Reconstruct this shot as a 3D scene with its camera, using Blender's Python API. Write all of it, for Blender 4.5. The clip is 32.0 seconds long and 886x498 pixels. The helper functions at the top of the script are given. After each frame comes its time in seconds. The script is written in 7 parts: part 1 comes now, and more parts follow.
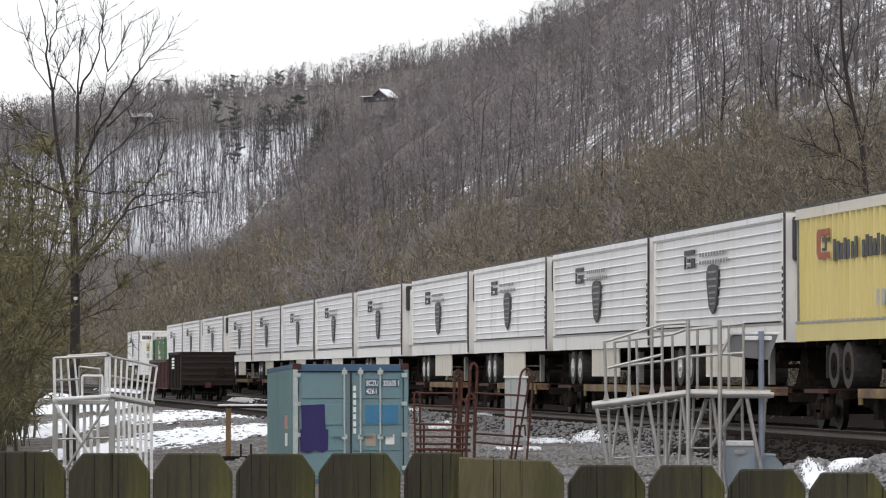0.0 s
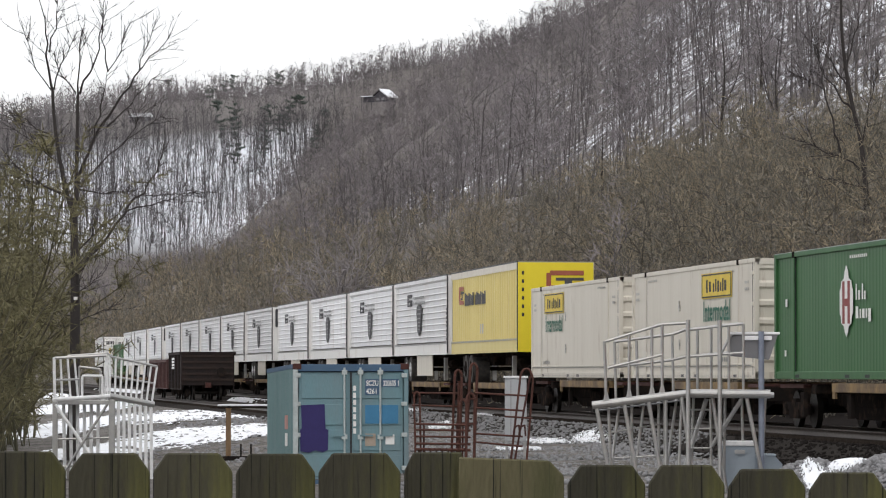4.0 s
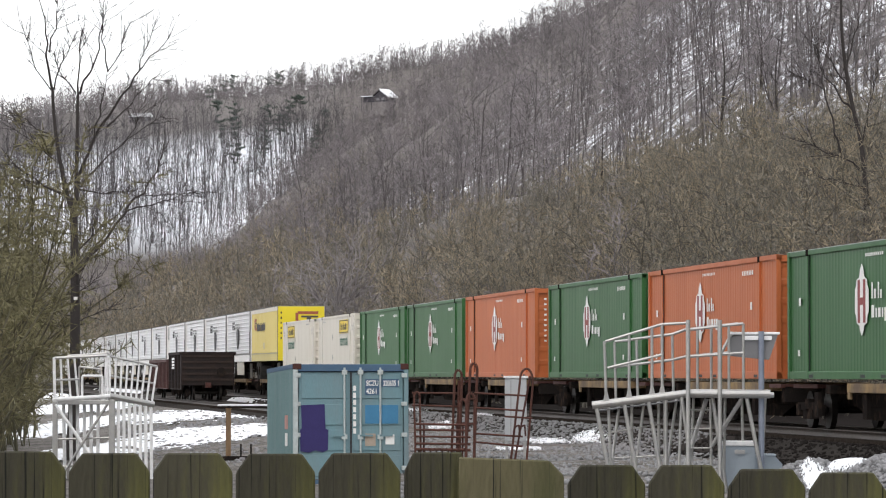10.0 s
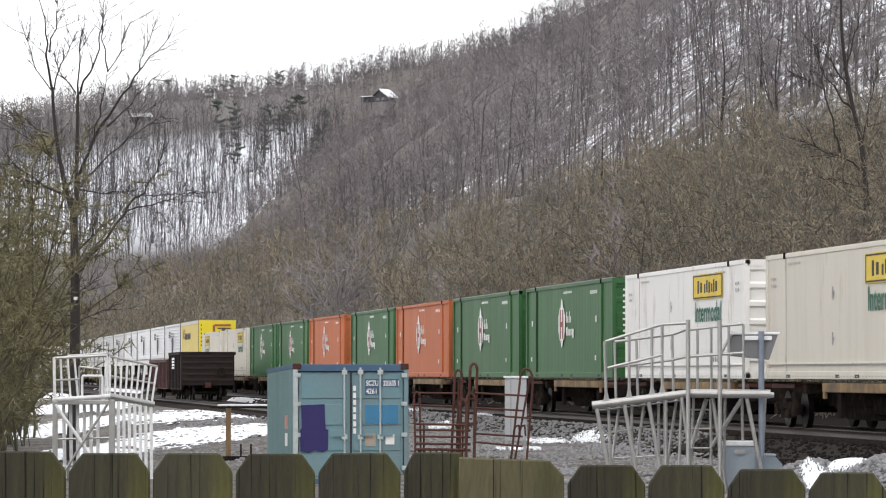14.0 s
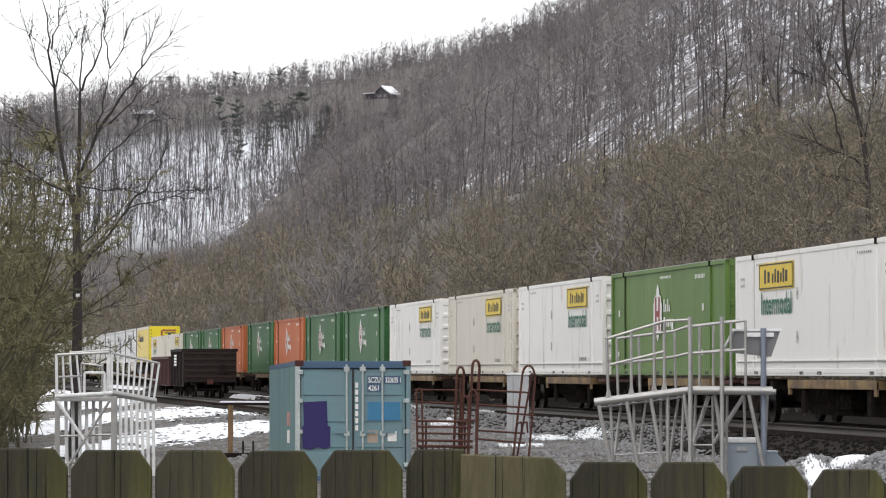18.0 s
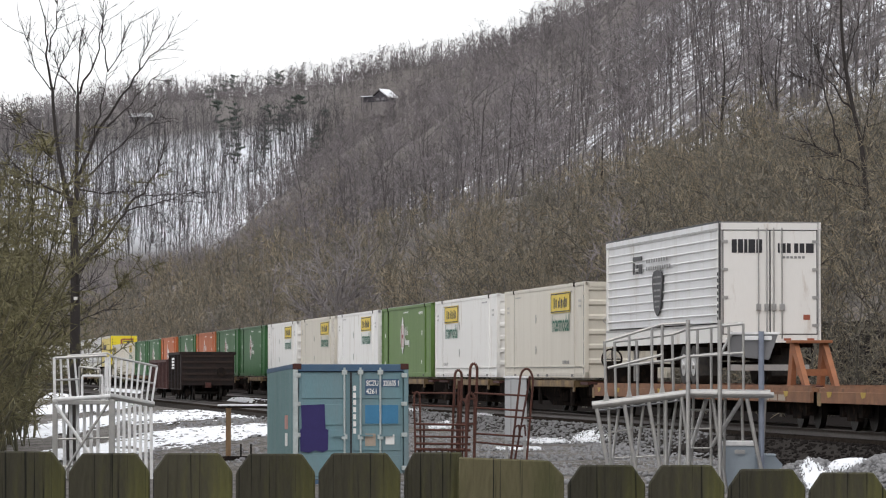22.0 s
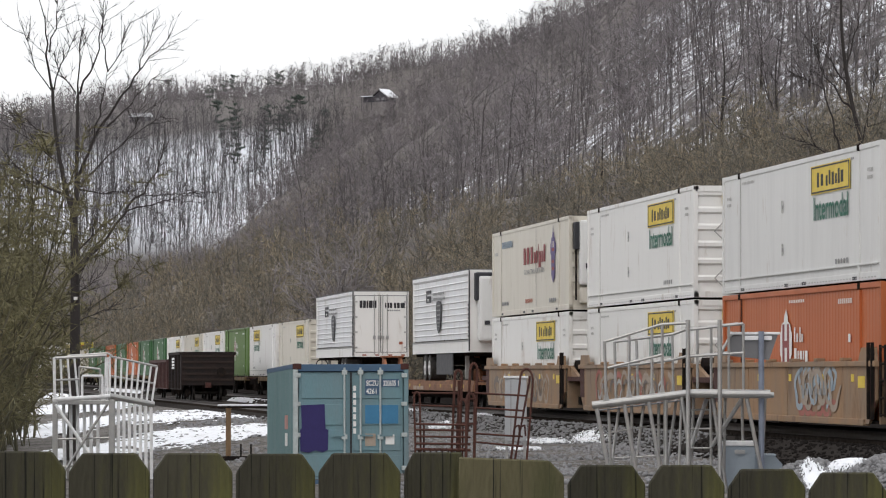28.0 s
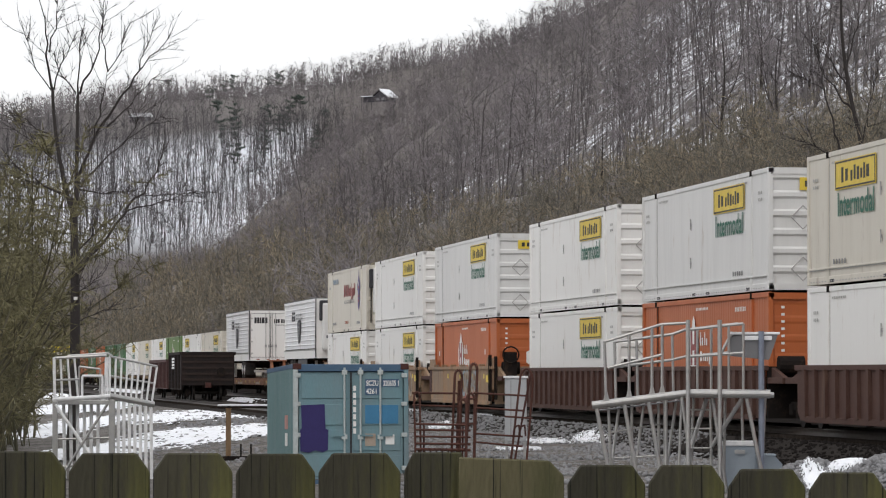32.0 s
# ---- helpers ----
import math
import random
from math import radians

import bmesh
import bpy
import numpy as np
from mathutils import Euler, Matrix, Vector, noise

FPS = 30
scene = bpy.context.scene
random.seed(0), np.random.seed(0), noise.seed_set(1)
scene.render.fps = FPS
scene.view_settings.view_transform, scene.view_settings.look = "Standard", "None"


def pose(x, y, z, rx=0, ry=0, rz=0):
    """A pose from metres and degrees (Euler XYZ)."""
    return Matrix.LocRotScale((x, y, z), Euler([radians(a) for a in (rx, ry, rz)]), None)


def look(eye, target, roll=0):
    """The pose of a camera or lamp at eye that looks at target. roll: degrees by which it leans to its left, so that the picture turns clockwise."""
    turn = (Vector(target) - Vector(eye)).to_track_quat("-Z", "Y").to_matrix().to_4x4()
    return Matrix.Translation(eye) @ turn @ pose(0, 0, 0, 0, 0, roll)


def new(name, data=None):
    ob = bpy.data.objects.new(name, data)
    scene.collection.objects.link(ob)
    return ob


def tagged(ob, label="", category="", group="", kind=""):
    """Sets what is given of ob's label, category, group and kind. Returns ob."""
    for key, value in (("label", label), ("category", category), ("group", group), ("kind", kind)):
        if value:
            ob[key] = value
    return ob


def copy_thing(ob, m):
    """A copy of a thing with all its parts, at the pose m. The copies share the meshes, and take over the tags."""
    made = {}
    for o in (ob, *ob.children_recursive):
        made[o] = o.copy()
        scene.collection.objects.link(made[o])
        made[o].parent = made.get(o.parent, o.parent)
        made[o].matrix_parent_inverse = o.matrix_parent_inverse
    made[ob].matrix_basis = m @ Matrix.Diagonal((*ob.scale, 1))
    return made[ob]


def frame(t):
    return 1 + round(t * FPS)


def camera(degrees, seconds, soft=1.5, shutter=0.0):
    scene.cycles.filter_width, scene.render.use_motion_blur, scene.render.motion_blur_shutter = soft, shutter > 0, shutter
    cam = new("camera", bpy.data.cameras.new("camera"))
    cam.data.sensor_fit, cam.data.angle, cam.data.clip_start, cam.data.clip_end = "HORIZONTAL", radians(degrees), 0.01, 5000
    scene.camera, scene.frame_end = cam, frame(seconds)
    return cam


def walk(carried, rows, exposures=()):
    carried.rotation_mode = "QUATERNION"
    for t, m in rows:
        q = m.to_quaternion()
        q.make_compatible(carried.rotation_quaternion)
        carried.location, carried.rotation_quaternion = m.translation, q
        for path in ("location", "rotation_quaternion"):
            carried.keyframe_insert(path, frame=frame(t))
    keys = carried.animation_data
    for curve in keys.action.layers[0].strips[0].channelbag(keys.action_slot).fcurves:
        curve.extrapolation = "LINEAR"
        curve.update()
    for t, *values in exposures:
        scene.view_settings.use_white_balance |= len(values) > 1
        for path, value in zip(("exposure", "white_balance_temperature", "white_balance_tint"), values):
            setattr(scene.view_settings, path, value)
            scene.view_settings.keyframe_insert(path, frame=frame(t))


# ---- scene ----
# ---------------------------------------------------------------- camera
EYE = (0.0, 0.0, 1.25)
FOCAL = 784 / math.tan(radians(6.5))


def aim(dx=0.0, dy=0.0):
    """Camera pose: horizon low in the picture, turned by a small drift."""
    pitch = math.degrees(math.atan((220.7 + dy) / FOCAL))
    yaw = math.degrees(math.atan(dx / FOCAL))
    return pose(*EYE, 90 + pitch, 0, yaw)


cam = camera(13.0, 32.0, soft=1.15)
walk(cam, [(t, aim(dx, dy)) for t, dx, dy in (
    (0, 0, 0), (10, 0, 0), (13.5, 0, 0), (14.5, 0, 0), (15.5, 1, -1), (16.5, 2, -3), (17.5, 3, -5), (18.5, 4.5, -6.3),
    (19.5, 5, -8), (20.5, 5.7, -8), (21, 5, -5), (21.5, 0.5, -0.3), (22, 0, 0), (24, 0, 0), (32, 0, 0))],
    # the film camera opens up while the dark containers pass, and closes again for the white ones
    [(t, -0.46 + e * 0.9) for t, e in ((0, 0), (3.5, 0), (6, 0.06), (8, 0.26), (10, 0.36), (12, 0.41), (14, 0.39), (17, 0.24), (19, 0.13), (20.5, 0.04), (24, 0.07), (25.5, 0.02), (28, -0.08), (30, -0.14), (32, -0.14))])

# ---------------------------------------------------------------- world and sun (overcast)
world = bpy.data.worlds.new("overcast_sky")
scene.world = world
world.use_nodes = True
wn = world.node_tree
wn.nodes.clear()
sky = wn.nodes.new("ShaderNodeTexSky")
sky.sky_type, sky.sun_disc = "NISHITA", False
sky.sun_elevation, sky.sun_rotation = radians(48), radians(200)
sky.air_density, sky.dust_density = 1.0, 4.0
bg1 = wn.nodes.new("ShaderNodeBackground")
bg1.inputs["Strength"].default_value = 0.03
bg2 = wn.nodes.new("ShaderNodeBackground")
bg2.inputs["Color"].default_value = (0.985, 0.985, 1.0, 1)
bg2.inputs["Strength"].default_value = 1.48
add = wn.nodes.new("ShaderNodeAddShader")
wout = wn.nodes.new("ShaderNodeOutputWorld")
wn.links.new(sky.outputs["Color"], bg1.inputs["Color"])
wn.links.new(bg1.outputs[0], add.inputs[0])
wn.links.new(bg2.outputs[0], add.inputs[1])
wn.links.new(add.outputs[0], wout.inputs["Surface"])

sun_data = bpy.data.lights.new("sun", "SUN")
sun_data.energy, sun_data.angle, sun_data.color = 0.5, radians(25), (1.0, 0.97, 0.92)
sun = new("sun", sun_data)
sun.matrix_basis = look((0, 0, 60), (22, 52, 0))


# ---------------------------------------------------------------- materials
def material(name, color, rough=0.7, metal=0.0, scale=3.0, vary=0.25, dark=None, bump=0.15, bscale=40.0,
             stretch=(1, 1, 1), lo=0.35, hi=0.75, per_object=0.0, coords="Object", spec=0.4, stain=None):
    """Procedural surface: a base colour broken up by broad stains and fine grain, with relief."""
    m = bpy.data.materials.new(name)
    m.use_nodes = True
    nt = m.node_tree
    b = nt.nodes["Principled BSDF"]
    b.inputs["Metallic"].default_value = metal
    b.inputs["Specular IOR Level"].default_value = spec
    tc = nt.nodes.new("ShaderNodeTexCoord")
    mp = nt.nodes.new("ShaderNodeMapping")
    mp.inputs["Scale"].default_value = stretch
    nt.links.new(tc.outputs[coords], mp.inputs["Vector"])
    vec = mp.outputs["Vector"]
    big = nt.nodes.new("ShaderNodeTexNoise")
    big.inputs["Scale"].default_value, big.inputs["Detail"].default_value = scale, 6
    big.inputs["Roughness"].default_value = 0.65
    fine = nt.nodes.new("ShaderNodeTexNoise")
    fine.inputs["Scale"].default_value, fine.inputs["Detail"].default_value = bscale, 4
    for n in (big, fine):
        nt.links.new(vec, n.inputs["Vector"])
    ramp = nt.nodes.new("ShaderNodeMapRange")
    ramp.inputs["From Min"].default_value, ramp.inputs["From Max"].default_value = lo, hi
    nt.links.new(big.outputs["Fac"], ramp.inputs["Value"])
    dark = dark or tuple(c * (1 - vary) for c in color)
    mix = nt.nodes.new("ShaderNodeMix")
    mix.data_type = "RGBA"
    mix.inputs["A"].default_value, mix.inputs["B"].default_value = (*color, 1), (*dark, 1)
    nt.links.new(ramp.outputs["Result"], mix.inputs["Factor"])
    hsv = nt.nodes.new("ShaderNodeHueSaturation")
    tone = mix.outputs["Result"]
    if stain:
        # sparse runs of rust and dirt, at other places on every piece
        info0 = nt.nodes.new("ShaderNodeObjectInfo")
        far = nt.nodes.new("ShaderNodeMath")
        far.operation = "MULTIPLY"
        far.inputs[1].default_value = 60.0
        nt.links.new(info0.outputs["Random"], far.inputs[0])
        mp2 = nt.nodes.new("ShaderNodeMapping")
        mp2.inputs["Scale"].default_value = (0.9, 1.0, 0.22)
        nt.links.new(tc.outputs[coords], mp2.inputs["Vector"])
        nt.links.new(far.outputs[0], mp2.inputs["Location"])
        runs = nt.nodes.new("ShaderNodeTexNoise")
        runs.inputs["Scale"].default_value, runs.inputs["Detail"].default_value, runs.inputs["Roughness"].default_value = 1.7, 7, 0.72
        nt.links.new(mp2.outputs["Vector"], runs.inputs["Vector"])
        cut = nt.nodes.new("ShaderNodeMapRange")
        cut.inputs["From Min"].default_value, cut.inputs["From Max"].default_value, cut.inputs["To Max"].default_value = stain[1], stain[2], 0.75
        nt.links.new(runs.outputs["Fac"], cut.inputs["Value"])
        mix2 = nt.nodes.new("ShaderNodeMix")
        mix2.data_type = "RGBA"
        mix2.inputs["B"].default_value = (*stain[0], 1)
        nt.links.new(cut.outputs["Result"], mix2.inputs["Factor"])
        nt.links.new(tone, mix2.inputs["A"])
        tone = mix2.outputs["Result"]
    nt.links.new(tone, hsv.inputs["Color"])
    val = nt.nodes.new("ShaderNodeMapRange")
    val.inputs["To Min"].default_value, val.inputs["To Max"].default_value = 1 - vary * 0.6, 1 + vary * 0.6
    nt.links.new(fine.outputs["Fac"], val.inputs["Value"])
    out = val.outputs["Result"]
    if per_object:
        info = nt.nodes.new("ShaderNodeObjectInfo")
        r2 = nt.nodes.new("ShaderNodeMapRange")
        r2.inputs["To Min"].default_value, r2.inputs["To Max"].default_value = 1 - per_object, 1 + per_object
        nt.links.new(info.outputs["Random"], r2.inputs["Value"])
        mul = nt.nodes.new("ShaderNodeMath")
        mul.operation = "MULTIPLY"
        nt.links.new(out, mul.inputs[0])
        nt.links.new(r2.outputs["Result"], mul.inputs[1])
        out = mul.outputs[0]
    nt.links.new(out, hsv.inputs["Value"])
    nt.links.new(hsv.outputs["Color"], b.inputs["Base Color"])
    rr = nt.nodes.new("ShaderNodeMapRange")
    rr.inputs["To Min"].default_value, rr.inputs["To Max"].default_value = max(rough - 0.12, 0.05), min(rough + 0.12, 1)
    nt.links.new(big.outputs["Fac"], rr.inputs["Value"])
    nt.links.new(rr.outputs["Result"], b.inputs["Roughness"])
    if bump:
        bp = nt.nodes.new("ShaderNodeBump")
        bp.inputs["Strength"].default_value, bp.inputs["Distance"].default_value = bump, 0.02
        nt.links.new(fine.outputs["Fac"], bp.inputs["Height"])
        nt.links.new(bp.outputs["Normal"], b.inputs["Normal"])
    return m


def cracked_wood(name, base, moss, crack, per_object):
    """Weathered boards: moss in broad patches, long dark checks along the grain."""
    m = material(name, base, 0.95, scale=7, vary=0.45, dark=moss, stretch=(1.6, 1, 0.35), lo=0.46, hi=0.72, bscale=55, bump=0.5, per_object=per_object)
    nt = m.node_tree
    b = nt.nodes["Principled BSDF"]
    src = b.inputs["Base Color"].links[0].from_socket
    tc = nt.nodes.new("ShaderNodeTexCoord")
    info = nt.nodes.new("ShaderNodeObjectInfo")
    off = nt.nodes.new("ShaderNodeVectorMath")
    off.operation = "ADD"
    nt.links.new(tc.outputs["Object"], off.inputs[0])
    nt.links.new(info.outputs["Location"], off.inputs[1])
    mp = nt.nodes.new("ShaderNodeMapping")
    mp.inputs["Scale"].default_value = (260, 1, 2.6)
    nt.links.new(off.outputs["Vector"], mp.inputs["Vector"])
    n = nt.nodes.new("ShaderNodeTexNoise")
    n.inputs["Scale"].default_value, n.inputs["Detail"].default_value = 1.0, 3
    nt.links.new(mp.outputs["Vector"], n.inputs["Vector"])
    r = nt.nodes.new("ShaderNodeMapRange")
    r.inputs["From Min"].default_value, r.inputs["From Max"].default_value = 0.61, 0.68
    nt.links.new(n.outputs["Fac"], r.inputs["Value"])
    mix = nt.nodes.new("ShaderNodeMix")
    mix.data_type = "RGBA"
    mix.inputs["B"].default_value = (*crack, 1)
    nt.links.new(r.outputs["Result"], mix.inputs["Factor"])
    nt.links.new(src, mix.inputs["A"])
    nt.links.new(mix.outputs["Result"], b.inputs["Base Color"])
    return m


STREAK = (1.0, 1.0, 0.12)
M = dict(
    white_paint=material("white_paint", (0.82, 0.81, 0.785), 0.45, scale=1.6, vary=0.06, dark=(0.75, 0.735, 0.705), stretch=STREAK, lo=0.55, hi=0.85, bump=0.03, per_object=0.04, stain=((0.34, 0.24, 0.15), 0.57, 0.75)),
    cream_paint=material("cream_paint", (0.66, 0.62, 0.54), 0.5, scale=1.6, vary=0.08, dark=(0.57, 0.53, 0.45), stretch=STREAK, lo=0.45, hi=0.85, bump=0.03, per_object=0.04, stain=((0.3, 0.22, 0.15), 0.58, 0.74)),
    grey_white=material("grey_white", (0.72, 0.715, 0.7), 0.45, scale=1.6, vary=0.06, dark=(0.62, 0.615, 0.6), stretch=STREAK, lo=0.45, hi=0.85, bump=0.03, stain=((0.36, 0.26, 0.17), 0.6, 0.76)),
    fluted=material("fluted_white_sheet", (0.83, 0.835, 0.85), 0.38, 0.0, scale=1.2, vary=0.06, dark=(0.66, 0.64, 0.6), stretch=STREAK, lo=0.5, hi=0.85, bump=0.02, per_object=0.1, stain=((0.42, 0.37, 0.3), 0.56, 0.76)),
    green_paint=material("green_paint", (0.028, 0.12, 0.032), 0.45, scale=1.2, vary=0.15, dark=(0.035, 0.112, 0.04), stretch=STREAK, bump=0.03, per_object=0.06),
    light_green=material("light_green_paint", (0.115, 0.205, 0.045), 0.5, scale=1.2, vary=0.1, dark=(0.1, 0.18, 0.05), stretch=STREAK, bump=0.03),
    orange_paint=material("orange_paint", (0.475, 0.126, 0.037), 0.5, scale=1.2, vary=0.15, dark=(0.41, 0.115, 0.04), stretch=STREAK, bump=0.03, per_object=0.05),
    yellow_paint=material("yellow_paint", (0.7, 0.595, 0.255), 0.5, scale=1.2, vary=0.1, dark=(0.64, 0.53, 0.2), stretch=STREAK, bump=0.03),
    bright_yellow=material("bright_yellow_paint", (0.8, 0.65, 0.03), 0.5, scale=1.2, vary=0.08, bump=0.03),
    sign_yellow=material("sign_yellow", (0.76, 0.56, 0.06), 0.5, scale=4, vary=0.15, bump=0.0),
    black_mark=material("black_mark", (0.03, 0.03, 0.035), 0.6, scale=4, vary=0.2, bump=0.0),
    faint_mark=material("faint_mark", (0.46, 0.45, 0.43), 0.6, scale=4, vary=0.2, bump=0.0),
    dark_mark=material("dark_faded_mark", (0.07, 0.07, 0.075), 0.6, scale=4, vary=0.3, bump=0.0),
    grey_mark=material("grey_mark", (0.3, 0.3, 0.3), 0.6, scale=4, vary=0.2, bump=0.0),
    green_mark=material("green_mark", (0.03, 0.15, 0.1), 0.6, scale=4, vary=0.2, bump=0.0),
    red_mark=material("red_mark", (0.36, 0.105, 0.06), 0.6, scale=4, vary=0.2, bump=0.0),
    white_mark=material("white_mark", (0.82, 0.82, 0.8), 0.6, scale=4, vary=0.1, bump=0.0),
    maroon_mark=material("maroon_mark", (0.28, 0.06, 0.06), 0.6, scale=4, vary=0.2, bump=0.0),
    pink_mark=material("faded_red_label", (0.5, 0.27, 0.24), 0.6, scale=6, vary=0.2, bump=0.0),
    slate_mark=material("pale_slate_mark", (0.24, 0.3, 0.36), 0.6, scale=4, vary=0.2, bump=0.0),
    purple_mark=material("purple_mark", (0.12, 0.09, 0.22), 0.6, scale=4, vary=0.2, bump=0.0),
    rubber=material("rubber", (0.03, 0.03, 0.032), 0.8, scale=8, vary=0.3, dark=(0.08, 0.07, 0.06)),
    under_steel=material("dark_underframe_steel", (0.02, 0.017, 0.016), 0.85, scale=3, vary=0.4, dark=(0.075, 0.05, 0.036), lo=0.5, hi=0.8, spec=0.0),
    wheel_steel=material("wheel_steel", (0.024, 0.02, 0.018), 0.55, 0.6, scale=8, vary=0.3),
    hub_metal=material("bright_hub", (0.7, 0.7, 0.7), 0.35, 0.7, scale=8, vary=0.1),
    deck_mark=material("worn_yellow_mark", (0.5, 0.34, 0.07), 0.7, scale=6, vary=0.35, bump=0.0),
    deck_yellow=material("worn_yellow_steel", (0.3, 0.2, 0.085), 0.75, scale=1.1, vary=0.3, dark=(0.12, 0.082, 0.055), lo=0.4, hi=0.62),
    hitch_orange=material("orange_brown_steel", (0.33, 0.13, 0.06), 0.75, scale=2, vary=0.3, dark=(0.2, 0.09, 0.05)),
    flat_brown=material("oxide_brown_steel", (0.27, 0.13, 0.068), 0.8, scale=1.2, vary=0.35, dark=(0.15, 0.078, 0.05), stain=((0.1, 0.06, 0.04), 0.52, 0.68)),
    well_tan=material("faded_tan_steel", (0.33, 0.2, 0.11), 0.8, scale=0.7, vary=0.22, dark=(0.26, 0.19, 0.135), lo=0.4, hi=0.62, stretch=(1, 1, 0.35), stain=((0.13, 0.075, 0.045), 0.53, 0.7)),
    scrawl_white=material("faded_white_scrawl", (0.4, 0.335, 0.275), 0.85, scale=2, vary=0.25, dark=(0.33, 0.26, 0.2), bump=0.0),
    scrawl_grey=material("faded_grey_scrawl", (0.2, 0.17, 0.15), 0.85, scale=2, vary=0.25, bump=0.0),
    scrawl_blue=material("pale_blue_scrawl", (0.3, 0.38, 0.46), 0.8, scale=2, vary=0.25, dark=(0.38, 0.4, 0.4), bump=0.0),
    scrawl_red=material("faded_red_scrawl", (0.42, 0.16, 0.13), 0.8, scale=2, vary=0.25, bump=0.0),
    well_brown=material("dark_brown_steel", (0.072, 0.036, 0.029), 0.75, scale=1.5, vary=0.35, dark=(0.105, 0.06, 0.048), spec=0.2, stain=((0.15, 0.095, 0.065), 0.58, 0.74)),
    gondola_steel=material("black_brown_steel", (0.018, 0.015, 0.015), 0.85, scale=1.6, vary=0.35, dark=(0.036, 0.025, 0.022), spec=0.15),
    gondola_rib=material("dark_rib_steel", (0.04, 0.029, 0.025), 0.85, scale=1.6, vary=0.35, spec=0.15),
    gondola_red=material("rust_red_steel", (0.065, 0.027, 0.024), 0.8, scale=1.6, vary=0.35),
    box_blue=material("blue_green_paint", (0.148, 0.26, 0.295), 0.6, scale=1.3, vary=0.2, dark=(0.165, 0.225, 0.245), stretch=(1, 1, 0.3), lo=0.4, hi=0.7),
    box_side=material("green_grey_paint", (0.14, 0.225, 0.235), 0.6, scale=1.5, vary=0.15, stretch=(1, 1, 0.3)),
    box_rail=material("blue_rail_paint", (0.05, 0.105, 0.19), 0.55, scale=2.5, vary=0.25, dark=(0.07, 0.12, 0.18)),
    rust=material("rusted_steel", (0.1, 0.038, 0.027), 0.85, scale=6, vary=0.4, dark=(0.06, 0.028, 0.022)),
    rust_dark=material("dark_rusted_steel", (0.075, 0.027, 0.022), 0.85, scale=6, vary=0.4),
    navy_patch=material("navy_patch", (0.028, 0.02, 0.12), 0.6, scale=3, vary=0.2),
    blue_patch=material("blue_patch", (0.05, 0.2, 0.36), 0.6, scale=3, vary=0.15),
    pale_steel=material("pale_steel_bar", (0.5, 0.55, 0.55), 0.5, 0.3, scale=8, vary=0.25),
    mast_blue=material("blue_grey_steel", (0.24, 0.27, 0.34), 0.5, 0.3, scale=5, vary=0.2),
    galv=material("galvanised_steel", (0.47, 0.46, 0.44), 0.36, 0.75, scale=5, vary=0.2, dark=(0.36, 0.36, 0.37), bscale=60),
    galv_white=material("pale_aluminium", (0.9, 0.9, 0.91), 0.45, 0.05, scale=5, vary=0.12, dark=(0.66, 0.66, 0.67)),
    cabinet_grey=material("grey_cabinet_paint", (0.45, 0.46, 0.48), 0.5, scale=4, vary=0.12),
    cabinet_dark=material("shaded_grey_panel", (0.2, 0.2, 0.21), 0.5, scale=4, vary=0.12),
    bin_plastic=material("grey_plastic", (0.3, 0.35, 0.4), 0.5, scale=5, vary=0.1),
    fence_wood=cracked_wood("mossy_fence_board", (0.046, 0.043, 0.028), (0.095, 0.094, 0.026), (0.006, 0.006, 0.004), 0.25),
    fence_pale=cracked_wood("weathered_fence_board", (0.112, 0.1, 0.055), (0.05, 0.055, 0.02), (0.012, 0.011, 0.008), 0.0),
    post_wood=material("weathered_post_wood", (0.23, 0.15, 0.085), 0.9, scale=8, vary=0.4, stretch=(1, 1, 0.2)),
    snow=material("old_snow", (0.88, 0.9, 0.94), 0.7, scale=1.4, vary=0.05, dark=(0.55, 0.54, 0.53), lo=0.52, hi=0.75, bump=0.6, bscale=5),
    ballast=material("ballast_stone", (0.03, 0.027, 0.025), 0.95, scale=7, vary=0.5, dark=(0.06, 0.055, 0.052), bscale=30, bump=0.9, spec=0.0),
    # dark stone, with the train's shade put into its colour as well
    ballast_dark=material("shaded_dark_ballast", (0.026, 0.023, 0.022), 0.95, scale=7, vary=0.45, bscale=30, bump=0.9, spec=0.0),
    stone=material("crushed_stone", (0.2, 0.2, 0.205), 0.95, scale=14, vary=0.5, dark=(0.33, 0.33, 0.34), bscale=40, bump=0.5, spec=0.0),
    rail_steel=material("rail_steel", (0.055, 0.042, 0.035), 0.6, 0.15, scale=6, vary=0.3),
    tie_wood=material("tie_wood", (0.035, 0.029, 0.025), 0.95, scale=8, vary=0.4, spec=0.0),
    bark_dark=material("dark_bark", (0.048, 0.041, 0.039), 0.95, scale=5, vary=0.35, stretch=(1, 1, 0.3), bscale=25, bump=0.6),
    # grey of the woods, lightened in colour for the haze of distance
    bark_grey=material("hazed_grey_bark", (0.265, 0.243, 0.245), 0.95, scale=0.035, vary=0.42, lo=0.42, hi=0.62, bscale=8, bump=0.0),
    twig_brown=material("brown_twigs", (0.29, 0.255, 0.19), 0.95, scale=0.16, vary=0.3, dark=(0.185, 0.163, 0.127), bscale=1.5, bump=0.0),
    twig_ochre=material("ochre_twigs", (0.345, 0.29, 0.2), 0.95, scale=0.16, vary=0.3, dark=(0.24, 0.2, 0.14), bscale=1.5, bump=0.0),
    twig_dun=material("dun_twigs", (0.25, 0.228, 0.185), 0.95, scale=0.16, vary=0.3, dark=(0.15, 0.138, 0.115), bscale=1.5, bump=0.0),
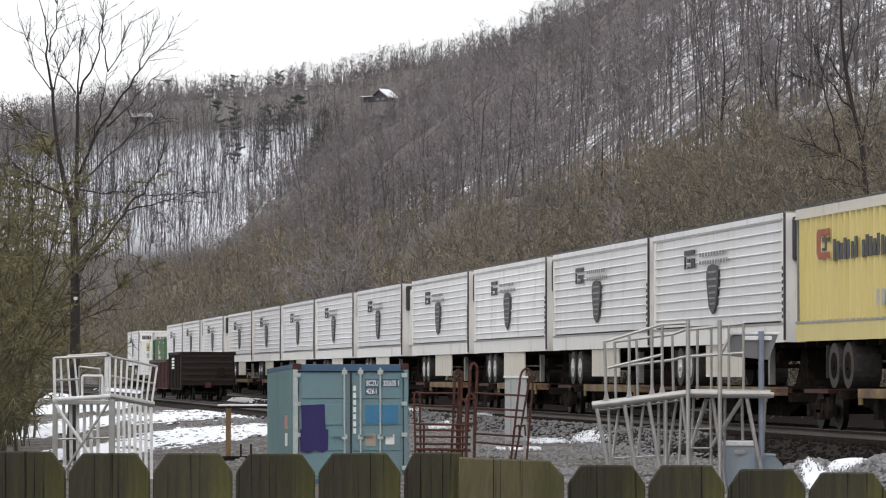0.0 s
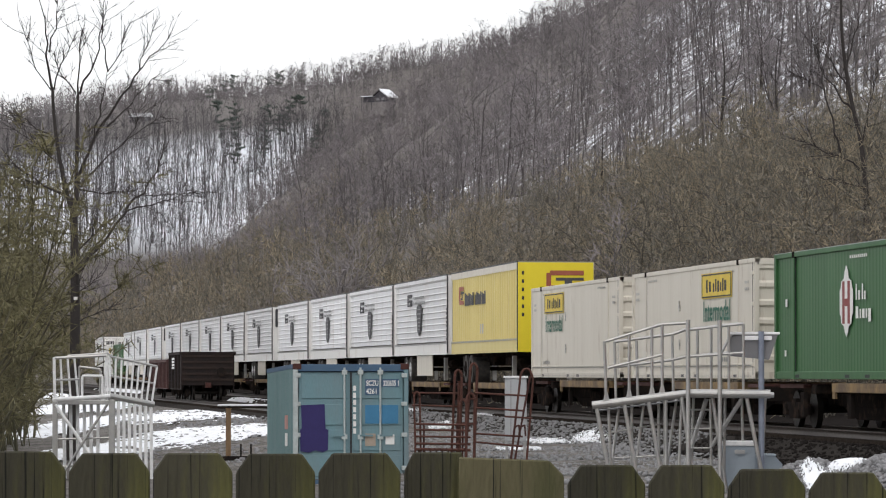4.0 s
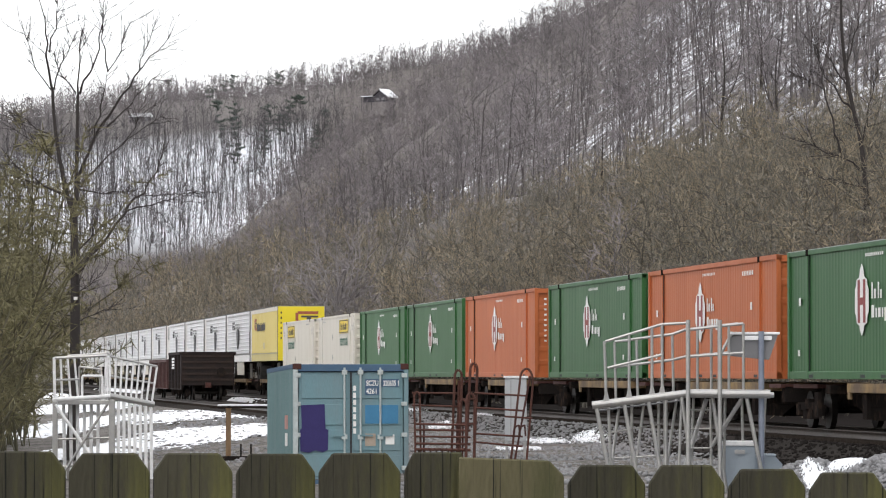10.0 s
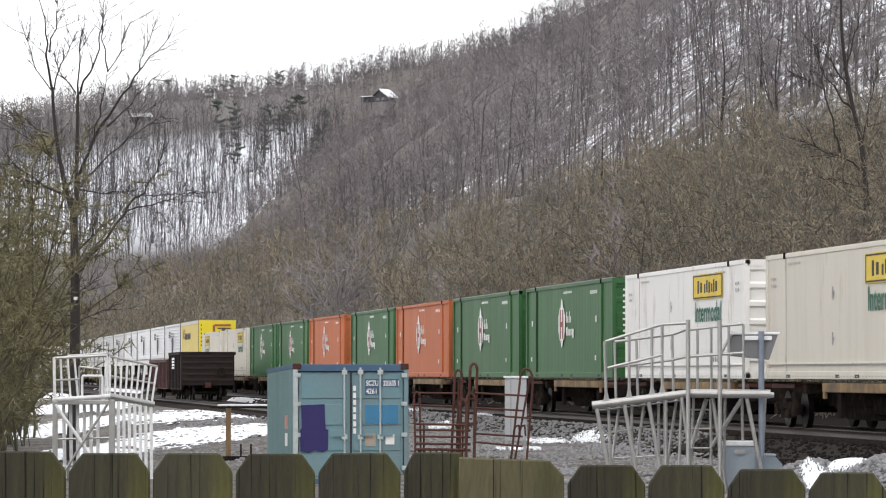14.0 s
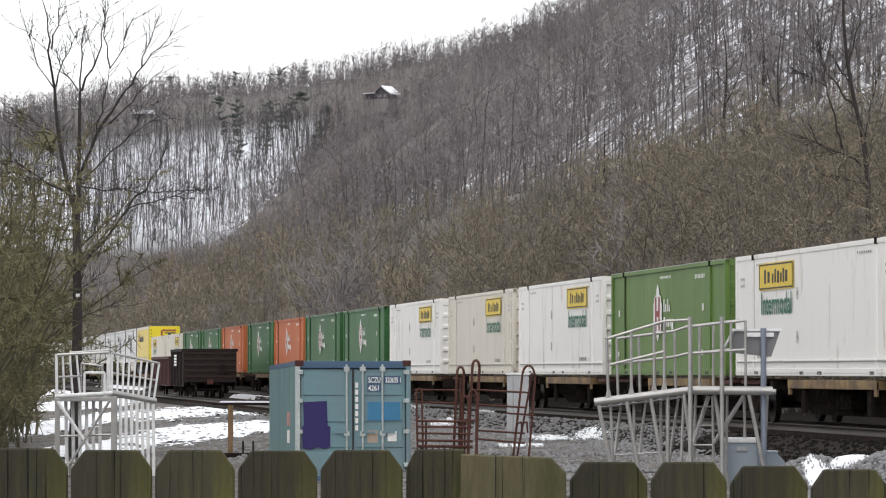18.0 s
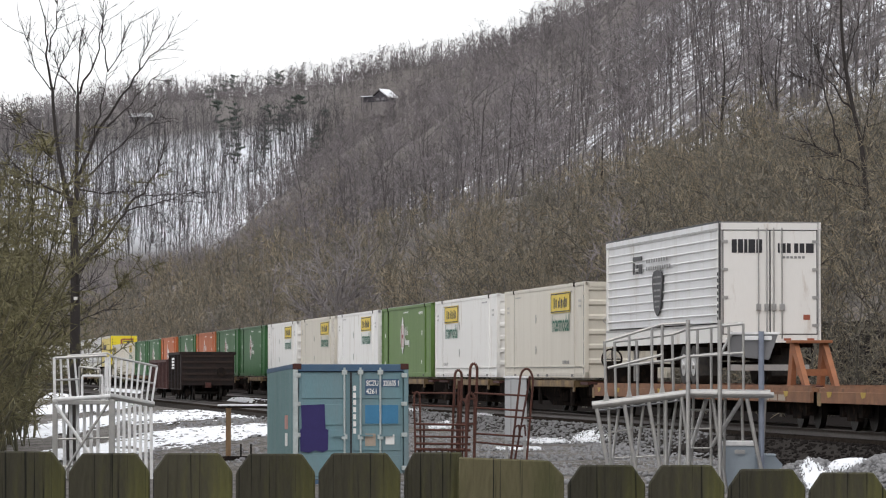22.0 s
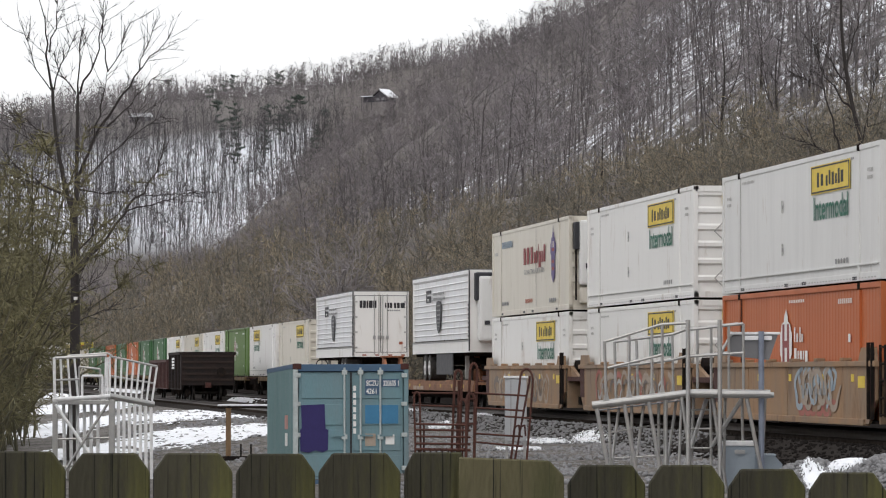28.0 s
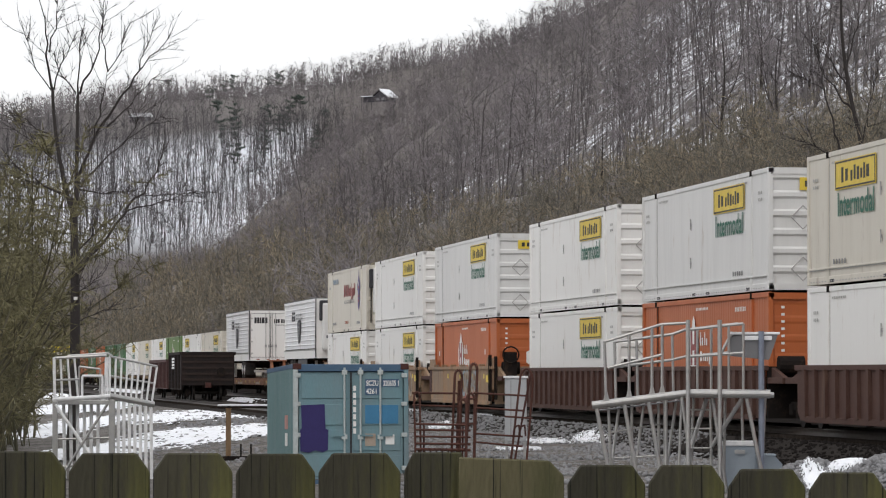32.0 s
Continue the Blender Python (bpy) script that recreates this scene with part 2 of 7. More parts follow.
    thicket_bark=material("thicket_bark", (0.13, 0.118, 0.099), 0.95, scale=0.3, vary=0.35, bscale=6, bump=0.0),
    trunk_bark=material("wet_dark_bark", (0.075, 0.066, 0.068), 0.95, scale=0.3, vary=0.35, dark=(0.13, 0.117, 0.117), bscale=6, bump=0.0),
    # these two greys are raised likewise, the haze mixed into their tone
    bark_mid=material("mid_grey_bark", (0.18, 0.165, 0.167), 0.95, scale=0.035, vary=0.42, lo=0.42, hi=0.62, bscale=8, bump=0.0),
    bark_violet=material("hazed_violet_twigs", (0.3, 0.27, 0.285), 0.95, scale=0.035, vary=0.42, lo=0.42, hi=0.62, bscale=8, bump=0.0),
    # greyer needle tone, lightened to carry the haze over the far slope
    needles_grey=material("hazed_grey_needles", (0.09, 0.11, 0.095), 0.95, scale=0.3, vary=0.3, bscale=3, bump=0.0),
    olive_bark=material("mossy_dark_bark", (0.07, 0.062, 0.045), 0.95, scale=2, vary=0.35, dark=(0.1, 0.098, 0.05), bscale=10, bump=0.0),
    twig_olive=material("olive_twigs", (0.19, 0.172, 0.088), 0.95, scale=0.5, vary=0.35, dark=(0.105, 0.095, 0.058), bscale=3, bump=0.0),
    pole_bark=material("dark_pole_bark", (0.07, 0.066, 0.07), 0.95, scale=0.5, vary=0.3, bscale=8, bump=0.0),
    # needle green lightened, so distance haze sits in the colour
    needles=material("hazed_pine_needles", (0.075, 0.097, 0.08), 0.95, scale=0.3, vary=0.3, bscale=3, bump=0.0),
    foundation=material("grey_foundation_stone", (0.26, 0.24, 0.235), 0.95, scale=0.8, vary=0.4),
    house_wall=material("dark_timber_wall", (0.07, 0.065, 0.075), 0.9, scale=2, vary=0.2),
)


# ---------------------------------------------------------------- mesh helpers
def part(name, bm, mat, parent=None, label="", kind=""):
    """One mesh object from a bmesh, under a thing or a part (or on its own)."""
    me = bpy.data.meshes.new(name)
    bmesh.ops.recalc_face_normals(bm, faces=bm.faces)
    bm.to_mesh(me)
    bm.free()
    me.materials.append(M[mat] if isinstance(mat, str) else mat)
    ob = new(name, me)
    if parent is not None:
        ob.parent = parent
    return tagged(ob, label=label, kind=kind)


def thing(name, label, category, group="", kind=""):
    return tagged(new(name), label, category, group, kind)


def box(bm, x0, x1, y0, y1, z0, z1, m=None):
    vs = [bm.verts.new((x, y, z)) for x in (x0, x1) for y in (y0, y1) for z in (z0, z1)]
    for a in ((0, 1, 3, 2), (4, 6, 7, 5), (0, 4, 5, 1), (2, 3, 7, 6), (0, 2, 6, 4), (1, 5, 7, 3)):
        bm.faces.new([vs[i] for i in a])
    if m is not None:
        bmesh.ops.transform(bm, matrix=m, verts=vs)
    return vs


def bx(*c, m=None, bevel=0.0):
    bm = bmesh.new()
    box(bm, *c, m=m)
    if bevel:
        bmesh.ops.bevel(bm, geom=list(bm.edges), offset=bevel, segments=2, affect="EDGES", profile=0.6)
    return bm


def tube(bm, p, q, r, n=8, r2=None):
    p, q = Vector(p), Vector(q)
    d = q - p
    if d.length < 1e-6:
        return
    rot = d.to_track_quat("Z", "Y").to_matrix()
    r2 = r if r2 is None else r2
    rings = [[bm.verts.new(o + rot @ Vector((math.cos(a) * k, math.sin(a) * k, 0))) for a in [2 * math.pi * i / n for i in range(n)]]
             for o, k in ((p, r), (q, r2))]
    for i in range(n):
        bm.faces.new((rings[0][i], rings[0][(i + 1) % n], rings[1][(i + 1) % n], rings[1][i]))
    bm.faces.new(rings[0][::-1])
    bm.faces.new(rings[1])


def tb(p, q, r, n=8):
    bm = bmesh.new()
    tube(bm, p, q, r, n)
    return bm


def bent(points, r, n=8):
    """A bent pipe through points."""
    bm = bmesh.new()
    for a, b in zip(points, points[1:]):
        tube(bm, a, b, r, n)
    return bm


def disc(bm, c, axis_y0, axis_y1, r, n=24):
    """A wheel-like cylinder with its axle along y."""
    tube(bm, (c[0], axis_y0, c[1]), (c[0], axis_y1, c[1]), r, n)


def prism(points, y0, y1):
    """A flat outline in x, z given depth along y."""
    bm = bmesh.new()
    a = [bm.verts.new((x, y0, z)) for x, z in points]
    b = [bm.verts.new((x, y1, z)) for x, z in points]
    bm.faces.new(a)
    bm.faces.new(b[::-1])
    for i in range(len(a)):
        j = (i + 1) % len(a)
        bm.faces.new((a[i], b[i], b[j], a[j]))
    return bm


def ribbed(x0, x1, z0, z1, y, pitch, depth, along="x", flat=0.5, side=-1):
    """A corrugated sheet in the plane y: ribs upright (along='x') or level (along='z')."""
    bm = bmesh.new()
    u0, u1 = (x0, x1) if along == "x" else (z0, z1)
    n = max(1, round((u1 - u0) / pitch))
    step = (u1 - u0) / n
    prof = []
    for i in range(n):
        b = u0 + i * step
        prof += [(b, 0), (b + step * flat, 0), (b + step * (flat + 0.12), depth), (b + step * 0.88, depth)]
    prof.append((u1, 0))
    rows = []
    for u, d in prof:
        if along == "x":
            rows.append((bm.verts.new((u, y + side * d, z0)), bm.verts.new((u, y + side * d, z1))))
        else:
            rows.append((bm.verts.new((x0, y + side * d, u)), bm.verts.new((x1, y + side * d, u))))
    for a, b in zip(rows, rows[1:]):
        bm.faces.new((a[0], b[0], b[1], a[1]))
    return bm


def ribbed_end(y0, y1, z0, z1, x, pitch, depth, along="z", side=1):
    """The same at an end of a box, in the plane x."""
    bm = ribbed(y0, y1, z0, z1, 0, pitch, depth, along, 0.55, -1)
    bmesh.ops.transform(bm, matrix=Matrix(((0, -side, 0, x), (1, 0, 0, 0), (0, 0, 1, 0), (0, 0, 0, 1))), verts=bm.verts)
    return bm


LETTERS = {}


def words(body, x, y, z, height, width, mat, parent, turn=0.0, name="lettering"):
    """Flat lettering on a near side (facing -y) or, turned by 90 degrees, on an end (facing +x)."""
    if body not in LETTERS:
        cu = bpy.data.curves.new(name, "FONT")
        cu.body, cu.size, cu.offset = body, 1.0, 0.018
        cu.align_x, cu.align_y = "LEFT", "BOTTOM_BASELINE"
        ob = new("letters_tmp", cu)
        dg = bpy.context.evaluated_depsgraph_get()
        me = bpy.data.meshes.new_from_object(ob.evaluated_get(dg))
        bpy.data.objects.remove(ob)
        LETTERS[body] = me
    me = LETTERS[body].copy()
    w = max(v.co.x for v in me.vertices)
    h = max(v.co.y for v in me.vertices)
    me.transform(Matrix.Diagonal((width / w, height / h, 1, 1)))
    me.transform(pose(0, 0, 0, 90, 0, 0))
    me.transform(pose(x, y, z, 0, 0, turn))
    me.materials.clear()
    me.materials.append(M[mat])
    me.name = name
    ob = new(name, me)
    ob.parent = parent
    return ob


def bars(parent, x, y, z, width, height, count, mat, name="marking", gap=0.3, thick=0.004):
    """Unreadable writing: a row of plain bars on a near side."""
    bm = bmesh.new()
    step = width / count
    for i in range(count):
        box(bm, x + i * step, x + i * step + step * (1 - gap), y - thick, y, z, z + height)
    return part(name, bm, mat, parent, kind="stuff")


# ---------------------------------------------------------------- the track and the train's run
V0, ACC = 14.24, -0.0315
HEAD, K1, K2, K3 = 0.13452, -3.21e-5, 2.227e-7, -1.2e-4
STEP = 0.5
_s = np.arange(-900, 1300 + STEP, STEP)
_s2 = np.clip(_s, -100, 520)
_a = HEAD + K1 * _s2 + K2 * _s2 ** 2 + K3 * np.maximum(_s2 - 260, 0)
_x, _y = -np.cumsum(np.sin(_a)) * STEP, np.cumsum(np.cos(_a)) * STEP
_zero = int(np.argmin(abs(_s)))
TX, TY = _x - _x[_zero] + 19.82, _y - _y[_zero] + 1.31


def rail_line(s, off=0.0):
    """Place and heading on the near edge of the load, off metres to the side away from the camera."""
    x, y, a = np.interp(s, _s, TX), np.interp(s, _s, TY), np.interp(s, _s, _a)
    return x + off * math.cos(a), y + off * math.sin(a), a


def run(t):
    return V0 * t + 0.5 * ACC * (t - 10) ** 2


def train_rows(q, z=0.0):
    """Rows of a thing whose middle is q metres behind the mark of the train."""
    rows = []
    for t in range(0, 33, 2):
        x, y, a = rail_line(run(t) - q, 1.3)
        rows.append((t, pose(x, y, z, 0, 0, math.degrees(a) - 90)))
    return rows


def track_x(y):
    """The track's middle at the depth y."""
    return np.interp(y, TY, TX) + 1.31


MOVERS = []


def rides(ob, q_front, length, z=0.0):
    ob.matrix_basis = train_rows(q_front + length / 2, z)[0][1]
    MOVERS.append((ob, q_front + length / 2, z))
    return ob


def motions():
    for ob, q, z in MOVERS:
        walk(ob, train_rows(q, z))


def smooth(a, b, v):
    t = np.clip((v - a) / (b - a), 0, 1)
    return t * t * (3 - 2 * t)


def mesh_from(name, verts, faces, mats, kind="", label="", category="", smooth_faces=False, index=None):
    """A mesh from arrays of triangles or quads."""
    me = bpy.data.meshes.new(name)
    verts, faces = np.asarray(verts, np.float32), np.asarray(faces, np.int32)
    k = faces.shape[1]
    me.vertices.add(len(verts))
    me.vertices.foreach_set("co", verts.ravel())
    me.loops.add(faces.size)
    me.loops.foreach_set("vertex_index", faces.ravel())
    me.polygons.add(len(faces))
    me.polygons.foreach_set("loop_start", np.arange(0, faces.size, k, dtype=np.int32))
    if smooth_faces:
        me.polygons.foreach_set("use_smooth", np.ones(len(faces), bool))
    for m in mats:
        me.materials.append(M[m] if isinstance(m, str) else m)
    if index is not None:
        me.polygons.foreach_set("material_index", np.asarray(index, np.int32))
    me.update(calc_edges=True)
    return tagged(new(name, me), label, category, "", kind)


# ---------------------------------------------------------------- ground and hillside
def ridge_z(x, y):
    """Height of the ridge across the valley's end."""
    far = (143 + 0.13 * np.minimum(x, -20) - 0.03 * np.maximum(x + 20, 0) + 5 * np.sin(x / 70.0) + 3 * np.sin(x / 31.0)) * smooth(950, 1750, y + 0.25 * x)
    return far - 12 * smooth(500, 900, -x)


def ground_z(x, y):
    """Height of the land: yard, railway bank, wooded slope with a bench, and the ridge that closes the valley."""
    x, y = np.asarray(x, float), np.asarray(y, float)
    n = (x - track_x(y)) * 0.99
    yard = -1.25 + 0.6 * (1 - smooth(8, 34, y)) + 0.5 * smooth(95, 190, y)
    bank = smooth(-15, -8.5, n)
    z = yard * (1 - bank) - 0.62 * bank
    # wooded slope on the far side of the track
    m = np.maximum(n - 9, 0)
    wob = 1 + 0.05 * np.sin(y / 61.0) + 0.04 * np.sin(y / 23.0 + 1.3) + 0.03 * np.sin(x / 17.0 + y / 40.0)
    low = 0.60 * m * wob
    bench = 22 + 2.0 * np.sin(y / 140.0 + 0.8)
    edge = bench / (0.60 * wob)
    top = bench + 0.10 * np.clip(m - edge, 0, 14) + 0.71 * np.maximum(m - edge - 14, 0) * wob
    hill = np.where(low < bench, low, np.minimum(low, top))
    crest = 126 + 8 * np.sin(y / 260.0) + 5 * np.sin(x / 90.0)
    hill = crest - np.logaddexp(0, (crest - hill) / 9.0) * 9.0
    hill = np.maximum(hill, 0) * smooth(9, 14, n)
    far = ridge_z(x, y)
    west = 70 * smooth(160, 420, -x - 0.05 * y) * smooth(200, 700, y)
    return z + np.maximum(hill, np.maximum(far, west))


def make_ground():
    xs = np.unique(np.concatenate([np.arange(-3000, -300, 150), np.arange(-300, -60, 12), np.arange(-60, 60, 1.5), np.arange(60, 300, 6), np.arange(300, 3001, 150)]))
    ys = np.unique(np.concatenate([np.arange(-900, 0, 60), np.arange(0, 230, 2.5), np.arange(230, 800, 8), np.arange(800, 2200, 25), np.arange(2200, 4601, 200)]))
    gx, gy = np.meshgrid(xs, ys)
    gz = ground_z(gx, gy)
    rng = np.random.default_rng(4)
    gz = gz + rng.normal(0, 0.03, gz.shape) * (gy < 200)
    verts = np.stack([gx.ravel(), gy.ravel(), gz.ravel()], 1)
    w = len(xs)
    i = np.arange(len(ys) - 1)[:, None] * w + np.arange(w - 1)[None]
    faces = np.stack([i, i + 1, i + w + 1, i + w], -1).reshape(-1, 4)
    # leaf litter and dirt low down, snow lying between the trees higher up
    m = bpy.data.materials.new("winter_ground")
    m.use_nodes = True
    nt = m.node_tree
    b = nt.nodes["Principled BSDF"]
    b.inputs["Roughness"].default_value = 0.95
    b.inputs["Specular IOR Level"].default_value = 0.2
    geo = nt.nodes.new("ShaderNodeNewGeometry")
    sep = nt.nodes.new("ShaderNodeSeparateXYZ")
    nt.links.new(geo.outputs["Position"], sep.inputs[0])

    def noise_node(scale, detail=5, along=1.0):
        n = nt.nodes.new("ShaderNodeTexNoise")
        n.inputs["Scale"].default_value, n.inputs["Detail"].default_value = scale, detail
        n.inputs["Roughness"].default_value = 0.65
        mp = nt.nodes.new("ShaderNodeMapping")
        mp.inputs["Scale"].default_value = (1, along, 1)
        nt.links.new(geo.outputs["Position"], mp.inputs["Vector"])
        nt.links.new(mp.outputs["Vector"], n.inputs["Vector"])
        return n.outputs["Fac"]

    def rng_node(v, a, c, lo=0.0, hi=1.0):
        n = nt.nodes.new("ShaderNodeMapRange")
        for k, val in (("From Min", a), ("From Max", c), ("To Min", lo), ("To Max", hi)):
            n.inputs[k].default_value = val
        nt.links.new(v, n.inputs["Value"])
        return n.outputs["Result"]

    def mixed(fac, a, c):
        n = nt.nodes.new("ShaderNodeMix")
        n.data_type = "RGBA"
        nt.links.new(fac, n.inputs["Factor"])
        for k, v in (("A", a), ("B", c)):
            if isinstance(v, tuple):
                n.inputs[k].default_value = (*v, 1)
            else:
                nt.links.new(v, n.inputs[k])
        return n.outputs["Result"]

    def math_node(op, a, c):
        n = nt.nodes.new("ShaderNodeMath")
        n.operation = op
        for k, v in enumerate((a, c)):
            if isinstance(v, (int, float)):
                n.inputs[k].default_value = v
            else:
                nt.links.new(v, n.inputs[k])
        return n.outputs[0]

    litter = mixed(rng_node(math_node("ADD", math_node("MULTIPLY", noise_node(0.35), 0.5), math_node("MULTIPLY", noise_node(1.6), 0.5)), 0.42, 0.6), (0.085, 0.076, 0.07), (0.19, 0.17, 0.16))
    rubble = math_node("ADD", math_node("MULTIPLY", noise_node(5.0), 0.6), math_node("MULTIPLY", noise_node(0.8), 0.4))
    gravel = mixed(rng_node(rubble, 0.4, 0.62), (0.05, 0.044, 0.038), (0.24, 0.225, 0.21))
    low = rng_node(sep.outputs["Z"], 0.3, 1.8)
    base = mixed(low, gravel, litter)
    high = math_node("MULTIPLY", rng_node(math_node("ADD", math_node("SUBTRACT", sep.outputs["Z"], rng_node(sep.outputs["X"], -25, -45, 0.0, 20.0)), rng_node(sep.outputs["X"], 22, 34, 0.0, 8.0)), 18, 30), rng_node(math_node("ADD", sep.outputs["Z"], math_node("MULTIPLY", math_node("ADD", sep.outputs["X"], 39.0), -0.1)), 90, 103, 1.0, 0.03))
    patches = math_node("ADD", math_node("MULTIPLY", noise_node(0.05), 0.4), math_node("MULTIPLY", noise_node(0.38, 6), 0.7))
    # the near hill's nose keeps less snow than the ridge behind it
    nose = math_node("ADD", sep.outputs["X"], math_node("MULTIPLY", math_node("SUBTRACT", 1450.0, sep.outputs["Y"]), 0.05))
    lee = math_node("ADD", patches, math_node("MULTIPLY", rng_node(nose, -43, -58, 0.0, 0.12), rng_node(sep.outputs["X"], -150, -122)))
    beyond = math_node("MULTIPLY", math_node("ADD", rng_node(sep.outputs["Y"], 770, 860, 0.0, -0.2), rng_node(math_node("SUBTRACT", sep.outputs["Y"], math_node("MULTIPLY", math_node("MAXIMUM", math_node("SUBTRACT", sep.outputs["X"], 20.0), 0.0), 12.0)), 430, 600, -0.08, -0.15)), rng_node(nose, -58, -43))
    snowy = math_node("MULTIPLY", rng_node(math_node("ADD", lee, beyond), 0.42, 0.54), high)
    col = mixed(snowy, base, (0.8, 0.83, 0.88))
    nt.links.new(col, b.inputs["Base Color"])
    bp = nt.nodes.new("ShaderNodeBump")
    bp.inputs["Strength"].default_value, bp.inputs["Distance"].default_value = 0.6, 0.08
    nt.links.new(noise_node(9.0), bp.inputs["Height"])
    nt.links.new(bp.outputs["Normal"], b.inputs["Normal"])
    M["winter_ground"] = m
    mesh_from("ground", verts, faces, ["winter_ground"], "structure", "gravel yard and leaf-strewn wooded valley with old snow", "ground", True)


make_ground()


def ribbon(name, s0, s1, step, profile, mat, label, category, kind="structure", zoff=0.0):
    """Sweeps an outline (side, height) along the track."""
    ss = np.arange(s0, s1 + step, step)
    pts = []
    for s in ss:
        for o, h in profile:
            x, y, a = rail_line(s, o)
            pts.append((x, y, h + zoff))
    k = len(profile)
    i = np.arange(len(ss) - 1)[:, None] * k + np.arange(k - 1)[None]
    faces = np.stack([i, i + 1, i + k + 1, i + k], -1).reshape(-1, 4)
    return mesh_from(name, pts, faces, [mat], kind, label, category)


MID = 1.3          # the track's middle, from the load's near edge
SIDING = -3.6      # the siding's middle
RAIL = ((-0.075, -0.17), (-0.075, -0.155), (-0.012, -0.135), (-0.012, -0.045), (-0.036, -0.03), (-0.036, 0.0), (0.036, 0.0), (0.036, -0.03), (0.012, -0.045), (0.012, -0.135), (0.075, -0.155), (0.075, -0.17))


def make_track(mid, s0, s1, zoff, label, tie_to):
    ribbon("ballast", s0, s1, 10, [(mid - 3.6, -0.75), (mid - 1.9, -0.24), (mid + 1.9, -0.24), (mid + 3.6, -0.75)], "ballast", "grey crushed-stone ballast under the " + label, "ballast", zoff=zoff)
    for side in (-0.7525, 0.7525):
        ribbon("rail", s0, s1, 5, [(mid + side + o, h) for o, h in RAIL], "rail_steel", "brown steel rail of the " + label, "rail", zoff=zoff)
    bm = bmesh.new()
    box(bm, -0.11, 0.11, -1.3, 1.3, -0.35, -0.172)
    verts, faces = [], []
    unit = np.array([v.co[:] for v in bm.verts])
    quads = np.array([[v.index for v in f.verts] for f in bm.faces]) if not bm.verts.index_update() else None
    bm.free()
    s = max(s0, 30)
    while s < tie_to:
        x, y, a = rail_line(s, mid)
        c, d = math.cos(a), math.sin(a)
        # ties lie across the track
        local = np.stack([x + unit[:, 1] * c - unit[:, 0] * d, y + unit[:, 1] * d + unit[:, 0] * c, unit[:, 2] + zoff], 1)
        faces.append(quads + len(verts) * 8)
        verts.append(local)
        s += 0.55
    mesh_from("railway_ties", np.concatenate(verts), np.concatenate(faces), ["tie_wood"], "stuff", "dark weathered wooden ties of the " + label, "ties")


make_track(MID, -880, 1200, 0.0, "main line", 260)
make_track(SIDING, 155, 420, -0.25, "siding", 300)


def far_bank():
    """Dark cover beyond the main line: shade put into the ditch and bank's foot."""
    ss, nn = np.arange(-60, 560, 4.0), np.arange(4.4, 16.5, 0.9)
    pts = []
    for s in ss:
        for o in nn:
            x, y, a = rail_line(s, o)
            pts.append((x, y, float(ground_z(x, y)) + 0.3))
    k = len(nn)
    i = np.arange(len(ss) - 1)[:, None] * k + np.arange(k - 1)[None]
    mesh_from("far_bank", pts, np.stack([i, i + 1, i + k + 1, i + k], -1).reshape(-1, 4), ["ballast_dark"], "structure", "ditch and bank beyond the main line, coloured dark for shade", "bank", True)


far_bank()


# ---------------------------------------------------------------- the train
LEN, WID, HGT = 16.15, 2.6, 2.9


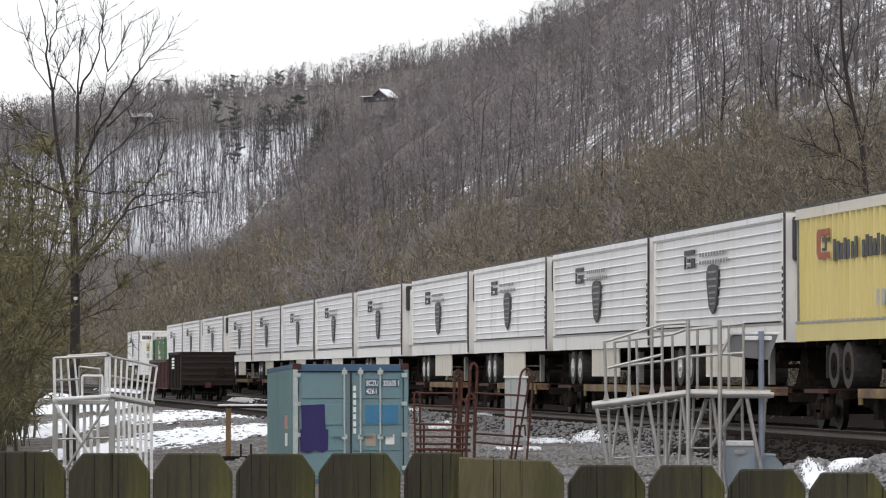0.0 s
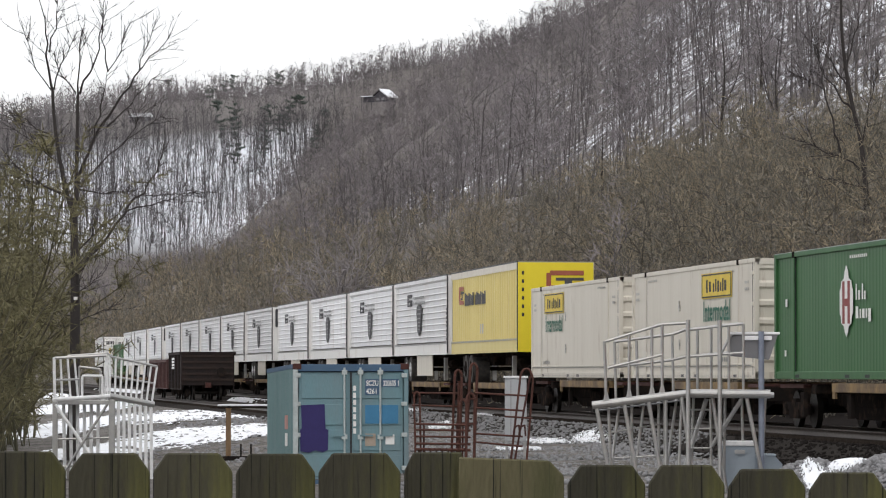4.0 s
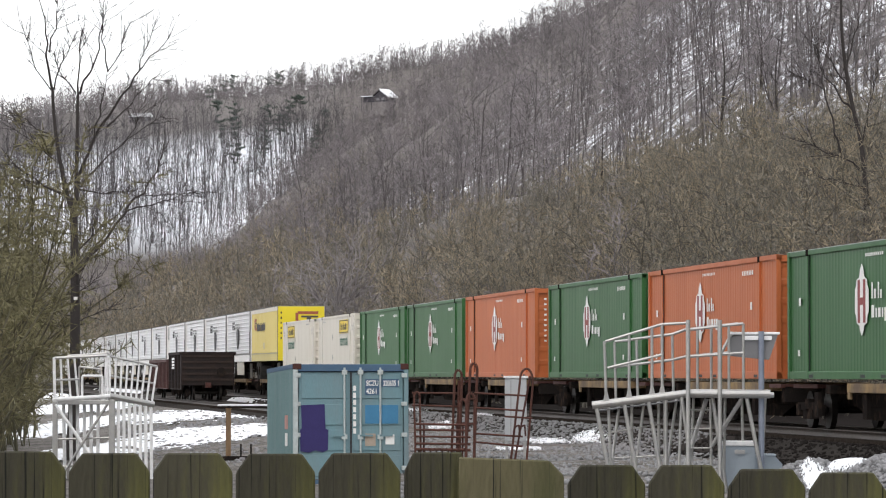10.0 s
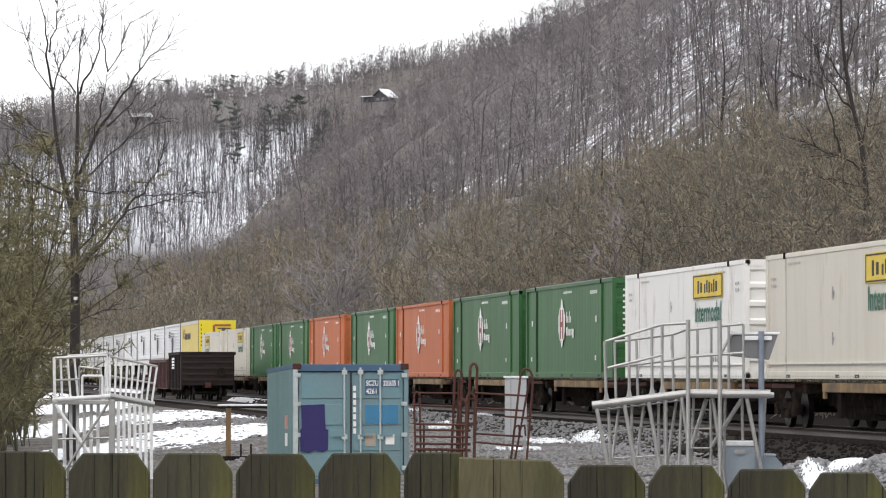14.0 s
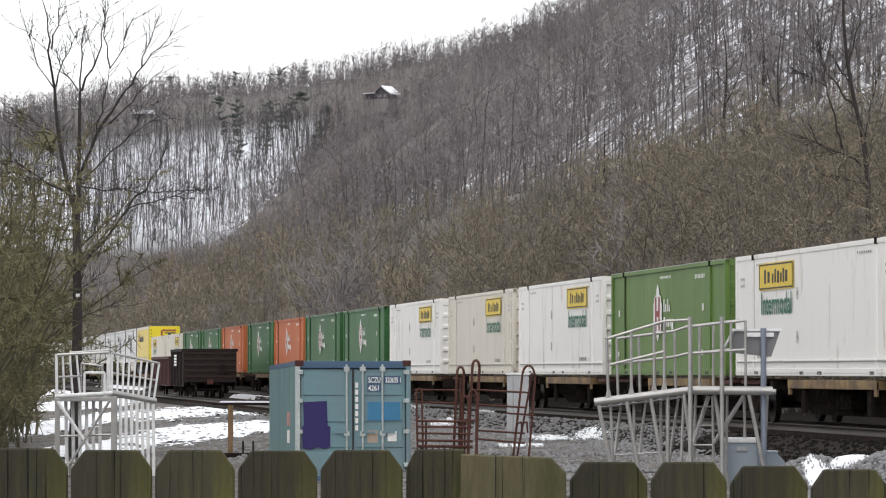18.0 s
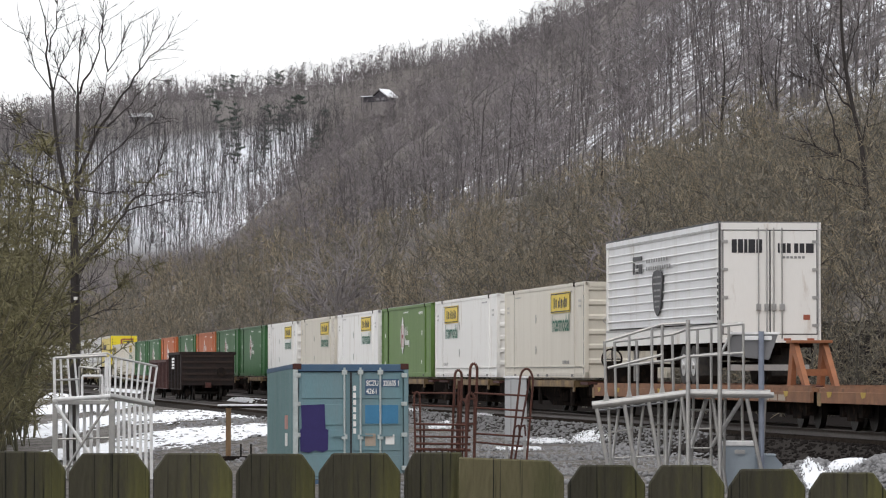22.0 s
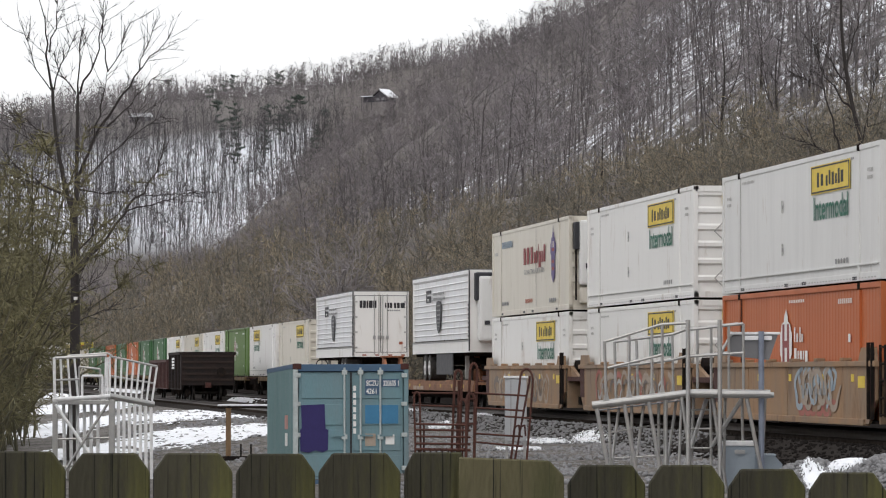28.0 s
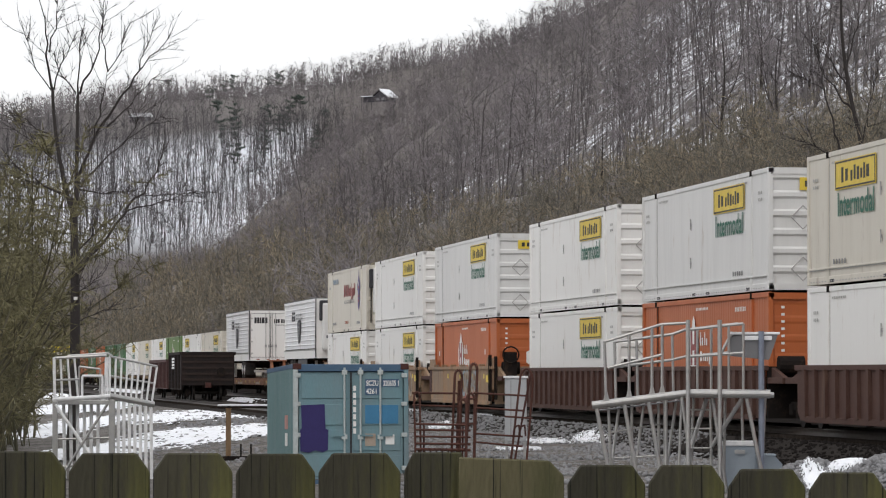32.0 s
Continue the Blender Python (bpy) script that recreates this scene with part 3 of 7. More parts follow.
def container_shell(name, label, paint, wall_pitch, wall_depth, group="containers of the train", end_depth=0.05):
    """A 53-foot container: local x runs to its trailing end, -y is its near side, z from its floor."""
    t = thing(name, label, "container", group)
    L, W = LEN / 2, WID / 2
    for sgn, nm in ((-1, "side_wall"), (1, "side_wall")):
        if wall_depth:
            part(nm, ribbed(-L + 0.1, L - 0.1, 0.16, HGT - 0.1, sgn * (W - 0.05), wall_pitch, wall_depth, "x", 0.5, sgn), paint, t)
        else:
            part(nm, ribbed(-L + 0.1, L - 0.1, 0.16, HGT - 0.1, sgn * (W - 0.02), wall_pitch, -0.0006, "x", 0.93, sgn), paint, t)
        part("bottom_rail", bx(-L, L, sgn * W - (0.06 if sgn > 0 else 0), sgn * W + (0.06 if sgn < 0 else 0), 0, 0.17, bevel=0.012), paint, t)
        part("top_rail", bx(-L, L, sgn * W - (0.08 if sgn > 0 else 0), sgn * W + (0.08 if sgn < 0 else 0), HGT - 0.11, HGT, bevel=0.012), paint, t)
        for px in (-L + 0.09, -L + 1.98, L - 1.98, L - 0.09):
            part("post", bx(px - 0.09, px + 0.09, sgn * (W - 0.05) - 0.06, sgn * (W - 0.05) + 0.06, 0.0, HGT, bevel=0.01), paint, t)
    for px in (-L + 1.98, L - 1.98):
        for sgn in (-1, 1):
            part("lifting_casting", bx(px - 0.1, px + 0.1, sgn * (W - 0.06) - 0.075, sgn * (W - 0.06) + 0.075, HGT - 0.13, HGT + 0.015, bevel=0.01), "under_steel", t)
    part("roof", bx(-L + 0.05, L - 0.05, -W + 0.06, W - 0.06, HGT - 0.06, HGT - 0.012), paint, t)
    part("floor", bx(-L + 0.05, L - 0.05, -W + 0.07, W - 0.07, 0.02, 0.14), "under_steel", t)
    # black shadow gaps: hand holes in the bottom rail and the joint beside each post
    for px in (-L + 2.35, -0.9, 0.9, L - 2.35):
        part("rail_slot", bx(px - 0.2, px + 0.2, -W - 0.003, -W + 0.01, 0.03, 0.1), "black_mark", t)
    for px in (-L + 2.09, L - 2.09):
        part("post_joint", bx(px - 0.012, px + 0.012, -W + 0.012, -W + 0.03, 0.18, HGT - 0.12), "faint_mark" if paint in ("white_paint", "cream_paint", "grey_white") else "black_mark", t)
    for px in (-L + 0.1, L - 0.1):
        for z in (0.0, HGT - 0.125):
            part("corner_casting", bx(px - 0.1, px + 0.1, -W - 0.006, -W + 0.14, z, z + 0.125, bevel=0.012), paint, t)
            part("casting_hole", bx(px - 0.045, px + 0.045, -W - 0.009, -W, z + 0.03, z + 0.09), "black_mark", t)
    for sgn in (-1, 1):
        part("end_wall", ribbed_end(-W + 0.1, W - 0.1, 0.14, HGT - 0.1, sgn * (L - 0.07), 0.41, end_depth, "z", sgn), paint, t)
        part("end_frame", bx(sgn * (L - 0.05) - 0.05, sgn * (L - 0.05) + 0.05, -W + 0.06, W - 0.06, HGT - 0.16, HGT - 0.008), paint, t)
        part("end_sill", bx(sgn * (L - 0.05) - 0.05, sgn * (L - 0.05) + 0.05, -W + 0.06, W - 0.06, 0.0, 0.16), paint, t)
    return t


def sign_container(paint, logo, label, name="container"):
    """White plate-sided container with a yellow sign over green lettering; logo is the sign's place from the leading end."""
    t = container_shell(name, label, paint, 1.24, 0)
    W, L = WID / 2, LEN / 2
    y = -W - 0.003
    x0 = -L + logo
    s = part("sign", bx(x0, x0 + 3.7, y - 0.006, y, 2.02, 2.66), "sign_yellow", t, "yellow sign with black border and black bars")
    bm = bmesh.new()
    for c in ((x0 + 0.06, x0 + 3.64, 2.6, 2.635), (x0 + 0.06, x0 + 3.64, 2.045, 2.08), (x0 + 0.06, x0 + 0.12, 2.05, 2.63), (x0 + 3.58, x0 + 3.64, 2.05, 2.63)):
        box(bm, c[0], c[1], y - 0.011, y - 0.0065, c[2], c[3])
    part("sign_border", bm, "black_mark", s)
    for i, (a, w) in enumerate(((0.62, 0.18), (0.98, 0.22), (1.46, 0.16), (1.74, 0.16), (2.02, 0.2), (2.34, 0.16), (2.6, 0.16), (2.86, 0.24))):
        part("sign_letter", bx(x0 + a, x0 + a + w, y - 0.011, y - 0.0065, 2.17 + 0.02 * (i % 2), 2.5 - 0.05 * (i % 3)), "black_mark", s)
    words("Intermodal", x0 + 0.2, y - 0.004, 1.46, 0.5, 3.3, "green_mark", t)
    bars(t, -L + 2.4, y, 2.62, 1.3, 0.05, 8, "faint_mark", gap=0.4)
    bars(t, L - 3.6, y, 2.62, 1.3, 0.05, 8, "grey_mark", gap=0.5)
    bars(t, L - 4.1 if logo > 5 else -L + 2.5, y, 0.42, 1.3, 0.11, 5, "grey_mark", gap=0.55)
    for z in (2.3, 2.14):
        bars(t, L - 1.15, y, z, 0.5, 0.07, 3, "faint_mark", gap=0.4)
        bars(t, -L + 0.6, y, z, 0.5, 0.07, 3, "faint_mark", gap=0.4)
    bars(t, -L + 0.3, y, 0.05, LEN - 0.6, 0.022, 56, "faint_mark", gap=0.55)
    for z in (0.75, 1.75):
        part("door_latch", bx(-1.3, -1.26, y - 0.02, y, z, z + 0.28), "faint_mark", t)
        part("latch_keeper", bx(-1.34, -1.22, y - 0.012, y, z + 0.1, z + 0.18), "grey_mark", t)
    part("rail_ledge", bx(-L + 0.2, L - 0.2, y - 0.022, y + 0.004, 0.33, 0.37, bevel=0.008), paint, t)
    part("rail_groove", bx(-L + 0.2, L - 0.2, y - 0.004, y, 0.305, 0.328), "faint_mark", t)
    if paint == "cream_paint":
        part("hinge_gap", bx(L - 0.24, L - 0.2, y - 0.008, y - 0.003, 0.1, HGT - 0.1), "black_mark", t, "dark gap before the end frame")
        for z in (0.3, 1.05, 1.75, 2.5):
            part("hinge", bx(L - 0.34, L - 0.1, y - 0.03, y - 0.003, z, z + 0.09, bevel=0.01), paint, t)
    # trailing end: sign and diamond placards on the level ribs
    e = L - 0.015
    part("end_sign", bx(e, e + 0.008, -0.55, 0.75, 2.36, 2.66), "sign_yellow", t, "small yellow sign")
    bm = bmesh.new()
    for i in range(6):
        box(bm, e + 0.009, e + 0.013, -0.42 + i * 0.18, -0.31 + i * 0.18, 2.44, 2.58)
    part("end_sign_letters", bm, "black_mark", t, kind="stuff")
    for z in (0.5, 1.72):
        bm = bmesh.new()
        ring = [(-0.75, z), (-0.47, z - 0.28), (-0.19, z), (-0.47, z + 0.28)]
        for a, b in zip(ring, ring[1:] + ring[:1]):
            tube(bm, (e + 0.008, a[0], a[1]), (e + 0.008, b[0], b[1]), 0.014, 4)
        part("placard", bm, "faint_mark", t)
    return t


def emblem_container(paint, label, name="container"):
    """Coloured container with fine upright ribs, a pale pointed emblem and two short rows of bars."""
    t = container_shell(name, label, paint, 0.28, 0.005 if paint == "orange_paint" else 0.0035, end_depth=0.012)
    W, L = WID / 2, LEN / 2
    y = -W + 0.016
    c = -1.0
    # pale strip stands in for the highlight along the top rail, except on orange
    for sgn in (-1, 1):
        part("top_trim", bx(-L + 0.02, L - 0.02, sgn * (W - 0.03) - 0.03, sgn * (W - 0.03) + 0.03, HGT, HGT + 0.012), "pale_steel" if paint != "orange_paint" else paint, t)
    out = [(0, 0.92), (0.14, 1.02), (0.2, 1.14), (0.44, 1.2), (0.5, 1.36), (0.6, 1.42), (0.6, 1.92), (0.5, 1.98), (0.44, 2.12), (0.2, 2.18), (0.14, 2.34), (0, 2.46)]
    shape = [(c + a, z) for a, z in out] + [(c - a, z) for a, z in out[::-1][1:-1]]
    em = part("emblem", prism(shape, y - 0.008, y), "white_mark", t, "white pointed emblem")
    for a, b, z0, z1 in ((-0.34, -0.14, 1.2, 2.12), (0.14, 0.34, 1.2, 2.12), (-0.14, 0.14, 1.58, 1.74)):
        part("emblem_letter", bx(c + a, c + b, y - 0.014, y - 0.0085, z0, z1), "maroon_mark", em)
    # two short rows of bars
    for a, w, z0, z1 in ((0.85, 0.1, 1.7, 2.04), (1.08, 0.14, 1.7, 1.9), (1.4, 0.09, 1.7, 2.04), (1.6, 0.12, 1.7, 1.88),
                         (0.85, 0.22, 1.3, 1.56), (1.2, 0.1, 1.3, 1.5), (1.42, 0.2, 1.3, 1.5), (1.74, 0.1, 1.3, 1.5), (1.96, 0.22, 1.22, 1.5)):
        part("letter_bar", bx(c + a, c + a + w, y - 0.006, y, z0, z1), "white_mark", t)
    bars(t, -L + 7.4, y, 2.6, 1.6, 0.07, 9, "white_mark", gap=0.45)
    bars(t, L - 3.9, y, 2.5, 1.3, 0.11, 7, "white_mark", gap=0.5)
    for x in (-L + 1.1, L - 3.0):
        bars(t, x, y, 1.66, 0.22, 0.18, 1, "white_mark", gap=0.1)
        bars(t, x - 0.1, y, 0.52, 0.2, 0.14, 1, "white_mark", gap=0.1)
    e = L - 0.012
    bm = bmesh.new()
    for i in range(9):
        box(bm, e, e + 0.006, -W + 0.3, -W + 0.38, 2.52 - i * 0.17, 2.58 - i * 0.17)
    part("end_marking", bm, "white_mark", t, kind="stuff")
    bm = bmesh.new()
    ring = [bm.verts.new((e + 0.01, 0.05 + 0.36 * math.cos(a), 1.55 + 0.36 * math.sin(a))) for a in [math.pi / 6 + i * math.pi / 3 for i in range(6)]]
    bm.faces.new(ring)
    hx = part("end_emblem", bm, "white_mark", t, "white six-sided emblem")
    bm = bmesh.new()
    for a, b, z0, z1 in ((-0.16, -0.07, 1.38, 1.72), (0.07, 0.16, 1.38, 1.72), (-0.07, 0.07, 1.5, 1.6)):
        box(bm, e + 0.011, e + 0.014, 0.05 + a, 0.05 + b, z0, z1)
    part("emblem_letter", bm, paint, hx)
    return t


def reefer_container():
    t = container_shell("refrigerated_container", "weathered cream refrigerated container with dark red lettering bars", "cream_paint", 2.4, 0)
    W, L = WID / 2, LEN / 2
    y = -W - 0.003
    for i, (a, w, h) in enumerate(((0, 0.5, 0.55), (0.62, 0.5, 0.55), (1.3, 0.5, 0.55), (1.9, 0.3, 0.36), (2.28, 0.3, 0.4), (2.66, 0.12, 0.6), (2.86, 0.34, 0.36), (3.28, 0.3, 0.36), (3.66, 0.34, 0.56))):
        part("letter_bar", bx(-1.0 + a * 1.14, -1.0 + a * 1.14 + w * 0.85, y - 0.005, y, 1.62 - (0.16 if i in (5, 6) else 0.0), 1.62 + h), "maroon_mark", t)
    words("GLOBAL TRANSPORTATION", -0.9, y - 0.003, 1.3, 0.15, 4.2, "grey_mark", t)
    bars(t, -L + 2.3, y, 2.3, 2.4, 0.22, 9, "slate_mark", gap=0.3)
    half = [(0.0, 0.9), (0.26, 1.08), (0.34, 1.2), (0.34, 1.78), (0.5, 1.84), (0.5, 2.12), (0.36, 2.2), (0.3, 2.34), (0.17, 2.3), (0.12, 2.46), (0.05, 2.52), (0.0, 2.72)]
    crest = part("crest", prism([(5.05 + a, z) for a, z in half] + [(5.05 - a, z) for a, z in half[::-1][1:-1]], y - 0.006, y), "purple_mark", t, "dark purple crest with a spire")
    for z in (1.3, 1.52, 1.9):
        part("crest_band", bx(4.82, 5.28, y - 0.012, y - 0.0065, z, z + 0.1), "maroon_mark", crest)
    for a in (-0.14, 0.14):
        part("crest_gap", bx(5.05 + a - 0.05, 5.05 + a + 0.05, y - 0.012, y - 0.0065, 2.02, 2.2), "cream_paint", crest)
    part("panel_seam", bx(1.62, 1.65, y - 0.004, y, 0.2, 2.75), "grey_mark", t)
    bars(t, -0.6, y, 0.36, 1.5, 0.12, 8, "red_mark", gap=0.35)
    bars(t, -L + 2.2, y, 0.35, 1.6, 0.12, 4, "grey_mark")
    bars(t, L - 3.8, y, 0.3, 1.4, 0.12, 4, "grey_mark")
    bars(t, -L + 0.7, y, 2.1, 0.7, 0.1, 4, "faint_mark")
    # cooling unit at the trailing end
    part("cooling_unit", bx(L - 0.02, L + 0.42, -W + 0.28, W - 0.28, 0.75, 2.75, bevel=0.09), "grey_white", t, "white cooling unit")
    part("cooling_grille", bx(L - 0.01, L + 0.3, -W + 0.12, W - 0.12, 1.85, 2.7, bevel=0.05), "black_mark", t)
    part("cooling_hatch", bx(L + 0.4, L + 0.44, -W + 0.45, -W + 0.65, 1.25, 1.42), "black_mark", t)
    part("fuel_tank", bx(L - 0.02, L + 0.35, -W + 0.3, W - 0.3, 0.2, 0.68, bevel=0.05), "cream_paint", t)
    for k in (0, 1):
        part("hose", tb((L + 0.1, -W + 0.2, 0.3 + k), (L + 0.1, -W + 0.2, 1.3 + k), 0.03), "under_steel", t)
    return t


def semitrailer(doors_trailing, label, yellow=False, name="semitrailer", skirt="cream_paint"):
    """A fluted highway trailer with its tandem at one end; local z is the platform it stands on."""
    t = thing(name, label, "trailer", "trailers of the train")
    L, W, z0, z1 = LEN / 2, WID / 2, 1.05, 4.08
    skin = "yellow_paint" if yellow else "fluted"
    r = -1 if not doors_trailing else 1     # the end that carries the wheels
    if yellow:
        for sgn in (-1, 1):
            part("side_wall", ribbed(-L + 0.08, L - 0.08, z0 + 0.42, z1 - 0.24, sgn * (W - 0.06), 0.53, 0.085, "x", 0.58, sgn), skin, t)
    else:
        for sgn in (-1, 1):
            part("side_wall", ribbed(-L + 0.3, L - 0.3, z0 + 0.5, z1 - 0.17, sgn * (W - 0.03), 0.232, 0.045, "z", 0.72, sgn), skin, t)
            part("end_post", bx(-L, -L + 0.3, sgn * (W - 0.03) - 0.03, sgn * (W - 0.03) + 0.03, z0, z1, bevel=0.01), "white_paint", t)
            part("end_post", bx(L - 0.3, L, sgn * (W - 0.03) - 0.03, sgn * (W - 0.03) + 0.03, z0, z1, bevel=0.01), "white_paint", t)
    for sgn in (-1, 1):
        yy = sgn * (W - 0.02)
        part("bottom_rail", bx(-L, L, yy - 0.025, yy + 0.025, z0, z0 + 0.46 if not yellow else z0 + 0.4), "white_paint" if not yellow else "yellow_paint", t)
        part("rub_strip", bx(-L, L, yy + sgn * 0.027 - 0.012, yy + sgn * 0.027 + 0.012, z0 + 0.4, z0 + 0.46), "galv", t)
        part("top_rail", bx(-L, L, yy - 0.03, yy + 0.03, z1 - (0.24 if yellow else 0.17), z1 - 0.02, bevel=0.01), "fluted" if not yellow else "cream_paint", t)
        part("top_trim", bx(-L, L, yy + sgn * 0.032 - 0.01, yy + sgn * 0.032 + 0.01, z1 - (0.26 if yellow else 0.2), z1 - (0.21 if yellow else 0.16)), "galv" if not yellow else "cream_paint", t)
    part("roof", bx(-L, L, -W + 0.02, W - 0.02, z1 - 0.03, z1), "grey_mark", t)
    part("corner_seal", bx(L - 0.03, L + 0.012, -W - 0.012, -W + 0.04, z0 + 0.05, z1 - 0.03), "dark_mark", t, "dark strip down the trailing corner")
    part("roof_edge", bx(-L, L, -W - 0.012, -W + 0.05, z1 - 0.03, z1 + 0.02, bevel=0.008), "dark_mark", t, "dark strip along the roof edge")
    part("floor", bx(-L + 0.02, L - 0.02, -W + 0.06, W - 0.06, z0, z0 + 0.1), "under_steel", t)
    y = -W - 0.01
    if not yellow:
        c = 0.0
        out = [(0.0, 1.82), (0.22, 1.9), (0.46, 2.02), (0.62, 2.4), (0.74, 2.75), (0.7, 2.93), (0.5, 3.04), (0.0, 3.08)]
        em = part("emblem", prism([(c + a, z) for a, z in out] + [(c - a, z) for a, z in out[::-1][1:-1]], y - 0.03, y), "dark_mark", t, "dark shield-shaped emblem")
        bm = bmesh.new()
        for z, w in ((2.86, 0.54), (2.68, 0.52), (2.5, 0.46), (2.34, 0.4), (2.2, 0.34), (2.06, 0.28)):
            box(bm, c - w, c - 0.04, y - 0.036, y - 0.031, z, z + 0.05)
            box(bm, c + 0.04, c + w, y - 0.036, y - 0.031, z, z + 0.05)
        part("emblem_lines", bm, "grey_mark", em)
        bm = bmesh.new()
        for a, b, u, v in ((-3.6, -2.3, 3.4, 3.52), (-3.6, -3.45, 3.04, 3.36), (-3.2, -2.9, 3.04, 3.1), (-3.2, -2.9, 3.2, 3.3), (-2.7, -2.55, 3.04, 3.3), (-2.45, -2.3, 3.04, 3.3)):
            box(bm, a, b, y - 0.034, y, u, v)
        part("lettering", bm, "dark_mark", t, "black lettering bars")
        bars(t, -1.6, y - 0.03, 3.3, 3.2, 0.1, 9, "grey_mark")
        bars(t, -1.6, y - 0.03, 3.1, 3.6, 0.1, 11, "grey_mark")
        bm = bmesh.new()
        for i in range(8):
            box(bm, L - 0.2, L - 0.1, y - 0.004, y + 0.008, z0 + 0.55 + i * 0.16, z0 + 0.64 + i * 0.16)
        part("marking", bm, "black_mark", t)
        bars(t, -L + 0.4, y + 0.01, z0 + 0.1, LEN - 0.8, 0.05, 24, "grey_mark")
        part("side_skirt", bx(-L + 6.8, L - 4.8, -W + 0.06, -W + 0.1, 0.24, z0 - 0.01), skirt, t, "skirt panel under the body") if r < 0 else None
    else:
        for i in range(16):
            if i != 7:
                part("letter_bar", bx(-L + 3.75 + i * 0.33, -L + 4.0 + i * 0.33, y - 0.022, y - 0.01, 2.8, 3.26 - 0.05 * (i % 3)), "dark_mark", t)
        out = [(0.0, 3.0), (0.0, 3.58), (0.12, 3.72), (1.2, 3.72), (1.2, 3.5), (0.45, 3.5), (0.36, 3.42), (0.36, 3.08), (0.45, 3.0), (1.2, 3.0), (1.2, 2.8), (0.18, 2.8)]
        em = part("emblem", prism([(-L + 2.2 + a, 2.86 + (z - 2.8) * 0.72) for a, z in out], y - 0.024, y - 0.01), "red_mark", t, "red-brown rounded emblem")
        for a, b, u, v in ((0.5, 1.25, 3.24, 3.32), (0.78, 0.98, 3.03, 3.24), (0.5, 0.72, 3.03, 3.1)):
            part("emblem_bar", bx(-L + 2.2 + a, -L + 2.2 + b, y - 0.024, y - 0.01, u, v), "dark_mark", em)
        bars(t, -L + 7.6, y, 1.75, 0.9, 0.34, 2, "faint_mark", gap=0.4)
    # closed end away from the wheels
    e = -r * L
    if yellow:
        part("nose_wall", bx(min(e, e - r * 0.04), max(e, e - r * 0.04), -W + 0.02, W - 0.02, z0, z1 - 0.03), "bright_yellow", t, "bright yellow nose wall")
        x = e - r * 0.045
        bm = bmesh.new()
        for a, b, u, v in ((-0.2, 0.95, 3.62, 3.78), (-0.32, -0.16, 3.26, 3.7), (-0.24, 0.7, 3.12, 3.28)):
            box(bm, x - 0.01, x + 0.01, a, b, u, v)
        part("nose_emblem", bm, "red_mark", t)
        for a, b, u, v in ((0.0, 0.95, 3.44, 3.54), (0.3, 0.55, 3.3, 3.44)):
            part("nose_bar", bx(x - 0.01, x + 0.01, a, b, u, v), "dark_mark", t)
        bm = bmesh.new()
        for i in range(6):
            box(bm, x - 0.008, x + 0.008, -W + 0.15, -W + 0.22, 3.64 - i * 0.28, 3.76 - i * 0.28)
        part("nose_marking", bm, "black_mark", t)
        part("nose_hoses", bx(min(x, x + 0.1), max(x, x + 0.1), -0.55, -0.2, 1.5, 1.85, bevel=0.03), "grey_mark", t)
    else:
        part("nose_wall", bx(min(e, e + r * 0.05), max(e, e + r * 0.05), -W + 0.02, W - 0.02, z0, z1 - 0.03), "white_paint", t)
        s = -r
        lo, hi = sorted((e + s * 0.0, e + s * 0.5))
        part("cooling_unit", bx(lo, hi, -W + 0.3, W - 0.3, z0 + 0.4, z1 - 0.25, bevel=0.12), "grey_white", t, "white cooling unit")
        lo, hi = sorted((e, e + s * 0.42))
        part("cooling_grille", bx(lo, hi, -W + 0.18, W - 0.18, z1 - 1.15, z1 - 0.12, bevel=0.08), "black_mark", t)
        lo, hi = sorted((e + s * 0.5, e + s * 0.53))
        part("hatch", bx(lo, hi, -W + 0.5, -W + 0.7, 2.05, 2.2), "black_mark", t)
    # doors over the wheels
    d = r * L
    lo, hi = sorted((d, d - r * 0.04))
    part("rear_frame", bx(lo, hi, -W + 0.02, W - 0.02, z1 - 0.2, z1 - 0.03), "white_paint", t)
    part("rear_sill", bx(lo, hi, -W + 0.02, W - 0.02, z0, z0 + 0.2), "white_paint", t)
    for sgn in (-1, 1):
        a, b = sorted((sgn * 0.015, sgn * (W - 0.09)))
        door = part("door", bx(lo, hi, a, b, z0 + 0.22, z1 - 0.22, bevel=0.01), "white_paint", t)
        for k in (0.09, 0.3):
            part("lock_rod", tb((d + r * 0.03, sgn * k, z0 + 0.1), (d + r * 0.03, sgn * k, z1 - 0.15), 0.018), "galv", door)
        for z in (z0 + 0.4, z0 + 1.1, z0 + 1.8, z0 + 2.5):
            part("hinge", bx(min(d, d + r * 0.03), max(d, d + r * 0.03), sgn * (W - 0.14) - 0.08, sgn * (W - 0.14) + 0.08, z, z + 0.07), "galv", door)
        a, b = sorted((sgn * (W - 0.09), sgn * (W - 0.02)))
        part("corner_post", bx(lo, hi, a, b, z0, z1 - 0.03), "galv", t)
    if doors_trailing:
        x = d + 0.004
        for i, (a, w) in enumerate(((-0.98, 0.13), (-0.82, 0.13), (-0.66, 0.08), (-0.55, 0.17), (-0.35, 0.15), (0.2, 0.05), (0.28, 0.12), (0.43, 0.1), (0.62, 0.1), (0.76, 0.12), (0.92, 0.2))):
            part("door_letter_bar", bx(x, x + 0.008, a, a + w, 3.3, 3.3 + (0.34 if i < 5 else 0.24)), "black_mark", t)
        bm = bmesh.new()
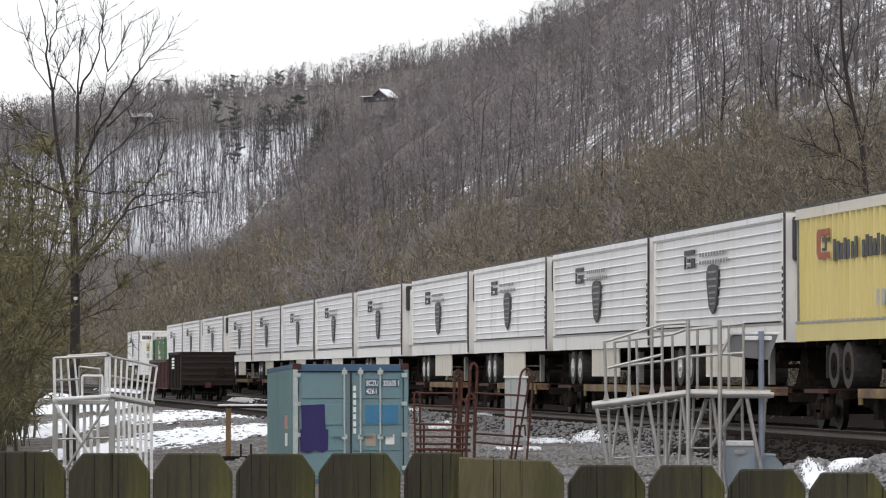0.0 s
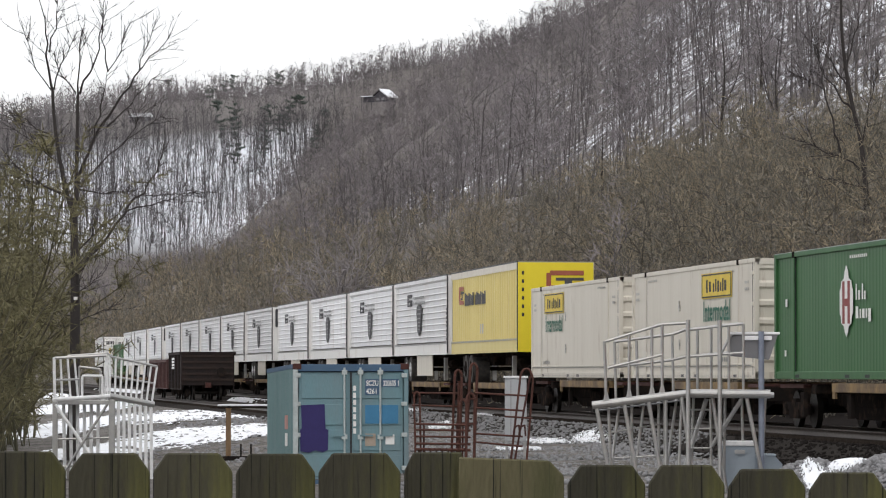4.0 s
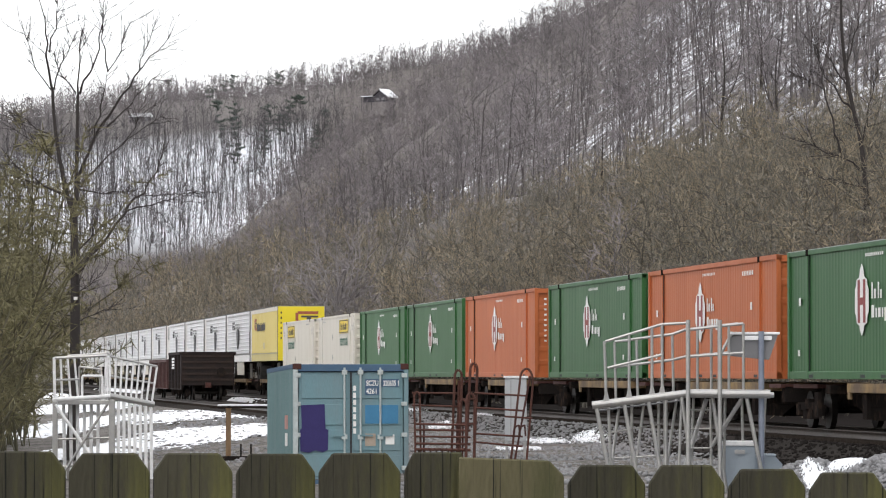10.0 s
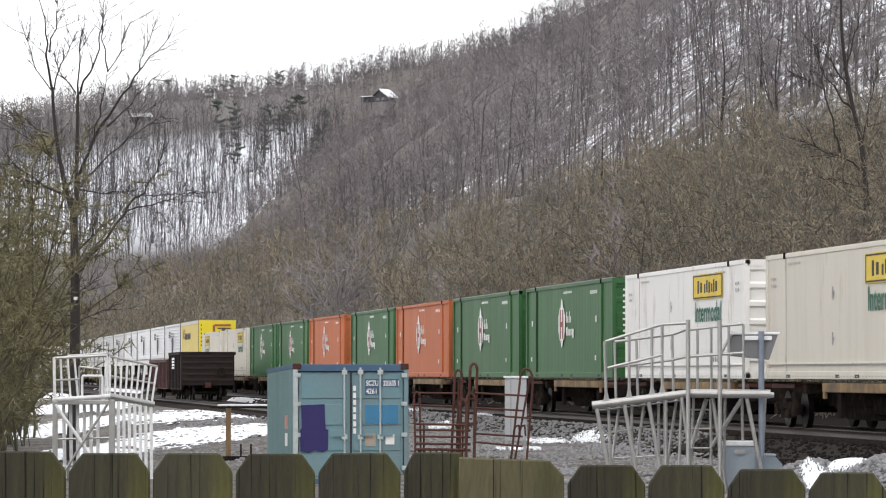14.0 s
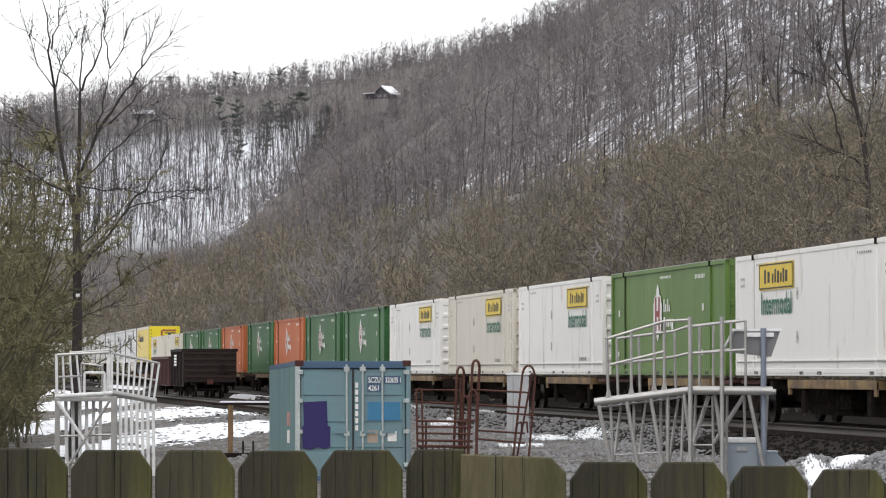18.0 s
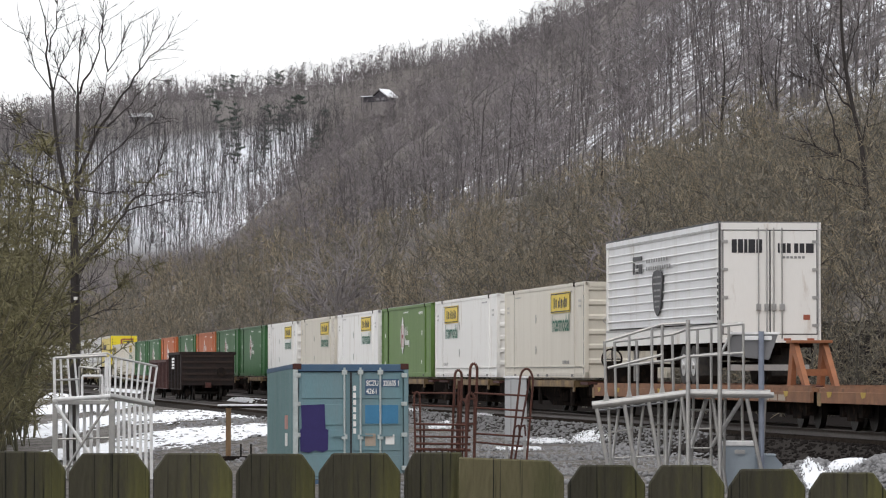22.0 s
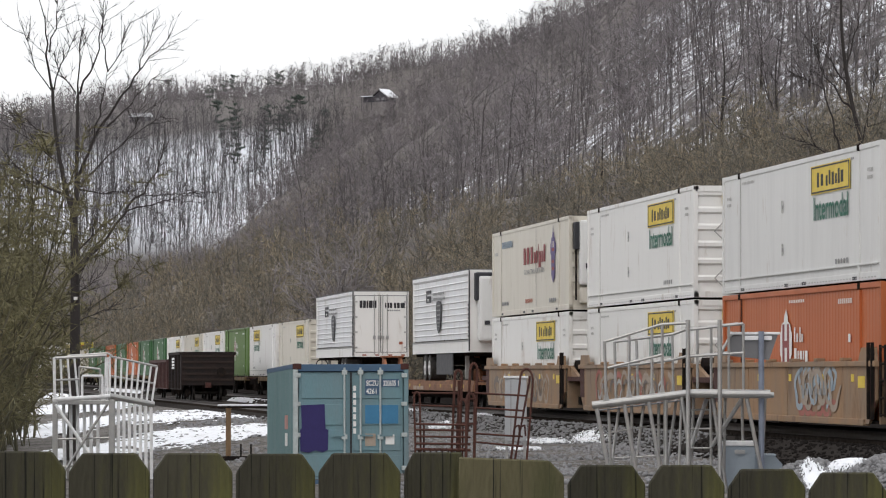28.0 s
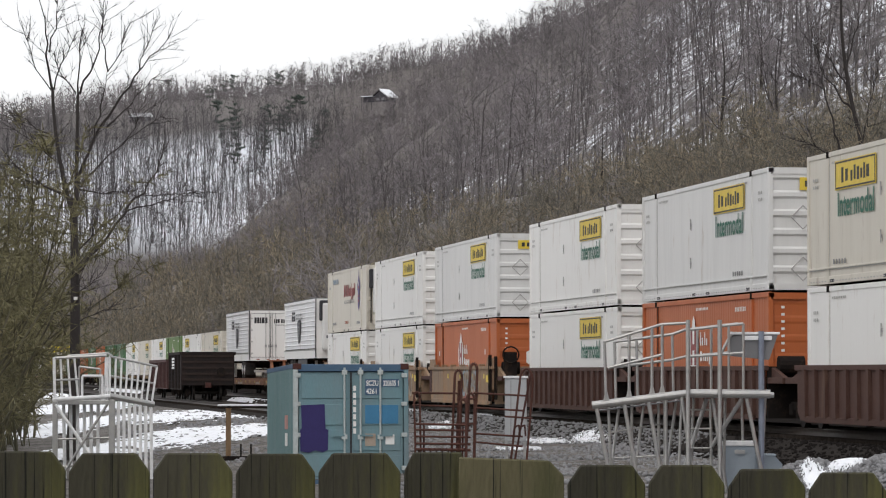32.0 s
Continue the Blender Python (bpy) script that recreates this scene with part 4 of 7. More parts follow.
        for i in range(6):
            box(bm, x, x + 0.006, 0.32 + i * 0.1, 0.39 + i * 0.1, 3.16, 3.22)
        part("door_marking", bm, "grey_mark", t)
        part("door_label", bx(x, x + 0.006, 0.85, 1.02, 1.62, 1.75), "red_mark", t)
        bm = bmesh.new()
        for c in ((-W + 0.09, -W + 0.11, z0 + 0.2, z1 - 0.2), (W - 0.11, W - 0.09, z0 + 0.2, z1 - 0.2), (-0.014, 0.014, z0 + 0.2, z1 - 0.2), (-W + 0.09, W - 0.09, z1 - 0.22, z1 - 0.2), (-W + 0.09, W - 0.09, z0 + 0.2, z0 + 0.22)):
            box(bm, x - 0.004, x + 0.003, *c)
        part("door_gasket", bm, "black_mark", t, "black rubber door seals")
        for k in (-0.3, -0.09, 0.09, 0.3):
            part("rod_clamp", bx(x, x + 0.06, k - 0.06, k + 0.06, 1.85, 2.02, bevel=0.01), "galv", t)
        for i in range(8):
            part("reflector", bx(x, x + 0.008, -W + 0.15 + i * 0.3, -W + 0.33 + i * 0.3, z0 + 0.05, z0 + 0.11), "red_mark" if i % 2 else "white_mark", t)
        part("bumper_bar", bx(d - 0.12, d, -1.0, 1.0, 0.35, 0.5), "galv", t)
    # running gear
    for k in (3.5, 4.8):
        x = r * (L - k)
        part("axle", tb((x, -1.1, 0.5), (x, 1.1, 0.5), 0.07), "under_steel", t)
        for sgn in (-1, 1):
            bm = bmesh.new()
            disc(bm, (x, 0.5), sgn * 0.62, sgn * 1.25, 0.5, 24)
            w = part("tyre", bm, "rubber", t)
            bm = bmesh.new()
            disc(bm, (x, 0.5), sgn * 1.2, sgn * 1.262, 0.29, 20)
            disc(bm, (x, 0.5), sgn * 1.2, sgn * 1.3, 0.1, 12)
            part("rim", bm, "hub_metal" if not yellow else "under_steel", w)
    lo, hi = sorted((r * (L - 2.4), r * (L - 6.0)))
    part("bogie_frame", bx(lo, hi, -0.55, 0.55, 0.62, z0), "under_steel", t)
    for x in np.arange(-L + 0.6, L - 0.5, 1.15):
        part("cross_member", bx(x - 0.05, x + 0.05, -W + 0.08, W - 0.08, z0 - 0.12, z0), "under_steel", t)
    for sgn in (-1, 1):
        part("slider_rail", bx(lo - 0.6, hi + 0.6, sgn * 0.62 - 0.05, sgn * 0.62 + 0.05, z0 - 0.3, z0 - 0.12), "under_steel", t)
        x = r * (L - 2.75)
        part("mud_flap", bx(x - 0.012, x + 0.012, sgn * 0.95 - 0.3, sgn * 0.95 + 0.3, 0.22, z0 - 0.1), "rubber", t)
    x = -r * (L - 5.6)
    part("spare_carrier", bx(x - 0.7, x + 0.7, -0.75, 0.75, z0 - 0.42, z0 - 0.14, bevel=0.03), "under_steel", t)
    part("air_tank", tb((x + 1.2, -0.5, z0 - 0.35), (x + 2.1, -0.5, z0 - 0.35), 0.17, 12), "under_steel", t)
    x = -r * (L - 2.9)
    part("leg_brace", bx(x - 0.04, x + 0.04, -0.9, 0.9, 0.45, 0.55), "under_steel", t)
    for sgn in (-1, 1):
        part("landing_leg", bx(x - 0.07, x + 0.07, sgn * 0.95 - 0.07, sgn * 0.95 + 0.07, 0.06, z0), "galv", t)
    return t


def truck(parent, x):
    """A two-axle railway truck under a car."""
    t = bpy.data.objects.new("truck", None)
    bm = bmesh.new()
    for sgn in (-1, 1):
        y = sgn * 1.02
        box(bm, x - 0.95, x + 0.95, y - 0.07, y + 0.07, 0.42, 0.6)
        box(bm, x - 0.45, x + 0.45, y - 0.08, y + 0.08, 0.22, 0.45)
        for s in (-1, 1):
            box(bm, x + s * 0.88 - 0.17, x + s * 0.88 + 0.17, y - 0.1, y + 0.1, 0.3, 0.55)
    box(bm, x - 0.2, x + 0.2, -1.1, 1.1, 0.38, 0.68)
    tr = part("truck", bm, "under_steel", parent)
    for s in (-0.88, 0.88):
        bm = bmesh.new()
        for sgn in (-1, 1):
            a, b = sorted((sgn * 0.7, sgn * 0.83))
            disc(bm, (x + s, 0.43), a, b, 0.43, 28)
        tube(bm, (x + s, -0.85, 0.43), (x + s, 0.85, 0.43), 0.08, 10)
        part("wheelset", bm, "wheel_steel", tr)
    return tr


def spine_car(length, for_trailer):
    """One skeleton unit: a deep centre beam with platforms, arms and a truck at its leading end."""
    t = thing("spine_car", "dark steel skeleton rail car with worn yellow platforms", "rail car", "cars of the train")
    L = length / 2
    part("centre_beam", bx(-L + 0.15, L - 0.15, -0.33, 0.33, 0.5, 0.95, bevel=0.02), "under_steel", t)
    part("belly_beam", prism([(-L + 3.2, 0.5), (-L + 4.6, 0.22), (L - 4.6, 0.22), (L - 3.2, 0.5)], -0.3, 0.3), "under_steel", t)
    top = 0.93 if for_trailer else 1.04
    part("platform", bx(-2.1, 6.3, -1.36, 1.36, top - 0.2, top, bevel=0.015), "deck_yellow", t, "worn yellow platform")
    for x in (-2.1, 6.05):
        part("platform_end", bx(x, x + 0.25, -1.345, -1.3, top - 0.34, top - 0.03), "deck_yellow", t)
    part("walkway", bx(-L + 0.3, -L + 2.7, -1.1, 1.1, top - 0.12, top - 0.03), "rust_dark", t)
    part("cross_arm", bx(-L + 4.2, -L + 4.6, -1.25, 1.25, top - 0.24, top - 0.04, bevel=0.015), "under_steel", t)
    part("walkway", bx(L - 1.5, L - 0.2, -1.3, 1.3, top - 0.12, top - 0.03), "rust_dark", t)
    for x in (-L + 3.2, -1.0, 5.2):
        part("side_step", bx(x, x + 0.35, -1.28, -1.2, 0.28, top - 0.2), "under_steel", t)
    if for_trailer:
        part("hitch", prism([(L - 3.8, 0.93), (L - 2.9, 1.98), (L - 2.6, 1.98), (L - 2.3, 0.93)], -0.3, 0.3), "under_steel", t)
    part("end_sill", bx(L - 0.6, L - 0.2, -1.2, 1.2, 0.6, 0.95), "under_steel", t)
    part("brake_gear", bx(-L + 8.6, -L + 10.0, -0.7, -0.35, 0.35, 0.75, bevel=0.06), "under_steel", t)
    for x in (-L + 8.0, L - 3.8):
        part("air_tank", tb((x, 0.5, 0.5), (x + 1.0, 0.5, 0.5), 0.18, 12), "under_steel", t)
    truck(t, -L + 1.7)
    return t


def flat_car(length, brake=True):
    t = thing("flat_car", "oxide-brown piggyback flat car with worn yellow marks", "rail car", "cars of the train")
    L = length / 2
    part("deck", bx(-L, L, -1.36, 1.36, 0.84, 0.93), "flat_brown", t)
    for sgn in (-1, 1):
        part("side_sill", bx(-L, L, sgn * 1.36 - 0.04, sgn * 1.36 + 0.04, 0.6, 0.85, bevel=0.012), "flat_brown", t)
        part("deck_rail", bx(-L + 0.3, L - 0.3, sgn * 1.25 - 0.05, sgn * 1.25 + 0.05, 0.93, 0.98), "flat_brown", t)
    part("centre_beam", bx(-L + 0.1, L - 0.1, -0.35, 0.35, 0.3, 0.84), "under_steel", t)
    for i, x in enumerate(np.arange(-L + 0.9, L - 1, 3.1)):
        part("side_mark", prism([(x, 0.85), (x + 0.5, 0.85), (x + 0.4, 0.74), (x + 0.12, 0.72)], -1.406, -1.4), "deck_mark", t, "worn yellow mark")
    part("end_mark", bx(-L, -L + 0.35, -1.406, -1.4, 0.54, 0.82), "deck_yellow", t)
    # hand brake at the leading end
    if brake:
        part("brake_housing", bx(-L + 0.75, -L + 1.9, -1.1, 0.2, 0.93, 1.5, bevel=0.03), "under_steel", t)
        stand = part("brake_stand", bx(-L + 0.25, -L + 0.5, -1.1, -0.6, 0.93, 1.62, bevel=0.02), "under_steel", t)
        bm = bmesh.new()
        ring = [(-0.85 + 0.3 * math.cos(a), 1.68 + 0.3 * math.sin(a)) for a in [i * math.pi / 8 for i in range(16)]]
        for a, b in zip(ring, ring[1:] + ring[:1]):
            tube(bm, (-L + 0.18, a[0], a[1]), (-L + 0.18, b[0], b[1]), 0.028, 6)
        for a in ring[::4]:
            tube(bm, (-L + 0.22, -0.85, 1.68), (-L + 0.18, a[0], a[1]), 0.02, 6)
        part("hand_wheel", bm, "under_steel", stand)
    bars(t, -2.6, -1.4, 0.63, 3.2, 0.14, 3, "scrawl_white", gap=0.15)
    bars(t, 9.2, -1.4, 0.63, 2.6, 0.14, 3, "scrawl_white", gap=0.15)
    for x in (-L + 2.0, L - 2.6):
        truck(t, x)
    for y in (-0.42, 0.3):
        part("hitch_frame", prism([(7.5, 0.93), (7.85, 1.98), (8.25, 1.98), (9.5, 0.93), (9.15, 0.93), (8.12, 1.72), (7.9, 0.93)], y, y + 0.12), "hitch_orange", t, "raised orange-brown trailer hitch side")
    part("hitch_plate", bx(7.75, 8.4, -0.5, 0.5, 1.98, 2.05, bevel=0.015), "hitch_orange", t, "orange-brown hitch plate")
    part("hitch_brace", bx(8.55, 8.68, -0.42, 0.42, 1.2, 1.36), "hitch_orange", t)
    for x in (-9.0, -3.0, 3.5, 10.5):
        part("bridge_plate", bx(x, x + 1.2, -1.2, -0.5, 0.935, 0.98, bevel=0.01), "rust_dark", t)
    part("coupler", bx(L - 0.1, L + 0.35, -0.15, 0.15, 0.6, 0.85), "under_steel", t)
    return t


def painted_stroke(t, x, z, w, h, mat, seed, wide=0.07):
    """One faded stroke of a scrawl: a flat curved band lying on the side sill."""
    rnd = random.Random(seed)
    y = -1.4925 - 0.0007 * (seed % 30)
    a0, a1, lean = rnd.uniform(0, 6.28), rnd.uniform(3.5, 6.0), rnd.uniform(-0.2, 0.3)
    bm = bmesh.new()
    rows = []
    n = 14
    for i in range(n + 1):
        a = a0 + a1 * i / n
        k = wide * (0.5 + 0.5 * math.sin(math.pi * (i + 0.8) / (n + 1.6)))
        dz = math.sin(a)
        cx, cz = math.cos(a) * (1 + 0.25 * math.sin(3 * a)), dz
        px, pz = x + w * (cx * 0.5 + lean * cz * 0.5), z + h * cz * 0.5
        rows.append([bm.verts.new((px - math.cos(a) * k * 1.5, y, pz - math.sin(a) * k)), bm.verts.new((px + math.cos(a) * k * 1.5, y, pz + math.sin(a) * k))])
    for p, q in zip(rows, rows[1:]):
        bm.faces.new((p[0], p[1], q[1], q[0]))
    return part("painted_stroke", bm, mat, t)


def well_car(length, tan, scrawl=0):
    """A well car for two stacked containers: deep side sills, end platforms and a truck at the leading end."""
    paint = "well_tan" if tan else "well_brown"
    t = thing("well_car", ("faded tan well car with painted scrawls and rust" if tan else "dark brown well car with upright side ribs"), "rail car", "cars of the train")
    L, h = length / 2, 16.6 / 2
    top, low = (1.5, 0.7) if tan else (1.42, 0.4)
    for sgn in (-1, 1):
        y = sgn * 1.46
        part("side_sill", prism([(-h, top), (h, top), (h, low), (h - low + 0.1, 0.2), (-h + low - 0.1, 0.2), (-h, low)], y - 0.03, y + 0.03), paint, t)
        part("top_chord", bx(-h - 0.1, h + 0.1, y - 0.08, y + 0.08, top - 0.1, top + 0.02, bevel=0.015), paint, t)
        part("bottom_chord", bx(-h + 0.9, h - 0.9, y - 0.08, y + 0.08, 0.16, 0.3, bevel=0.015), paint, t)
        if not tan:
            for x in np.arange(-h + 0.9, h - 0.8, 0.98):
                part("side_rib", prism([(x - 0.17, 0.28), (x + 0.17, 0.28), (x + 0.13, top - 0.08), (x - 0.13, top - 0.08)], y + sgn * 0.05 - 0.06, y + sgn * 0.05 + 0.06), paint, t)
            continue
        for x in (-4.2, 0.05, 4.2):
            part("panel_seam", bx(x - 0.03, x + 0.03, y + sgn * 0.03 - 0.012, y + sgn * 0.03 + 0.012, 0.28, top - 0.09), paint, t)
        for x in np.arange(-h + 1.6, h - 1.0, 2.45):
            part("top_bracket", bx(x - 0.16, x + 0.16, y - 0.1, y + 0.1, top + 0.02, top + 0.09, bevel=0.02), paint, t)
        for e in (-1, 1):
            part("guide_plate", prism([(e * h, top + 0.02), (e * (h - 1.5), top + 0.02), (e * (h - 1.25), top + 0.3), (e * (h - 0.1), top + 0.3)], y - 0.03, y + 0.03), paint, t)
            part("rusty_band", bx(*sorted((e * (h - 0.05), e * (h - 0.75))), y + sgn * 0.03 - 0.008, y + sgn * 0.03 + 0.008, 0.55, top - 0.08), "rust_dark", t, "dark rusty band by the car's end")
    for sgn in (-1, 1):
        a, b = sorted((sgn * h, sgn * L))
        part("end_platform", bx(a, b, -1.4, 1.4, 1.02, 1.16, bevel=0.01), "rust_dark" if tan else paint, t)
        part("end_bulkhead", bx(sgn * h - 0.06, sgn * h + 0.06, -1.4, 1.4, 0.2, top), paint if tan else "under_steel", t)
        for y in (-1.25, 1.25):
            part("corner_gusset", prism([(sgn * (h + 0.02), top - 0.02), (sgn * (h + 1.5), 1.14), (sgn * (h + 0.02), 1.14)], y - 0.05, y + 0.05), paint, t)
    part("floor_pan", bx(-h + 0.2, h - 0.2, -1.38, 1.38, 0.2, 0.26), "under_steel", t)
    if tan:
        rnd = random.Random(7 + scrawl)
        if scrawl == 0:
            for k in range(11):
                painted_stroke(t, -5.6 + k * 1.02 + rnd.uniform(-0.3, 0.3), 0.86 + rnd.uniform(-0.1, 0.1), rnd.uniform(0.6, 1.3), rnd.uniform(0.55, 0.95), "scrawl_white" if k % 4 else "scrawl_grey", k, rnd.uniform(0.06, 0.14))
                painted_stroke(t, -5.4 + k * 1.02, 0.82, 0.55, 0.5, "scrawl_grey" if k % 2 else "scrawl_white", 12 + k, 0.05)
        elif scrawl == 1:
            for k in range(11):
                painted_stroke(t, -5.0 + k * 1.05, 0.86, rnd.uniform(0.7, 1.5), rnd.uniform(0.6, 0.95), "scrawl_white" if k % 3 else "scrawl_red", 20 + k, rnd.uniform(0.06, 0.12))
                painted_stroke(t, -4.8 + k * 1.05, 0.8, 0.7, 0.5, "scrawl_grey" if k % 3 else "faint_mark", 50 + k, 0.06)
        else:
            for k in range(9):
                painted_stroke(t, 1.4 + k * 0.42, 0.92 + 0.12 * (k % 2), 0.95, 0.85, "scrawl_white" if k % 3 else "scrawl_blue", 80 + k, 0.075)
            for k in range(7):
                painted_stroke(t, 1.5 + k * 0.5, 1.15, 0.55, 0.42, "scrawl_blue", 90 + k, 0.07)
            for k in range(6):
                painted_stroke(t, 1.5 + k * 0.6, 0.5, 0.7, 0.28, "scrawl_red", 98 + k, 0.06)
            for k in range(6):
                part("painted_bar", bx(1.6 + k * 0.42, 1.85 + k * 0.42, -1.521, -1.517, 0.78, 0.92), "grey_mark", t)
        for x in (-3.1, 0.2, 3.4, 6.2):
            part("reflector", bx(x, x + 0.24, -1.5, -1.491, 1.08, 1.24), "sign_yellow", t)
        part("ladder", bx(h - 0.5, h - 0.42, -1.56, -1.5, 0.3, 1.9), "under_steel", t)
        part("ladder", bx(h - 0.15, h - 0.07, -1.56, -1.5, 0.3, 1.9), "under_steel", t)
        part("end_mark", bx(h - 1.5, h - 0.9, -1.5, -1.492, 0.95, 1.2), "sign_yellow", t)
    for y in (-0.9, 0.9):
        part("brake_tank", tb((h + 0.35, y - 0.3, 1.45), (h + 0.35, y + 0.3, 1.45), 0.22, 14), "under_steel", t)
    truck(t, -L + 0.2)
    if scrawl == 2:
        # the end of the tan set: a truck of its own, brake stand, hoses and climbing irons
        truck(t, L - 0.6)
        part("coupler", bx(L - 0.1, L + 1.5, -0.16, 0.16, 0.62, 0.9, bevel=0.02), "under_steel", t)
        stand = part("brake_stand", bx(L - 1.0, L - 0.8, -1.2, -0.75, 1.16, 2.0, bevel=0.02), "under_steel", t)
        bm = bmesh.new()
        ring = [(-0.98 + 0.28 * math.cos(a), 1.9 + 0.28 * math.sin(a)) for a in [i * math.pi / 8 for i in range(16)]]
        for a, b in zip(ring, ring[1:] + ring[:1]):
            tube(bm, (L - 0.74, a[0], a[1]), (L - 0.74, b[0], b[1]), 0.03, 6)
        part("hand_wheel", bm, "under_steel", stand)
        for x in (L - 1.5, L - 1.1):
            part("grab_iron", tb((x, -1.42, 0.35), (x, -1.42, 1.85), 0.03, 8), "under_steel", t)
        for z in (0.4, 0.75, 1.1, 1.45, 1.8):
            part("step_rung", tb((L - 1.5, -1.42, z), (L - 1.1, -1.42, z), 0.024, 6), "under_steel", t)
        part("air_hose", bent([(L - 0.1, -0.3, 1.0), (L + 0.5, -0.35, 0.5), (L + 1.2, -0.3, 0.7)], 0.04, 8), "under_steel", t)
    return t


def compose_train():
    white, cream, grey = "white_paint", "cream_paint", "grey_white"
    lab = {white: "white plate-sided container with a yellow sign", cream: "cream weathered container with a yellow sign", grey: "pale grey container with a yellow sign"}
    made = {}

    def signed(paint, logo):
        k = (paint, logo)
        if k in made:
            return copy_thing(made[k], Matrix())
        made[k] = sign_container(paint, logo, lab[paint])
        return made[k]

    def emblemed(paint):
        if paint in made:
            return copy_thing(made[paint], Matrix())
        made[paint] = emblem_container(paint, {"green_paint": "dark green ribbed container with a white emblem", "orange_paint": "orange ribbed container with a white emblem", "light_green": "faded light green container with a white emblem"}[paint])
        return made[paint]

    def spine(length, tr):
        k = ("spine", round(length, 1), tr)
        if k in made:
            return copy_thing(made[k], Matrix())
        made[k] = spine_car(length, tr)
        return made[k]

    right, left = 9.75, 2.7
    # single containers on skeleton cars: place of the leading edge, and kind
    single = [(-340.6, white, right), (-323.0, "green_paint", 0), (-70.6, cream, left), (-52.4, cream, right), (-34.1, "green_paint", 0), (-17.1, "green_paint", 0), (0.0, "orange_paint", 0),
              (18.9, "green_paint", 0), (36.0, "orange_paint", 0), (53.3, "green_paint", 0), (71.0, "green_paint", 0), (89.2, white, right),
              (107.7, cream, right), (125.2, white, right), (142.8, "light_green", 0), (160.2, white, left), (178.2, cream, right)]
    for q, paint, logo in single:
        ob = signed(paint, logo) if logo else emblemed(paint)
        rides(ob, q, LEN, 1.13)
        rides(spine(17.4, False), q - 0.6, 17.4)
    # trailers on skeleton cars
    first = semitrailer(False, "white fluted highway trailer with a dark shield emblem")
    line = [-107.2, -124.2, -141.8, -159.6, -179.2, -197.2, -214.6, -232.4, -250.1, -270.5, -289.5, -306.2]
    for i, q in enumerate(line):
        rides(first if i == 0 else copy_thing(first, Matrix()), q, LEN, 0.93)
        rides(spine(17.2, True), q - 0.5, 17.2)
    old = semitrailer(True, "grey-white highway trailer seen far off")
    rides(old, -358.0, LEN, 0.93)
    rides(spine(17.2, True), -358.5, 17.2)
    rides(semitrailer(False, "yellow highway trailer with upright ribs and black lettering bars", True), -89.8, LEN, 0.93)
    rides(spine(17.2, True), -90.2, 17.2)
    # two trailers on a pair of flat cars
    p1 = copy_thing(old, Matrix())
    tagged(p1, "white fluted trailer with black-barred rear doors")
    rides(p1, 198.0, LEN, 0.98)
    rides(semitrailer(False, "white fluted trailer with a cooling unit and a dark skirt", skirt="dark_mark"), 235.9, LEN, 0.98)
    f = flat_car(28.4)
    rides(f, 196.2, 28.4)
    rides(flat_car(28.4, False), 225.3, 28.4)
    # double stacks in well cars: leading edge, upper load, lower load, tan car
    stacks = [(257.9, "reefer", (white, right), True), (277.4, (white, right), (white, right), True), (297.2, (grey, right), "orange_paint", True),
              (320.7, (white, right), (white, right), False), (340.8, (grey, right), "orange_paint", False), (361.0, (cream, left), (white, right), False), (381.0, (white, right), "orange_paint", False)]
    wells = {}
    for i, (q, up, low, tan) in enumerate(stacks):
        rides(reefer_container() if up == "reefer" else signed(*up), q, LEN, 3.225)
        rides(emblemed(low) if isinstance(low, str) else signed(*low), q, LEN, 0.27)
        w = well_car(19.9, True, i) if tan else copy_thing(wells[tan], Matrix()) if wells else well_car(19.9, False)
        if not tan:
            wells.setdefault(tan, w)
        rides(w, q + LEN / 2 - 9.95, 19.9)


compose_train()


# ---------------------------------------------------------------- the fence close to the camera
def make_fence():
    f = thing("picket_fence", "mossy dark wooden dog-ear picket fence", "fence")
    d, k = 6.6, 6.6 / FOCAL
    edges = [-330, -180, -30, 120, 269, 415, 561, 712, 815, 1001, 1144, 1284, 1427, 1570, 1712]
    tops = [796, 797, 799, 802, 802, 803, 802, 801, 809, 823, 823, 830, 836, 840]
    for i, top in enumerate(tops):
        x0, x1 = (edges[i] - 784) * k + 0.003, (edges[i + 1] - 784) * k - 0.003
        z1 = 1.25 - (top - 661.7) * k
        c = 0.032 if i not in (8,) else 0.012
        y = d + (0.0 if i != 7 else 0.02)
        cut = (x1 - x0) * 0.24
        out = [(x0, -0.7), (x1, -0.7), (x1, z1 - c), (x1 - cut * 0.7, z1), (x0 + cut * 0.7, z1), (x0, z1 - c)]
        if i == 7:
            out = [(x0, -0.7), (x1 + 0.006, -0.7), (x1 + 0.006, z1), (x0 + cut * 0.7, z1), (x0, z1 - c)]
        if i == 8:
            out = [(x0 - 0.006, -0.7), (x1, -0.7), (x1, z1 - 0.032), (x1 - 0.025, z1 - 0.006), (x0 - 0.006, z1)]
        bm = prism([(x - (x0 + x1) / 2, z) for x, z in out], -0.009, 0.009)
        bmesh.ops.bevel(bm, geom=list(bm.edges), offset=0.0025, segments=1, affect="EDGES")
        ob = part("picket", bm, "fence_pale" if i == 8 else "fence_wood", f)
        ob.location = ((x0 + x1) / 2, y, 0)
    for z in (-0.3, 0.75):
        part("rail", bx(-1.2, 1.2, d + 0.02, d + 0.06, z - 0.045, z + 0.045), "fence_wood", f)


make_fence()


